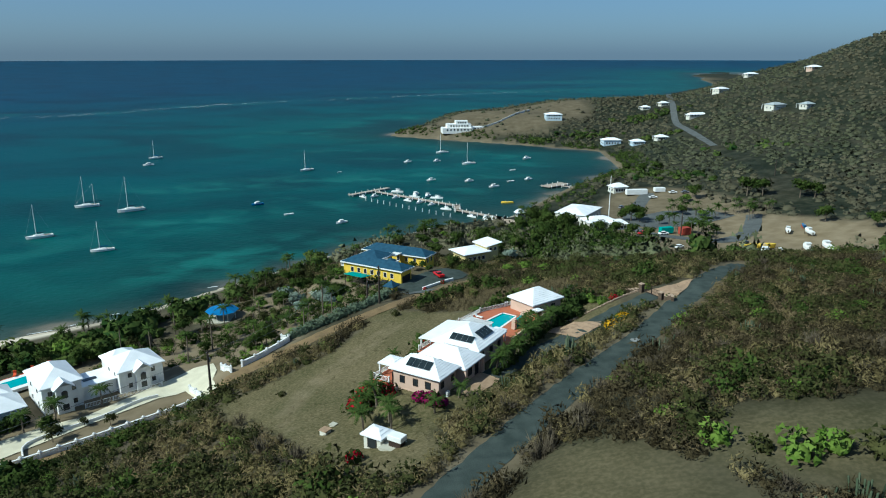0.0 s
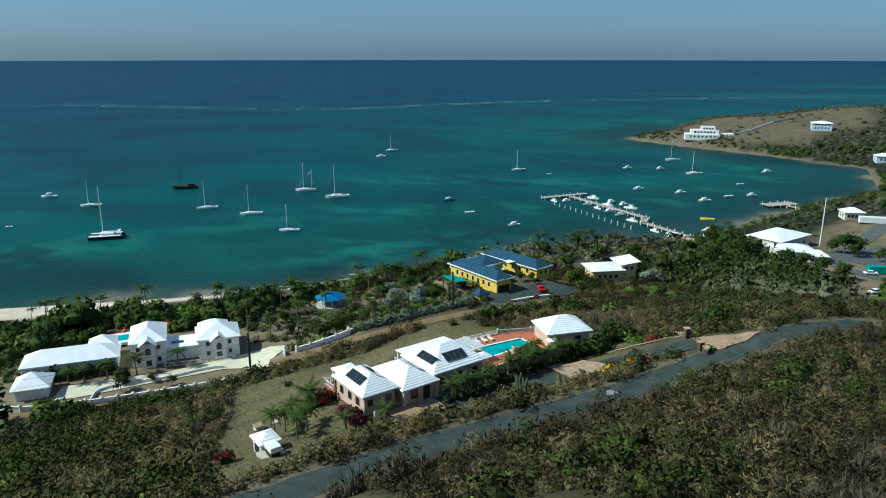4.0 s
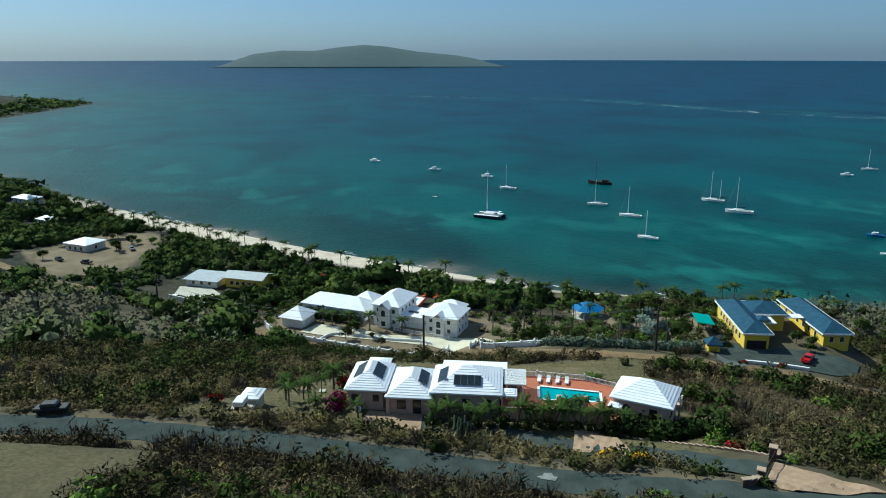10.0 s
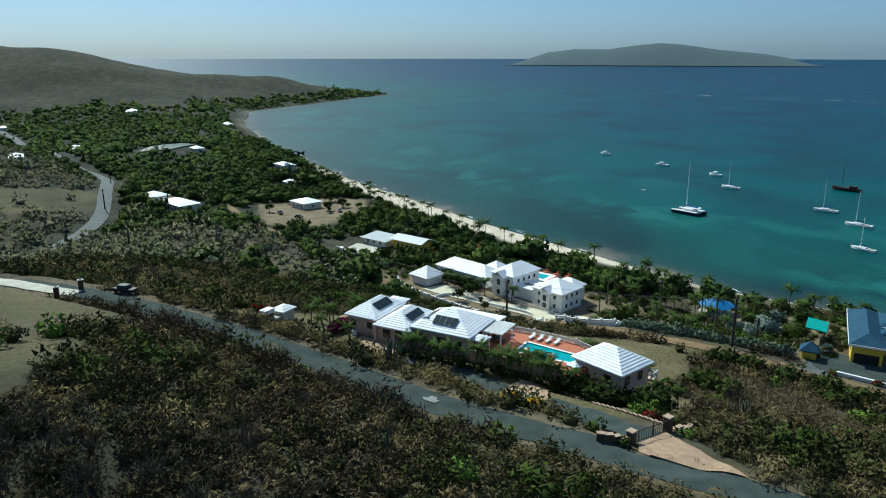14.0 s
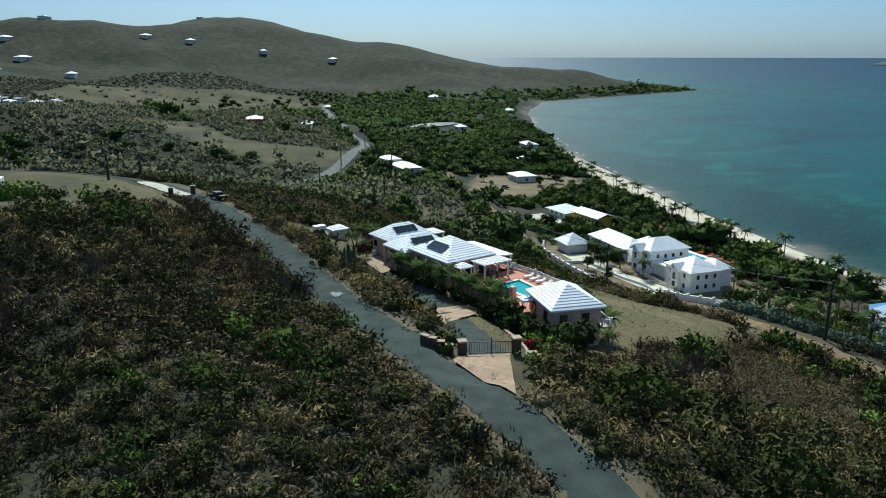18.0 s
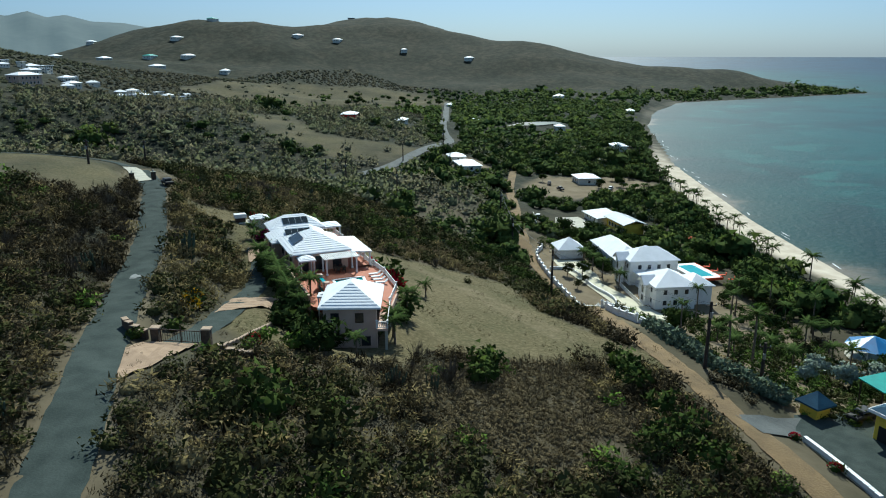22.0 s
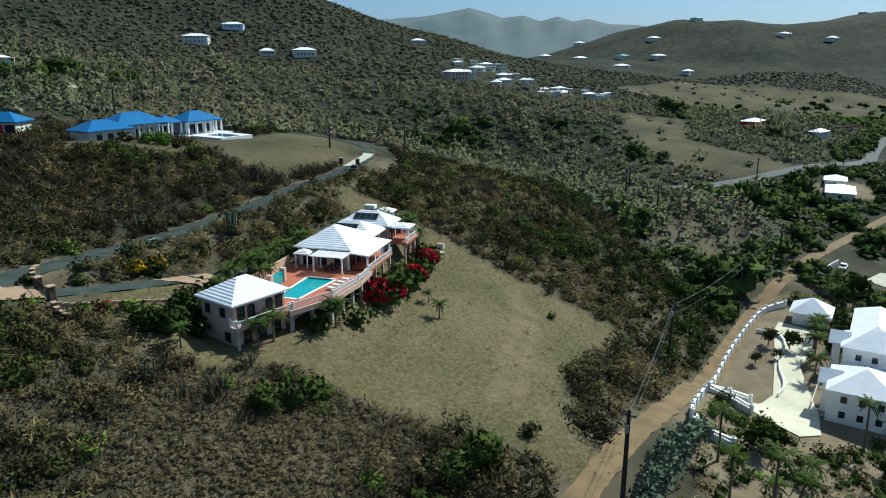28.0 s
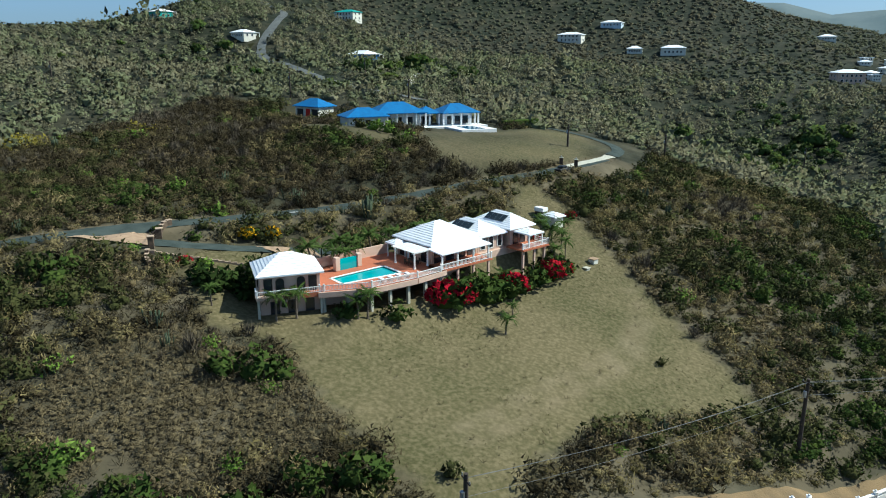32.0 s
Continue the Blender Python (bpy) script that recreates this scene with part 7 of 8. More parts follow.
ALLROADS = [along(q, 2.0) for q in (ROAD, TRACK, DRIVE)]
FARROADS = [along(q, 6.0) for q in ([(60, -20), (100, -35), (150, -68), (195, -117), (222, -150), (232, -185), (246, -222)], [(-115, -12), (-165, -18), (-215, -40), (-262, -58), (-320, -100), (-420, -190), (-520, -270), (-620, -350)],
                                    [(150, 330), (168, 424), (177, 529), (171, 604), (184, 712), (205, 812)], [(128, 338), (118, 312), (106, 297), (94, 291), (82, 296), (71, 302), (66, 316), (70, 342), (80, 372), (92, 400)],
                                    [(-14.5, 51), (-19, 40), (-21, 28), (-14, 14), (2, 6)])]
HOUSES = [o for o in scene.objects if o.type == "EMPTY" and o.parent is None and o.get("category") in ("house", "garage", "villa", "pavilion", "carport", "pool", "shed", "container", "hut", "gazebo")]


HEDGE_LINE = along([(-47.2, 162.6), (-42.4, 166.3), (-36.6, 172), (-32, 177.8), (-28.6, 183.6), (-26.6, 188.8), (-26.8, 192)], 1.2)


# bare yards, paving and the pond among the lowland trees
CLEARINGS = [[(-262, 62), (-236, 24), (-196, 20), (-176, 40), (-184, 68), (-215, 80), (-245, 84)], [(-178, 86), (-160, 72), (-136, 72), (-130, 90), (-146, 116), (-172, 114)],
             [(-372, -100), (-395, -74), (-420, -64), (-432, -84), (-400, -102)], [(-236, -24), (-222, 6), (-198, 4), (-206, -28)]]


def free(px, py, house=9.0, road=3.4):
    ok = inland(px, py) > np.where(px < -85, np.interp(px, [-400, -250], [5, 18]), 9)
    ok &= to_line(px, py, HEDGE_LINE)[0] > 3.4
    ok &= ~inside(px, py, LAWN)
    for q, m in ((ALLROADS[0], road), (ALLROADS[1], road - 0.5), (ALLROADS[2], road - 0.4)):
        ok &= to_line(px, py, q)[0] > m
    for q in FARROADS:
        ok &= to_line(px, py, q)[0] > 7.0
    for o in HOUSES:
        ok &= np.hypot(px - o.location.x, py - o.location.y) > house
    for s in (2, 8, 14, 20, 27, 33, 39):
        for w in (1, 7, 13):
            x, y = villa_xy(s, w)
            ok &= np.hypot(px - x, py - y) > 5.2
    ok &= ~inside(px, py, WHITE_YARD) & ~inside(px, py, GARDEN)
    for clearing in CLEARINGS:
        ok &= ~inside(px, py, clearing)
    ok &= ~inside(px, py, [(50, 155), (47, 147), (40, 140.5), (30, 136.5), (14, 122), (8, 132), (17, 140), (30, 149.5), (36, 150)])
    ok &= ~inside(px, py, [(20, 14), (12, 38), (30, 52), (48, 61), (60, 54), (46, 28), (32, 10)])
    ok &= ~inside(px, py, [(72, 14), (92, 10), (95, 28), (76, 34)])
    ok &= ~inside(px, py, [(4.5, 113), (-1.5, 103), (-8, 98), (-6, 108), (0, 118)])
    ok &= ~inside(px, py, [(-28, 193), (-17, 189), (-4, 201), (-3, 214), (-8, 223), (-14, 236), (-44, 240), (-52, 220), (-44, 200)])
    ok &= ~inside(px, py, [(8, 300), (26, 292), (60, 270), (98, 262), (100, 246), (150, 240), (168, 300), (128, 345), (112, 400), (70, 412), (50, 380), (10, 345)])
    return ok


def jitter(x0, x1, y0, y1, step):
    a, b = np.meshgrid(np.arange(x0, x1, step), np.arange(y0, y1, step))
    return (a + RNG.uniform(-0.5, 0.5, a.shape) * step).ravel(), (b + RNG.uniform(-0.5, 0.5, b.shape) * step).ravel()


N_DRY, N_LEAF = [brush_proto(s, 140) for s in range(6)], [bush_proto(20 + s, 120, 0.25, slim=0.8) for s in range(5)]
M_BUSH = [bush_proto(40 + s, 48, 0.29) for s in range(5)]
CANOPY = [canopy_proto(50 + s) for s in range(6)]
UNDER = [brush_proto(120 + s, 22, False) for s in range(4)]
FARLUMP = [lump(np.random.default_rng(70 + s), 1, 0.8) for s in range(5)]
F_BUSH = [join((p[0] * 0.8, p[1]), cards(np.random.default_rng(75 + k), np.random.default_rng(76 + k).normal(0, 0.55, (9, 3)) * [1, 1, 0.4] + [0, 0, 0.7], 0.5)) for k, p in enumerate(FARLUMP)]
TWIGS, CACTI = [twig_proto(80 + s, 70) for s in range(4)], [cactus_proto(90 + s) for s in range(3)]
TUFT = [twig_proto(100 + s, 12) for s in range(4)]
SHEAF = [bush_proto(110 + s, 34, 0.5, 1, 0.7, 0.35) for s in range(4)]

# scrub round the villa
STRAW_BANK = [(18, 159), (2, 159), (-8, 163), (-9, 170), (-4, 177), (1, 182), (9, 186), (20, 182), (25, 172)]
px, py = jitter(-80, 125, 18, 250, 2.1)
keep = free(px, py, 8.0) & (field_noise(px, py, 6.0, 5.0) * 0.6 + RNG.uniform(0, 0.6, len(px)) > np.where(px > -12 + (py - 52) * 0.635, 0.06, 0.16)) & ~inside(px, py, FIELDS[0]) & ~inside(px, py, FIELDS[3])
px, py = px[keep], py[keep]
f1, f2, u = field_noise(px, py, 9.0, 0.4), field_noise(px, py, 21.0, 2.0), RNG.uniform(0, 1, len(px))
straw_zone = inside(px, py, STRAW_BANK)
score = f1 * 0.5 + f2 * 0.3 + u * 0.45 + 0.10 * ((px > 12) & (py < 150) & (px > 0.6 * (py - 70)))
kind_of = np.select([straw_zone & (u < 0.97), score < 0.35, score < 0.57, score < 0.90], [4, 2, 1, 0], 3)
# banks seen against the sun take the shade-darkened scrub copy
shade_bank = (px > -12 + (py - 52) * 0.635) | (py > 150)
kind_of = np.where(shade_bank & (kind_of == 0) & (u < 0.66), 5, kind_of)
kind_of = np.where(shade_bank & ((kind_of == 1) | (kind_of == 2)) & (f2 > 0.58), 5, kind_of)
size = RNG.lognormal(0.12, 0.28, len(px)) * (0.85 + 0.5 * f2)
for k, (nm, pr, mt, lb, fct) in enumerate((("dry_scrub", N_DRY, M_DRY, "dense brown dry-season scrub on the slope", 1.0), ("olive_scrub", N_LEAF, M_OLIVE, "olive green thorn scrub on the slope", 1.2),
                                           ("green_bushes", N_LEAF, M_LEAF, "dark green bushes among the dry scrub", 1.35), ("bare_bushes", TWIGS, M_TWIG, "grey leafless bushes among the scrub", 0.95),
                                           ("straw_tufts", TUFT, M_STRAW, "pale dead grass tufts on the bank", 0.75), ("dark_thicket", N_DRY, M_THICKET, "leafless brown thicket on the bank, darkened for shade", 1.2))):
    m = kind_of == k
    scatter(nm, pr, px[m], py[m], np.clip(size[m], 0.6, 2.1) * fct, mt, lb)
m = RNG.uniform(0, 1, len(px)) * (0.4 + 1.2 * field_noise(px, py, 11.0, 7.0)) < 0.010
scatter("cactus_clumps", CACTI, px[m] + 0.8, py[m] + 0.5, size[m] * 0.72, M_CACTUS, "grey-green columnar cacti among the scrub")
m = RNG.uniform(0, 1, len(px)) < 0.012
scatter("yellow_green_bushes", N_LEAF, px[m], py[m], size[m] * 1.1, M_BRIGHTLEAF, "bright yellow-green bushes dotted through the scrub")
sx_, sy_ = jitter(-12, 27, 157, 188, 0.85)
m = inside(sx_, sy_, STRAW_BANK) & free(sx_, sy_, 8.0) & (field_noise(sx_, sy_, 3.0, 2.2) > 0.12)
scatter("straw_bank", SHEAF, sx_[m], sy_[m], RNG.uniform(0.4, 0.85, m.sum()), M_STRAW, "pale dead grass thick on the bank", up=0.35)
sx_, sy_ = jitter(-60, 120, 30, 240, 1.9)
m = free(sx_, sy_, 8.0) & ~inside(sx_, sy_, STRAW_BANK) & ~inside(sx_, sy_, FIELDS[0]) & ~inside(sx_, sy_, FIELDS[3]) & (field_noise(sx_, sy_, 7.5, 8.2) * 0.7 + field_noise(sx_, sy_, 2.7, 1.0) * 0.4 + RNG.uniform(0, 0.12, len(sx_)) > np.where(sx_ > -12 + (sy_ - 52) * 0.635, 0.60, 0.68))
scatter("straw_patches", SHEAF, sx_[m], sy_[m], RNG.uniform(0.6, 1.3, m.sum()), M_DEADGRASS, "dead grass standing in patches between the thickets")
# tufts on the lawn edge, verges and fields
tx, ty = jitter(-60, 70, 20, 200, 1.5)
vd = to_line(tx, ty, ALLROADS[0])[0]
edge = to_line(tx, ty, along([*LAWN, LAWN[0]], 1.5))[0]
m = ((vd > 2.7) & (vd < 4.6)) | ((edge < 2.2) & (to_line(tx, ty, ALLROADS[2])[0] > 3)) | (inside(tx, ty, LAWN) & (RNG.uniform(0, 1, len(tx)) < 0.16))
for s in (2, 8, 14, 20, 27, 33, 39, 46):
    for w in (1, 7, 13):
        m &= np.hypot(tx - villa_xy(s, w)[0], ty - villa_xy(s, w)[1]) > 4.6
scatter("grass_tufts", TUFT, tx[m], ty[m], RNG.uniform(0.16, 0.5, m.sum()), M_STRAW, "dry grass tufts along verges and lawn edges")
# low undergrowth closing the gaps of the thicket, in its shade-darkened brown
ux, uy = jitter(-14, 122, 40, 215, 1.15)
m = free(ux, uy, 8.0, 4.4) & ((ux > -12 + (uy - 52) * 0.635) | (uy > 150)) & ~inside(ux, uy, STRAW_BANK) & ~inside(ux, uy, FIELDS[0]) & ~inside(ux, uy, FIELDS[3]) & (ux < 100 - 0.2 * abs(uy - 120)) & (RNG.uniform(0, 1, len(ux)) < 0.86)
scatter("undergrowth", UNDER, ux[m], uy[m], RNG.uniform(0.55, 1.05, m.sum()), M_THICKET, "tangled undergrowth between the thickets, darkened for shade")
# weeds and tussocks over the lawn
wx, wy = jitter(-58, 32, 72, 182, 0.85)
m = inside(wx, wy, LAWN) & (field_noise(wx, wy, 6.0, 3.3) * 0.6 + field_noise(wx, wy, 2.1, 1.4) * 0.5 + RNG.uniform(-0.1, 0.1, len(wx)) > 0.62) & (to_line(wx, wy, ALLROADS[2])[0] > 3)
for s in (2, 8, 14, 20, 27, 33, 39, 46):
    for w in (1, 7, 13):
        m &= np.hypot(wx - villa_xy(s, w)[0], wy - villa_xy(s, w)[1]) > 4.8
scatter("lawn_weeds", TUFT, wx[m], wy[m], RNG.uniform(0.10, 0.26, m.sum()), M_LAWNWEED, "low olive weeds dotted over the mown lawn")
# lush planting on the estate and along its garden
px, py = jitter(-130, -18, 98, 230, 2.1)
yardok = inside(px, py, WHITE_YARD) | inside(px, py, GARDEN)
yardok &= ~inside(px, py, [(-104, 104), (-60, 139), (-56, 147), (-66, 162), (-78, 160), (-76, 172), (-100, 156), (-122, 128), (-108, 108)])
yardok &= ~inside(px, py, [(-122, 128), (-100, 156), (-96, 168), (-112, 162), (-128, 142)]) & (to_line(px, py, ALLROADS[1])[0] > 4)
yardok &= (np.hypot(px + 77, py - 195) > 6) & (field_noise(px, py, 7.0, 1.0) + RNG.uniform(-0.3, 0.3, len(px)) > 0.36) & (to_line(px, py, HEDGE_LINE)[0] > 2.6)
px, py = px[yardok], py[yardok]
u = RNG.uniform(0, 1, len(px))
for lo, hi, mt, nm, lb in ((0, 0.6, M_LEAF, "garden_greenery", "lush green garden bushes"), (0.6, 0.85, M_OLIVE, "garden_olive_bushes", "olive garden bushes"), (0.85, 1.1, M_BRIGHTLEAF, "garden_bright_bushes", "bright green garden bushes")):
    m = (u >= lo) & (u < hi)
    scatter(nm, N_LEAF, px[m], py[m], RNG.uniform(0.6, 1.5, m.sum()), mt, lb)
# middle distance
px, py = jitter(-330, 330, -230, 300, 5.2)
near = (px > -80) & (px < 125) & (py > 18) & (py < 250)
keep = free(px, py, 13.0) & ~near & ~inside(px, py, FIELDS[0]) & (~inside(px, py, FIELDS[1]) | (RNG.uniform(0, 1, len(px)) < 0.05)) & (RNG.uniform(0, 1, len(px)) < 0.93)
px, py = px[keep], py[keep]
low = (rough_ground(px, py) < 9.5) & (px < -60)
f1, u = field_noise(px, py, 30.0, 1.2) * 0.5 + field_noise(px, py, 13.0, 4.0) * 0.3, RNG.uniform(0, 1, len(px)) * 0.4
size = RNG.lognormal(0.82, 0.36, len(px))
sel = np.where(low, np.where(u > 0.06, 2, 1), np.select([f1 + u < 0.34, f1 + u < 0.60], [2, 1], 0))
for k, (nm, mt, lb, fct) in enumerate((("hillside_scrub", M_HILLDRY, "brown scrub covering the hillside", 0.9), ("hillside_thorn", M_HILLOLIVE, "olive scrub covering the hillside", 1.1), ("lowland_trees", M_CANOPY, "dense green lowland trees and bushes", 1.25))):
    m = sel == k
    scatter(nm, CANOPY if k == 2 else M_BUSH, px[m], py[m], size[m] * fct, mt, lb, up=0.3 if k == 2 else 0.8)
bx, by = jitter(92, 142, 64, 100, 2.6)
m = (field_noise(bx, by, 12.0, 2.0) > 0.52) & free(bx, by, 12.0)
scatter("flowering_scrub", M_BUSH, bx[m], by[m], RNG.uniform(1.0, 1.9, m.sum()), M_YELLOWSCRUB, "yellow-flowering scrub in drifts on the hillside", up=0.5)
# belt of shore woods behind the beach
px, py = jitter(-520, -84, -60, 260, 3.6)
di = inland(px, py)
keep = (di > np.interp(px, [-400, -250], [6, 21])) & (di < 62) & (px < -100) & free(px, py, 12.0, 4.0) & (RNG.uniform(0, 1, len(px)) < 0.85)
px, py = px[keep], py[keep]
u = RNG.uniform(0, 1, len(px)) * 0.6 + field_noise(px, py, 14.0, 3.0) * 0.4
for lo, hi, mt, nm in ((0, 0.70, M_CANOPY, "shore_woods"), (0.70, 0.86, M_LEAF, "dark_shore_woods"), (0.86, 1.1, M_BRIGHTLEAF, "light_green_shore_woods")):
    m = (u >= lo) & (u < hi)
    scatter(nm, CANOPY, px[m], py[m], RNG.uniform(1.6, 2.9, m.sum()), mt, "dense green trees crowding behind the beach", RNG.uniform(0.9, 1.5, m.sum()), up=0.4)
# green shores of the bay and the headland, and the woods round the marina
px, py = jitter(-110, 130, 345, 820, 4.2)
di = inland(px, py)
keep = (di > 4) & (di < 24) & (field_noise(px, py, 16.0, 2.5) + RNG.uniform(-0.2, 0.2, len(px)) > 0.42)
for o in HOUSES:
    keep &= np.hypot(px - o.location.x, py - o.location.y) > 13
for q in FARROADS:
    keep &= to_line(px, py, q)[0] > 6
px, py = px[keep], py[keep]
scatter("bay_shore_bushes", M_BUSH, px, py, RNG.uniform(1.2, 2.4, len(px)), M_LEAF, "green bushes fringing the bay shore", up=0.4)
px, py = jitter(-6, 90, 238, 335, 3.4)
keep = inside(px, py, [(-2, 262), (12, 246), (44, 262), (66, 266), (70, 288), (52, 300), (38, 318), (30, 334), (14, 334), (20, 312), (10, 296), (-4, 284)]) & (inland(px, py) > 8)
for o in HOUSES:
    keep &= np.hypot(px - o.location.x, py - o.location.y) > 9
for q in FARROADS:
    keep &= to_line(px, py, q)[0] > 6
keep &= RNG.uniform(0, 1, len(px)) < 0.75
px, py = px[keep], py[keep]
scatter("marina_woods", M_BUSH, px, py, RNG.uniform(1.4, 3.2, len(px)), M_LEAF, "dark green trees crowding the marina yard", RNG.uniform(1.0, 1.5, len(px)), up=0.3)
# dense clumps below the marina yard and round the houses on the point
cx_, cy_ = [], []
for x, y, a, b, n in ((54, 271, 13, 4.5, 34), (22, 300, 9, 8, 30), (30, 303, 8, 6, 20), (92, 676, 26, 9, 46), (47, 664, 14, 5, 20), (156, 748, 20, 12, 40), (188, 758, 16, 14, 40), (104, 470, 14, 24, 44), (150, 640, 26, 8, 30), (120, 440, 16, 20, 34)):
    q = RNG.normal(0, 0.55, (n, 2))
    cx_ += list(x + q[:, 0] * a)
    cy_ += list(y + q[:, 1] * b)
cx_, cy_ = np.array(cx_), np.array(cy_)
keep = inland(cx_, cy_) > 4
for o in HOUSES:
    keep &= np.hypot(cx_ - o.location.x, cy_ - o.location.y) > 8
for q in FARROADS:
    keep &= to_line(cx_, cy_, q)[0] > 5
scatter("bay_trees", CANOPY, cx_[keep], cy_[keep], RNG.uniform(1.6, 3.0, keep.sum()), M_CANOPY, "green trees in clumps round the bay", up=0.3)
# far slopes, thinner to the east behind the flight
EAST = [(140, 180), (330, 10), (700, -270), (700, 1100), (280, 470)]
for tag_, (x0, x1, y0, y1), step, grow in (("", (-700, 560, -620, 900), 6.7, 0.98), ("_beyond", (-1420, 560, -1300, 30), 13.0, 1.35)):
    px, py = jitter(x0, x1, y0, y1, step)
    near = (px > -330) & (px < 330) & (py > -230) & (py < 300)
    if tag_:
        near |= (px > -700) & (px < 560) & (py > -620)
    keep = free(px, py, 14.0) & ~near & (~inside(px, py, HEADLAND) | (RNG.uniform(0, 1, len(px)) < 0.10)) & (~inside(px, py, FIELDS[2]) | (RNG.uniform(0, 1, len(px)) < 0.08)) & (inland(px, py) > 14)
    px, py = px[keep], py[keep]
    keep = ~inside(px, py, EAST) | (RNG.uniform(0, 1, len(px)) < 0.3)
    px, py = px[keep], py[keep]
    low = (rough_ground(px, py) < 11) & (py < 300)
    f1, u = field_noise(px, py, 60.0, 0.7) * 0.7, RNG.uniform(0, 1, len(px)) * 0.3
    size = RNG.lognormal(grow, 0.22, len(px))
    sel = np.where(low, 2, np.select([f1 + u < 0.12, f1 + u < 0.46], [2, 1], 0))
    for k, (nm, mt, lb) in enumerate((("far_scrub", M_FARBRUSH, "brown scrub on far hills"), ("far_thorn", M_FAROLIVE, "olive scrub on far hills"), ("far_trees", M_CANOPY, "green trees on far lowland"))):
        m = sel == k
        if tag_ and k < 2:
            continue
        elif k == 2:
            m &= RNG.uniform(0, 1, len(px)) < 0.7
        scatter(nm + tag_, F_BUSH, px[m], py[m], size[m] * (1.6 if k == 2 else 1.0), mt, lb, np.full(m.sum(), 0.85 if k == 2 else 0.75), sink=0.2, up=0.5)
# dark scrub along the low spit across the bay
SPIT = [(-862, -166), (-914, -142), (-1010, -114), (-1092, -80), (-1203, -54), (-1300, -24)]
px, py = jitter(-1320, -850, -240, 0, 6.5)
keep = (inland(px, py) > 3) & (to_line(px, py, SPIT)[0] < 34)
px, py = px[keep], py[keep]
scatter("spit_scrub", F_BUSH, px, py, RNG.uniform(2.6, 4.2, len(px)), M_CANOPY, "dark green scrub along the low spit", np.full(len(px), 0.7), sink=0.2, up=0.5)


def mesh_of(name, vt, mat):
    me = bpy.data.meshes.new(name)
    me.from_pydata(vt[0].tolist(), [], vt[1].tolist())
    me.materials.append(mat)
    set_bow(me, bowed(np.asarray(vt[0]), 0.3))
    return me


def tree(seed, h, spread, mat, label, dense=1.0):
    """A broad tree: tapered trunk with limbs, crown of many leaf sprays in uneven clumps."""
    rng = np.random.default_rng(seed)
    ob = thing("tree", 0, 0, 0, 0, label, "tree", "garden and shore trees")
    bm = tube(bmesh.new(), 0, 0, -0.4, 0.2 * h / 5, 0.11 * h / 5, h * 0.5 + 0.4, 7)
    clumps = []
    part("trunk", bm, M_TRUNK, ob)
    for i in range(8):
        a, r, z = rng.uniform(0, 2 * np.pi), spread * rng.uniform(0.25, 0.75), h * rng.uniform(0.5, 0.86)
        clumps.append((r * np.cos(a), r * np.sin(a), z))
        if i % 2:
            continue
        d = Vector((r * np.cos(a), r * np.sin(a), z - h * 0.38))
        q = d.to_track_quat("Z", "Y").to_matrix().to_4x4()
        lb = bmesh.new()
        bmesh.ops.create_cone(lb, segments=5, radius1=0.08 * h / 5, radius2=0.03, depth=d.length, matrix=Matrix.Translation((0, 0, h * 0.38)) @ q @ Matrix.Translation((0, 0, d.length / 2)))
        part("limb", lb, M_TRUNK, ob)
    pts = [np.array(c) + rng.normal(0, 1, (int(80 * dense), 3)) * [spread * 0.23, spread * 0.23, h * 0.085] for c in clumps]
    sp = []
    for c in clumps:
        v, t = lump(rng, 1, 0.6)
        sp.append((v * spread * 0.26 + np.array(c) - [0, 0, spread * 0.12], t))
    cr = new("crown", mesh_of("crown", join(*sp, cards(rng, np.concatenate(pts), spread * 0.17)), mat))
    cr.parent = ob
    return ob


def frond_verts(rng, L, droop, a, z0, lift):
    pts = []
    for i in range(9):
        t = i / 8
        r = L * t * (1 - 0.22 * t * t * droop)
        pts.append((r * np.cos(a), r * np.sin(a), z0 + lift * L * t - droop * L * t * t * 0.75))
    pts = np.array(pts)
    side = np.array([-np.sin(a), np.cos(a), 0])
    v, t = [], []
    for i in range(1, 9):
        w = L * 0.19 * (1 - abs(i / 8 - 0.42) * 1.1)
        for s in (-1, 1):
            n = len(v)
            p, q = pts[i - 1], pts[i]
            tip = (p + q) / 2 + side * s * w + (q - p) * 0.9 - [0, 0, w * 0.45]
            v += [p, q, tip]
            t.append((n, n + 1, n + 2))
    return np.array(v), np.array(t)


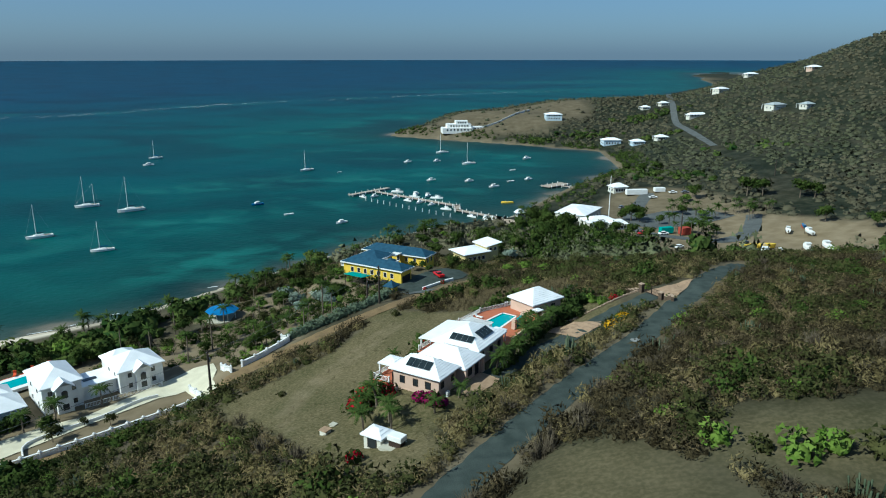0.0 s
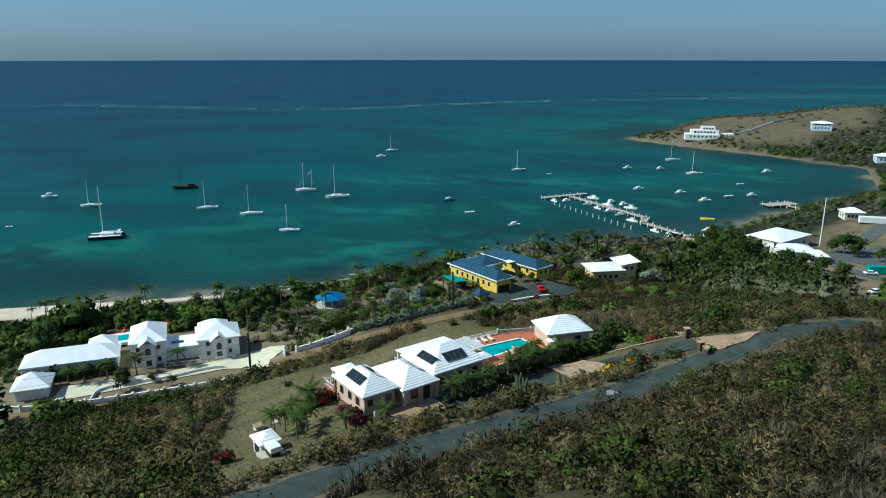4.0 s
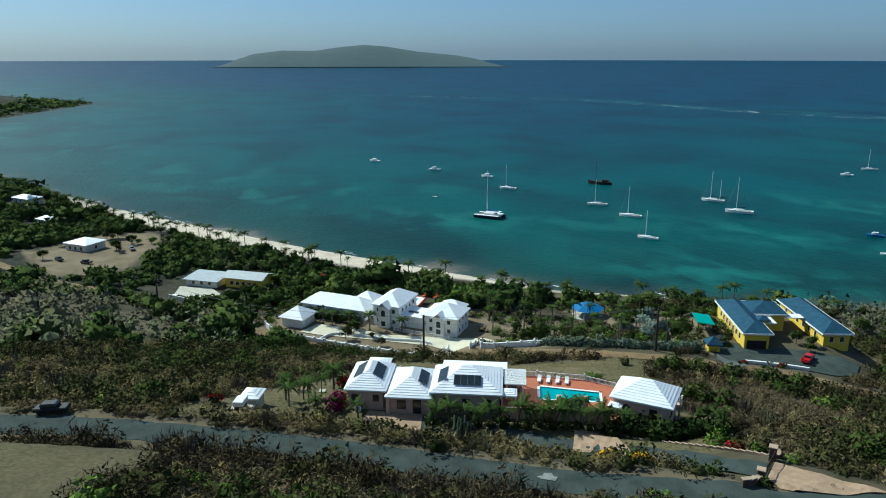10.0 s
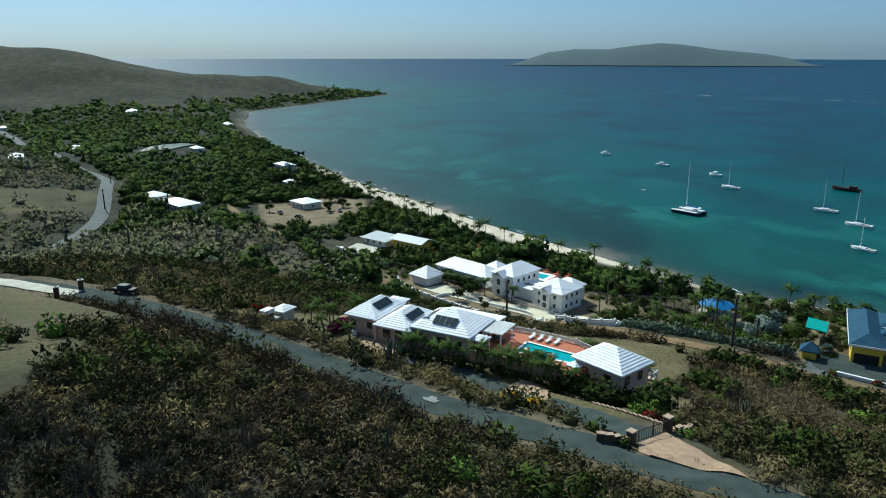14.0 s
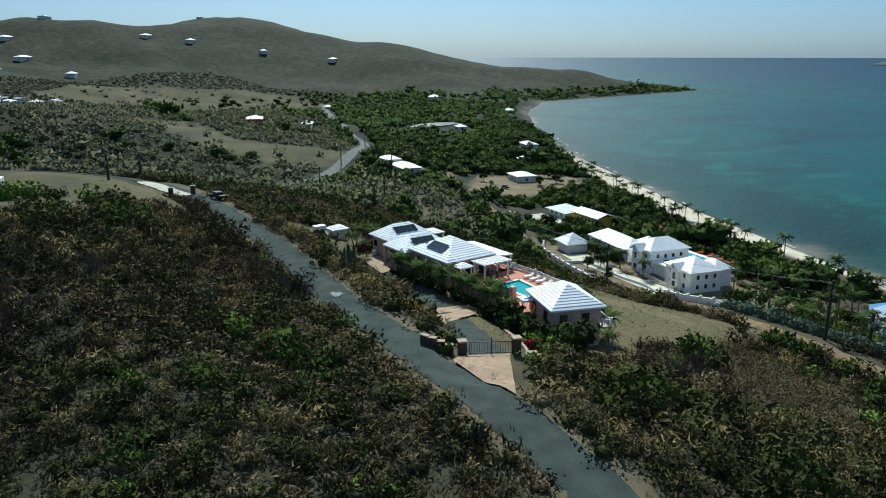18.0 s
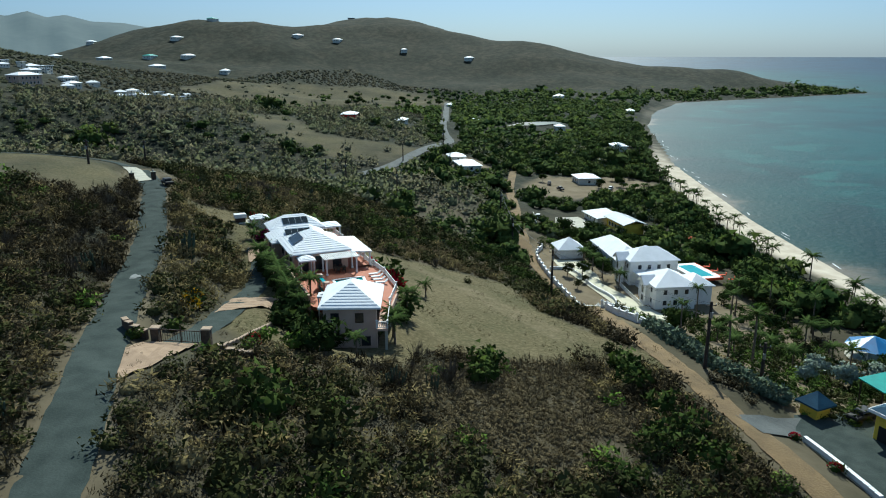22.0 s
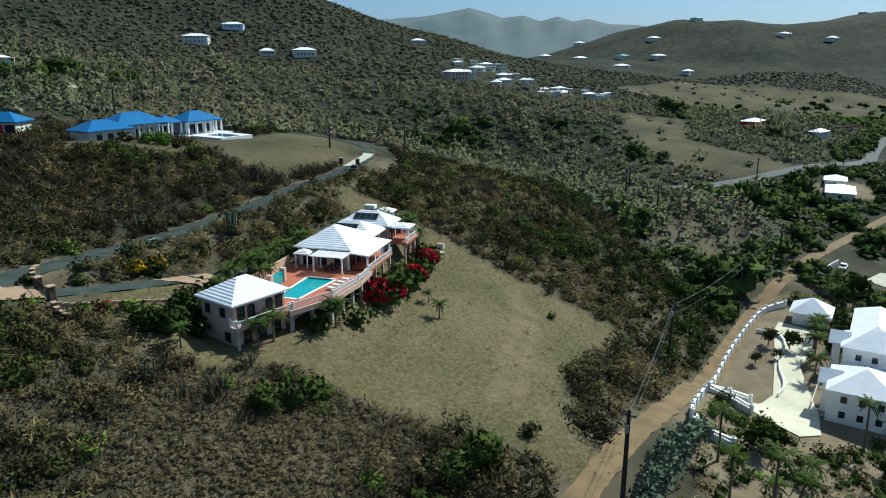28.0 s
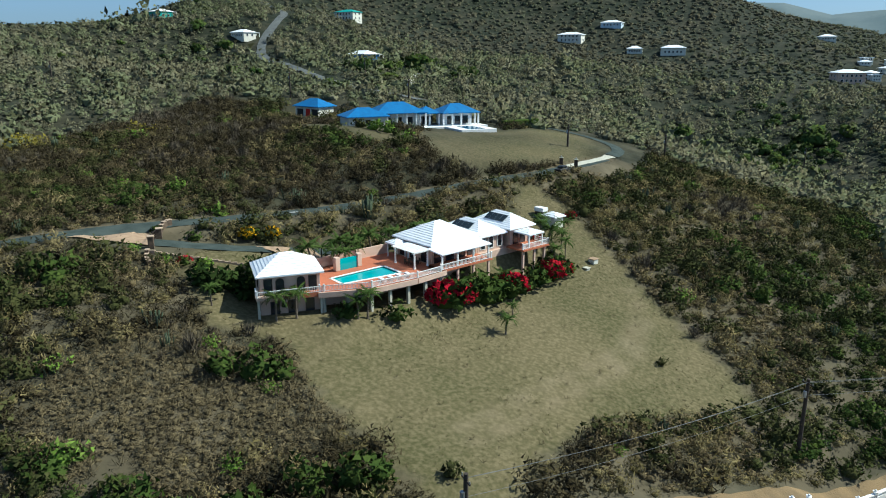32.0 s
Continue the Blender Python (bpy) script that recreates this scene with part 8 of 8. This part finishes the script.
def palm(seed, h, L, label, n=15, royal=False):
    rng = np.random.default_rng(seed)
    ob = thing("palm_tree", 0, 0, 0, 0, label, "palm", "palms")
    bm = bmesh.new()
    lean = rng.normal(0, 0.06 if not royal else 0.012, 2)
    last = None
    for i in range(7):
        z = h * i / 6
        r = 0.17 * (1 - 0.35 * i / 6) * (1.25 if royal else 1) * (1.35 if i == 0 else 1)
        ringv = [bm.verts.new((lean[0] * z * z / h + r * math.cos(q * math.pi / 4), lean[1] * z * z / h + r * math.sin(q * math.pi / 4), z - (0.4 if i == 0 else 0))) for q in range(8)]
        if last:
            for q in range(8):
                bm.faces.new((last[q], last[(q + 1) % 8], ringv[(q + 1) % 8], ringv[q]))
        last = ringv
    bm.faces.new(last)
    part("trunk", bm, M_TRUNK, ob, "slender grey palm trunk")
    top = np.array([lean[0] * h, lean[1] * h, h])
    fr = []
    for i in range(n):
        a = i * 2.4 + rng.normal(0, 0.2)
        v, t = frond_verts(rng, L * rng.uniform(0.8, 1.1), rng.uniform(0.55, 1.05), a, 0, rng.uniform(0.1, 0.8) if i % 3 else rng.uniform(0.6, 1.0))
        fr.append((v + top, t))
    cr = new("crown", mesh_of("crown", join(*fr), M_PALM))
    cr.parent = ob
    return ob


PALMS = [palm(1, 5.2, 3.3, "tall coconut palm with drooping fronds", 21), palm(2, 6.4, 3.5, "tall coconut palm with drooping fronds", 22), palm(3, 2.7, 2.3, "low bushy palm with arching fronds", 24), palm(4, 3.7, 2.7, "garden palm with arching fronds", 26),
         palm(5, 8.5, 2.7, "straight royal palm with a full crown", 18, True)]
TREES = [tree(11, 5.0, 3.0, M_LEAF, "dark green broadleaf tree"), tree(12, 6.5, 3.8, M_LEAF, "spreading dark green broadleaf tree"), tree(13, 4.2, 2.4, M_OLIVE, "small olive green tree"), tree(14, 3.6, 2.6, M_BRIGHTLEAF, "low bright green garden tree"),
         tree(15, 3.0, 1.9, M_SILVER, "silver-leaved fan palm tree", 1.2)]
used = set()


def plant(kinds, k, x, y, s=1.0, dz=0.0):
    m = pose(x, y, gz(x, y) + dz, 0, 0, (x * 37 + y * 53) % 360) @ Matrix.Scale(s, 4)
    if (id(kinds), k) in used:
        return copy_thing(kinds[k], m)
    used.add((id(kinds), k))
    kinds[k].matrix_world = m
    return kinds[k]


# villa planting: a dense dark row along the road side, palms at the corners
vr = random.Random(21)
for i in range(15):
    sv = 14.6 + i * 1.95
    plant(PALMS, (2, 3, 3)[i % 3], *villa_xy(sv + vr.uniform(-0.3, 0.3), -2.9 + vr.uniform(-0.4, 0.3)), (1.0, 0.84, 0.78)[i % 3] * vr.uniform(0.9, 1.15))
for s, w, k, sc in ((36.0, 0.4, 3, 0.9), (34.0, 0.8, 3, 0.85), (31.2, -0.4, 2, 0.95), (-11.4, 6.8, 0, 0.72), (-9.6, 2.8, 3, 0.95), (-7.0, 5.0, 3, 1.05), (-9.0, 8.6, 3, 0.9), (-4.0, 9.6, 2, 1.2), (-2.4, 12.2, 2, 0.9), (-3.6, -1.2, 2, 0.85), (2.6, -2.0, 2, 0.8),
                    (50.3, 8.1, 3, 1.0), (47.6, 8.8, 3, 1.05), (39.3, 13.9, 3, 1.05), (40.6, 13.4, 2, 0.95), (24.4, 14.9, 2, 0.9), (11.6, 13.9, 2, 0.9), (56.3, 1.2, 3, 0.75), (16.8, 20.6, 2, 0.6), (-6.7, 11.5, 0, 0.95)):
    plant(PALMS, k, *villa_xy(s, w), sc)
plant(PALMS, 2, -17.6, 133.5, 0.8)


def shrub(x, y, r, mat, label, seed, bloom=None, flat=0.8):
    ob = thing("shrub", x, y, gz(x, y), 0, label, "shrub", "garden shrubs")
    v, t = bush_proto(200 + seed, 130, 0.3, 2, flat)
    f = new("foliage", mesh_of("foliage", (v * r, t), mat))
    f.parent = ob
    st = part("stem", tube(bmesh.new(), 0, 0, -0.4, 0.12, 0.08, 0.9, 6), M_TRUNK, ob)
    if bloom:
        rng = np.random.default_rng(seed)
        d = rng.normal(0, 1, (210, 3))
        d[:, 2] = np.abs(d[:, 2]) * 0.8 + 0.05
        d /= np.linalg.norm(d, axis=1)[:, None]
        keep = d[:, 0] * math.cos(seed) + d[:, 1] * math.sin(seed) > (-2.0 if bloom is M_MAGENTA else -0.45)
        b = new("blossom", mesh_of("blossom", cards(rng, d[keep] * r * [1.08, 1.08, flat * 1.1] + [0, 0, r * flat * 0.5], 0.24 * r), bloom))
        b.parent = ob
    return ob


DARK_BUSH, RED_BUSH, PURPLE_BUSH = "dense dark green garden bush beside the villa", "red-flowering bougainvillea bush beside the villa", "magenta bougainvillea against the pink wall"
for i, (s, w, r, bl_) in enumerate(((26.0, 15.4, 2.9, M_BOUGAIN), (23.4, 15.8, 2.7, M_BOUGAIN), (20.6, 15.4, 3.2, None), (17.8, 15.6, 3.0, None), (15.2, 15.6, 2.4, None), (12.4, 15.7, 2.9, M_BOUGAIN), (10.4, 15.4, 2.2, M_BOUGAIN), (7.6, 15.4, 2.2, None), (4.6, 15.2, 2.2, None), (1.9, 15.0, 2.6, M_BOUGAIN), (0.0, 14.6, 2.8, None), (-1.6, 15.0, 2.0, M_BOUGAIN),
                                     (-1.6, 2.8, 1.2, M_MAGENTA), (-1.5, 0.9, 1.45, M_MAGENTA), (-1.4, -0.9, 1.2, M_MAGENTA), (-21, 1.0, 1.2, M_BOUGAIN), (-1.6, 8.6, 1.4, M_BOUGAIN), (35.4, 15.4, 1.8, None), (41.6, 12.4, 1.6, None), (48.4, 5.6, 1.5, None))):
    shrub(*villa_xy(s, w), r, M_LEAF, RED_BUSH if bl_ is M_BOUGAIN else PURPLE_BUSH if bl_ else DARK_BUSH, i, bl_)
for i in range(17):
    s = 13.6 + i * 1.8
    shrub(*villa_xy(s, -3.3 + vr.uniform(-0.5, 0.4)), vr.uniform(0.7, 1.1), M_DEEPLEAF, DARK_BUSH, 300 + i, None, 0.95)
for i, (s, w, r) in enumerate(((42.0, -3.4, 2.0), (44.4, -4.0, 2.2), (46.8, -4.0, 2.3), (48.8, -3.0, 2.2), (50.2, -1.2, 2.0), (54.2, -2.4, 2.4), (55.2, -4.2, 2.0), (45.6, -6.2, 1.3), (40.0, -4.6, 1.5), (51.8, -2.8, 1.8))):
    shrub(*villa_xy(s, w), r, M_DEEPLEAF, "dense dark green bush beside the guest house", 330 + i, None, 0.95)
for i, (x, y, r) in enumerate(((5.1, 163.5, 2.3), (8.6, 164.5, 2.0), (2.2, 161.6, 1.8), (-13.3, 173.5, 2.3), (-15.6, 171.2, 1.8), (-10.5, 176.5, 2.2), (-6.5, 181.5, 2.2), (-2.5, 186.5, 2.3), (2.0, 190.5, 2.2))):
    shrub(x, y, r, M_LEAF, "dark green wild bush below the lawn", 360 + i, None, 0.9)
GREEN_DOT = "rounded bright green bush in dry grass"
for i, (x, y, r, mt, bl_, lab) in enumerate(((25.5, 146.0, 1.2, M_BRIGHTLEAF, None, "low bright green garden shrub"), (28.0, 147.4, 1.1, M_LEAF, M_BOUGAIN, "red-flowering shrub beside the drive"), (24.0, 149.0, 1.4, M_BRIGHTLEAF, None, "low bright green garden shrub"), (30.2, 149.2, 1.0, M_BRIGHTLEAF, None, "low bright green garden shrub"),
                                        (27.6, 132.6, 1.6, M_LEAF, M_YELLOWBLOOM, "yellow-flowering bush beside the drive"), (25.0, 129.6, 1.5, M_OLIVE, M_YELLOWBLOOM, "yellow-flowering bush beside the drive"), (33.2, 138.8, 1.3, M_LEAF, None, "dark green bush by the gate"), (38.6, 141.0, 0.9, M_LEAF, None, "dark green bush by the gate"), (35.6, 149.6, 0.9, M_BRIGHTLEAF, None, "low bright green garden shrub"),
                                        (-39.4, 126, 0.8, M_OLIVE, None, "small olive bush on the lawn"), (-21.5, 167.0, 1.1, M_OLIVE, None, "olive bush at the lawn edge"), (-15.6, 174.6, 1.4, M_OLIVE, None, "olive bush at the lawn edge"),
                                        (26.1, 71.6, 1.7, M_BRIGHTLEAF, None, GREEN_DOT), (29.8, 68.6, 1.2, M_OLIVE, None, GREEN_DOT), (32.6, 67.0, 2.0, M_BRIGHTLEAF, None, GREEN_DOT), (36.6, 67.2, 1.9, M_BRIGHTLEAF, None, GREEN_DOT), (40.6, 66.4, 1.9, M_OLIVE, None, GREEN_DOT), (-11.6, 200.4, 0.8, M_LEAF, M_BOUGAIN, "red-flowering bush by the white wall"), (-16.6, 194.9, 0.7, M_LEAF, M_BOUGAIN, "red-flowering bush by the white wall"))):
    shrub(x, y, r, mt, lab, 30 + i, bl_)
# broad clipped hedge beside the carport
hedge_rng = np.random.default_rng(51)
hedge = thing("clipped_hedge", -43.6, 200.2, gz(-43.6, 200.2), YT - 3, "broad clipped green hedge beside the teal carport", "hedge")
part("core", boxes((0, 0, -0.4, 5.6, 4.6, 2.2)), M_DEEPLEAF, hedge)
hq = hedge_rng.uniform(-1, 1, (900, 3)) * [2.9, 2.4, 0] + [0, 0, 1.85]
hs = hedge_rng.uniform(-1, 1, (700, 3)) * [2.9, 2.4, 1.0] + [0, 0, 0.8]
side = np.abs(hs[:, 0] / 2.9) > np.abs(hs[:, 1] / 2.4)
hs[side, 0] = np.sign(hs[side, 0]) * 2.9
hs[~side, 1] = np.sign(hs[~side, 1]) * 2.4
leaf = new("foliage", mesh_of("foliage", cards(hedge_rng, np.vstack([hq, hs]), 0.26), M_LEAF))
leaf.parent = hedge
# hedge along the track
for i, (x, y) in enumerate(HEDGE_LINE):
    shrub(x, y, 1.5 + 0.3 * ((i * 7) % 5) / 5, M_GREYHEDGE, "clipped grey-green hedge bush beside the track", 60 + i)
# estate and shore planting
rr = random.Random(9)
for x, y, k, sc in ((-70.6, 170, 4, 1.0), (-45.6, 169, 4, 0.8), (-43.7, 182, 4, 1.05), (-40.5, 179, 4, 0.8), (-73.8, 162, 4, 0.9), (-96, 171, 4, 0.9), (-94, 126.5, 3, 1.2), (-90, 131.5, 3, 1.3), (-97, 122.5, 3, 1.1), (-84, 139, 3, 1.2), (-100, 120.5, 3, 1.0), (-52, 176, 2, 1.0), (-57, 172, 3, 0.9), (-62, 178, 3, 0.9), (-49, 187, 3, 1.1), (-85.6, 166.6, 4, 0.95), (-86, 182.3, 4, 0.9), (-62.7, 185.8, 4, 0.85), (-53, 182.3, 0, 1.0), (-74, 188, 1, 0.9), (-90, 176, 0, 1.0), (-68, 176, 0, 1.0), (-58, 194, 1, 0.9), (-79, 184, 3, 1.1), (-47, 178, 3, 0.9), (-66, 190, 3, 1.0)):
    plant(PALMS, k, x, y, sc)
for i in range(11):
    t = i / 10
    shrub(-97.5 + (-21.5 + 18 * t) * math.cos(radians(EST)) + 5.2 * math.sin(radians(EST)), 135.5 + (-21.5 + 18 * t) * math.sin(radians(EST)) - 5.2 * math.cos(radians(EST)), rr.uniform(1.5, 2.1), M_DEEPLEAF, "dark green hedge bush before the white house", 420 + i, None, 0.95)
for x, y, k, sc in ((-88.5, 126.5, 0, 0.75), (-86.0, 123.5, 2, 0.8), (-58.6, 163.6, 0, 0.9), (-54.6, 165.4, 1, 0.75)):
    plant(TREES, k, x, y, sc)
beachline = along(COAST[6:14], 1.0)
bt = np.gradient(beachline, axis=0)
bn = np.stack([bt[:, 1], -bt[:, 0]], 1) / np.linalg.norm(bt, axis=1)[:, None]
for k_ in range(170):
    i = int(rr.uniform(60, len(beachline) - 6))
    o = rr.uniform(14, 22) if k_ > 90 else rr.uniform(15, 34)
    x, y = beachline[i] + bn[i] * o
    plant(PALMS, rr.choice((0, 1, 1, 3)), float(x), float(y), rr.uniform(0.75, 1.15))
for _ in range(150):
    i = int(rr.uniform(150, len(beachline) - 4))
    o = rr.uniform(20, 52)
    x, y = (float(q) for q in beachline[i] + bn[i] * o)
    if any(math.hypot(x - o_.location.x, y - o_.location.y) < 12 for o_ in HOUSES):
        continue
    plant(TREES, rr.choice((0, 0, 1, 2, 2, 3)), x, y, rr.uniform(0.6, 1.15))
for x, y, k, sc in ((-56.5, 163, 1, 0.8), (-72, 168, 0, 0.8), (-62, 186, 2, 1.1), (-52, 190, 4, 1.1), (-47, 196, 4, 1.4), (-55, 198, 4, 1.2), (-60, 204, 4, 1.5), (-66, 200, 3, 1.0), (-44, 190, 4, 1.0), (-50, 205, 0, 1.0), (-56, 212, 1, 0.9), (-80, 176, 0, 1.0), (-84, 183, 1, 0.9), (-118, 106, 1, 1.0), (-128, 98, 1, 1.1), (-136, 104, 1, 1.1), (-142, 112, 0, 1.2),
                    (-124, 112, 0, 1.1), (-130, 120, 1, 1.0), (-140, 126, 0, 1.2), (-78, 131, 2, 0.7), (-83, 130, 2, 0.6), (-22, 216, 0, 0.8), (-19.5, 218, 0, 0.7), (-17, 215, 0, 0.6), (-6, 228, 3, 1.1), (-10, 234, 1, 0.9), (8, 228, 3, 1.2), (14, 236, 3, 1.3), (20, 232, 3, 1.2), (12, 262, 1, 1.2), (20, 270, 1, 1.2), (26, 284, 1, 1.4), (34, 300, 1, 1.6),
                    (28, 312, 1, 1.6), (22, 322, 1, 1.5), (38, 312, 1, 1.4), (16, 300, 0, 1.3), (56, 296, 1, 1.2), (62, 292, 1, 1.2), (68, 288, 1, 1.1), (50, 302, 1, 1.1), (48, 290, 3, 1.0), (10, 250, 4, 1.3), (-18, 250, 1, 1.2), (-30, 250, 0, 1.2), (-10, 268, 1, 1.2), (0, 275, 1, 1.2), (-24, 268, 1, 1.1), (74, 342, 1, 1.5), (82, 330, 0, 1.2), (90, 308, 0, 1.3), (96, 314, 0, 1.2),
                    (100, 306, 0, 1.1), (104, 272, 2, 1.0), (158, 276, 1, 1.5), (165, 286, 1, 1.6), (172, 278, 1, 1.5), (160, 292, 1, 1.3), (150, 250, 3, 1.1), (96, 246, 3, 1.0), (98, 350, 0, 1.4), (106, 344, 3, 1.3), (-225, 62, 0, 1.1), (-240, 40, 0, 1.1), (-216, 36, 0, 1.0), (-246, 62, 1, 1.0)):
    plant(TREES, k, x, y, sc)
for x, y in ((92.9, 354.8), (99.4, 358.6), (102.5, 347.3), (104.9, 335.1), (113.5, 343.5), (119.5, 341.8), (123.9, 331.9), (130.1, 341.8), (135.2, 344.5), (92.8, 299.3), (93.7, 290.2), (83.9, 312), (97, 303), (88, 306)):
    for _ in range(3):
        plant(PALMS, rr.choice((0, 1, 3)), x + rr.uniform(-3, 3), y + rr.uniform(-3, 3), rr.uniform(0.9, 1.3))
for x, y, k, sc in ((70.8, 339.3, 1, 1.7), (74, 335, 0, 1.5), (66.5, 341, 0, 1.4), (136.5, 373.4, 1, 2.0), (143, 370, 1, 1.8), (157, 358.6, 1, 1.9), (163, 356, 0, 1.9), (148.7, 312, 1, 1.5), (105.7, 376.3, 3, 1.6), (112, 380, 1, 1.5), (96.7, 486.7, 0, 1.6), (104, 478, 0, 1.6), (112, 470, 1, 1.5)):
    plant(TREES, k, x, y, sc)
for _ in range(16):
    x = rr.uniform(14, 60)
    plant(PALMS, rr.choice((0, 1)), x, 352 + (x - 14) * 0.55 + rr.uniform(-8, 2), rr.uniform(0.7, 1.0))
# lone trees in the far pasture
for _ in range(46):
    x, y = rr.uniform(-620, -330), rr.uniform(-430, -230)
    if inside(np.array(x), np.array(y), FIELDS[2]):
        plant(TREES, rr.choice((0, 1)), x, y, rr.uniform(1.0, 1.7))
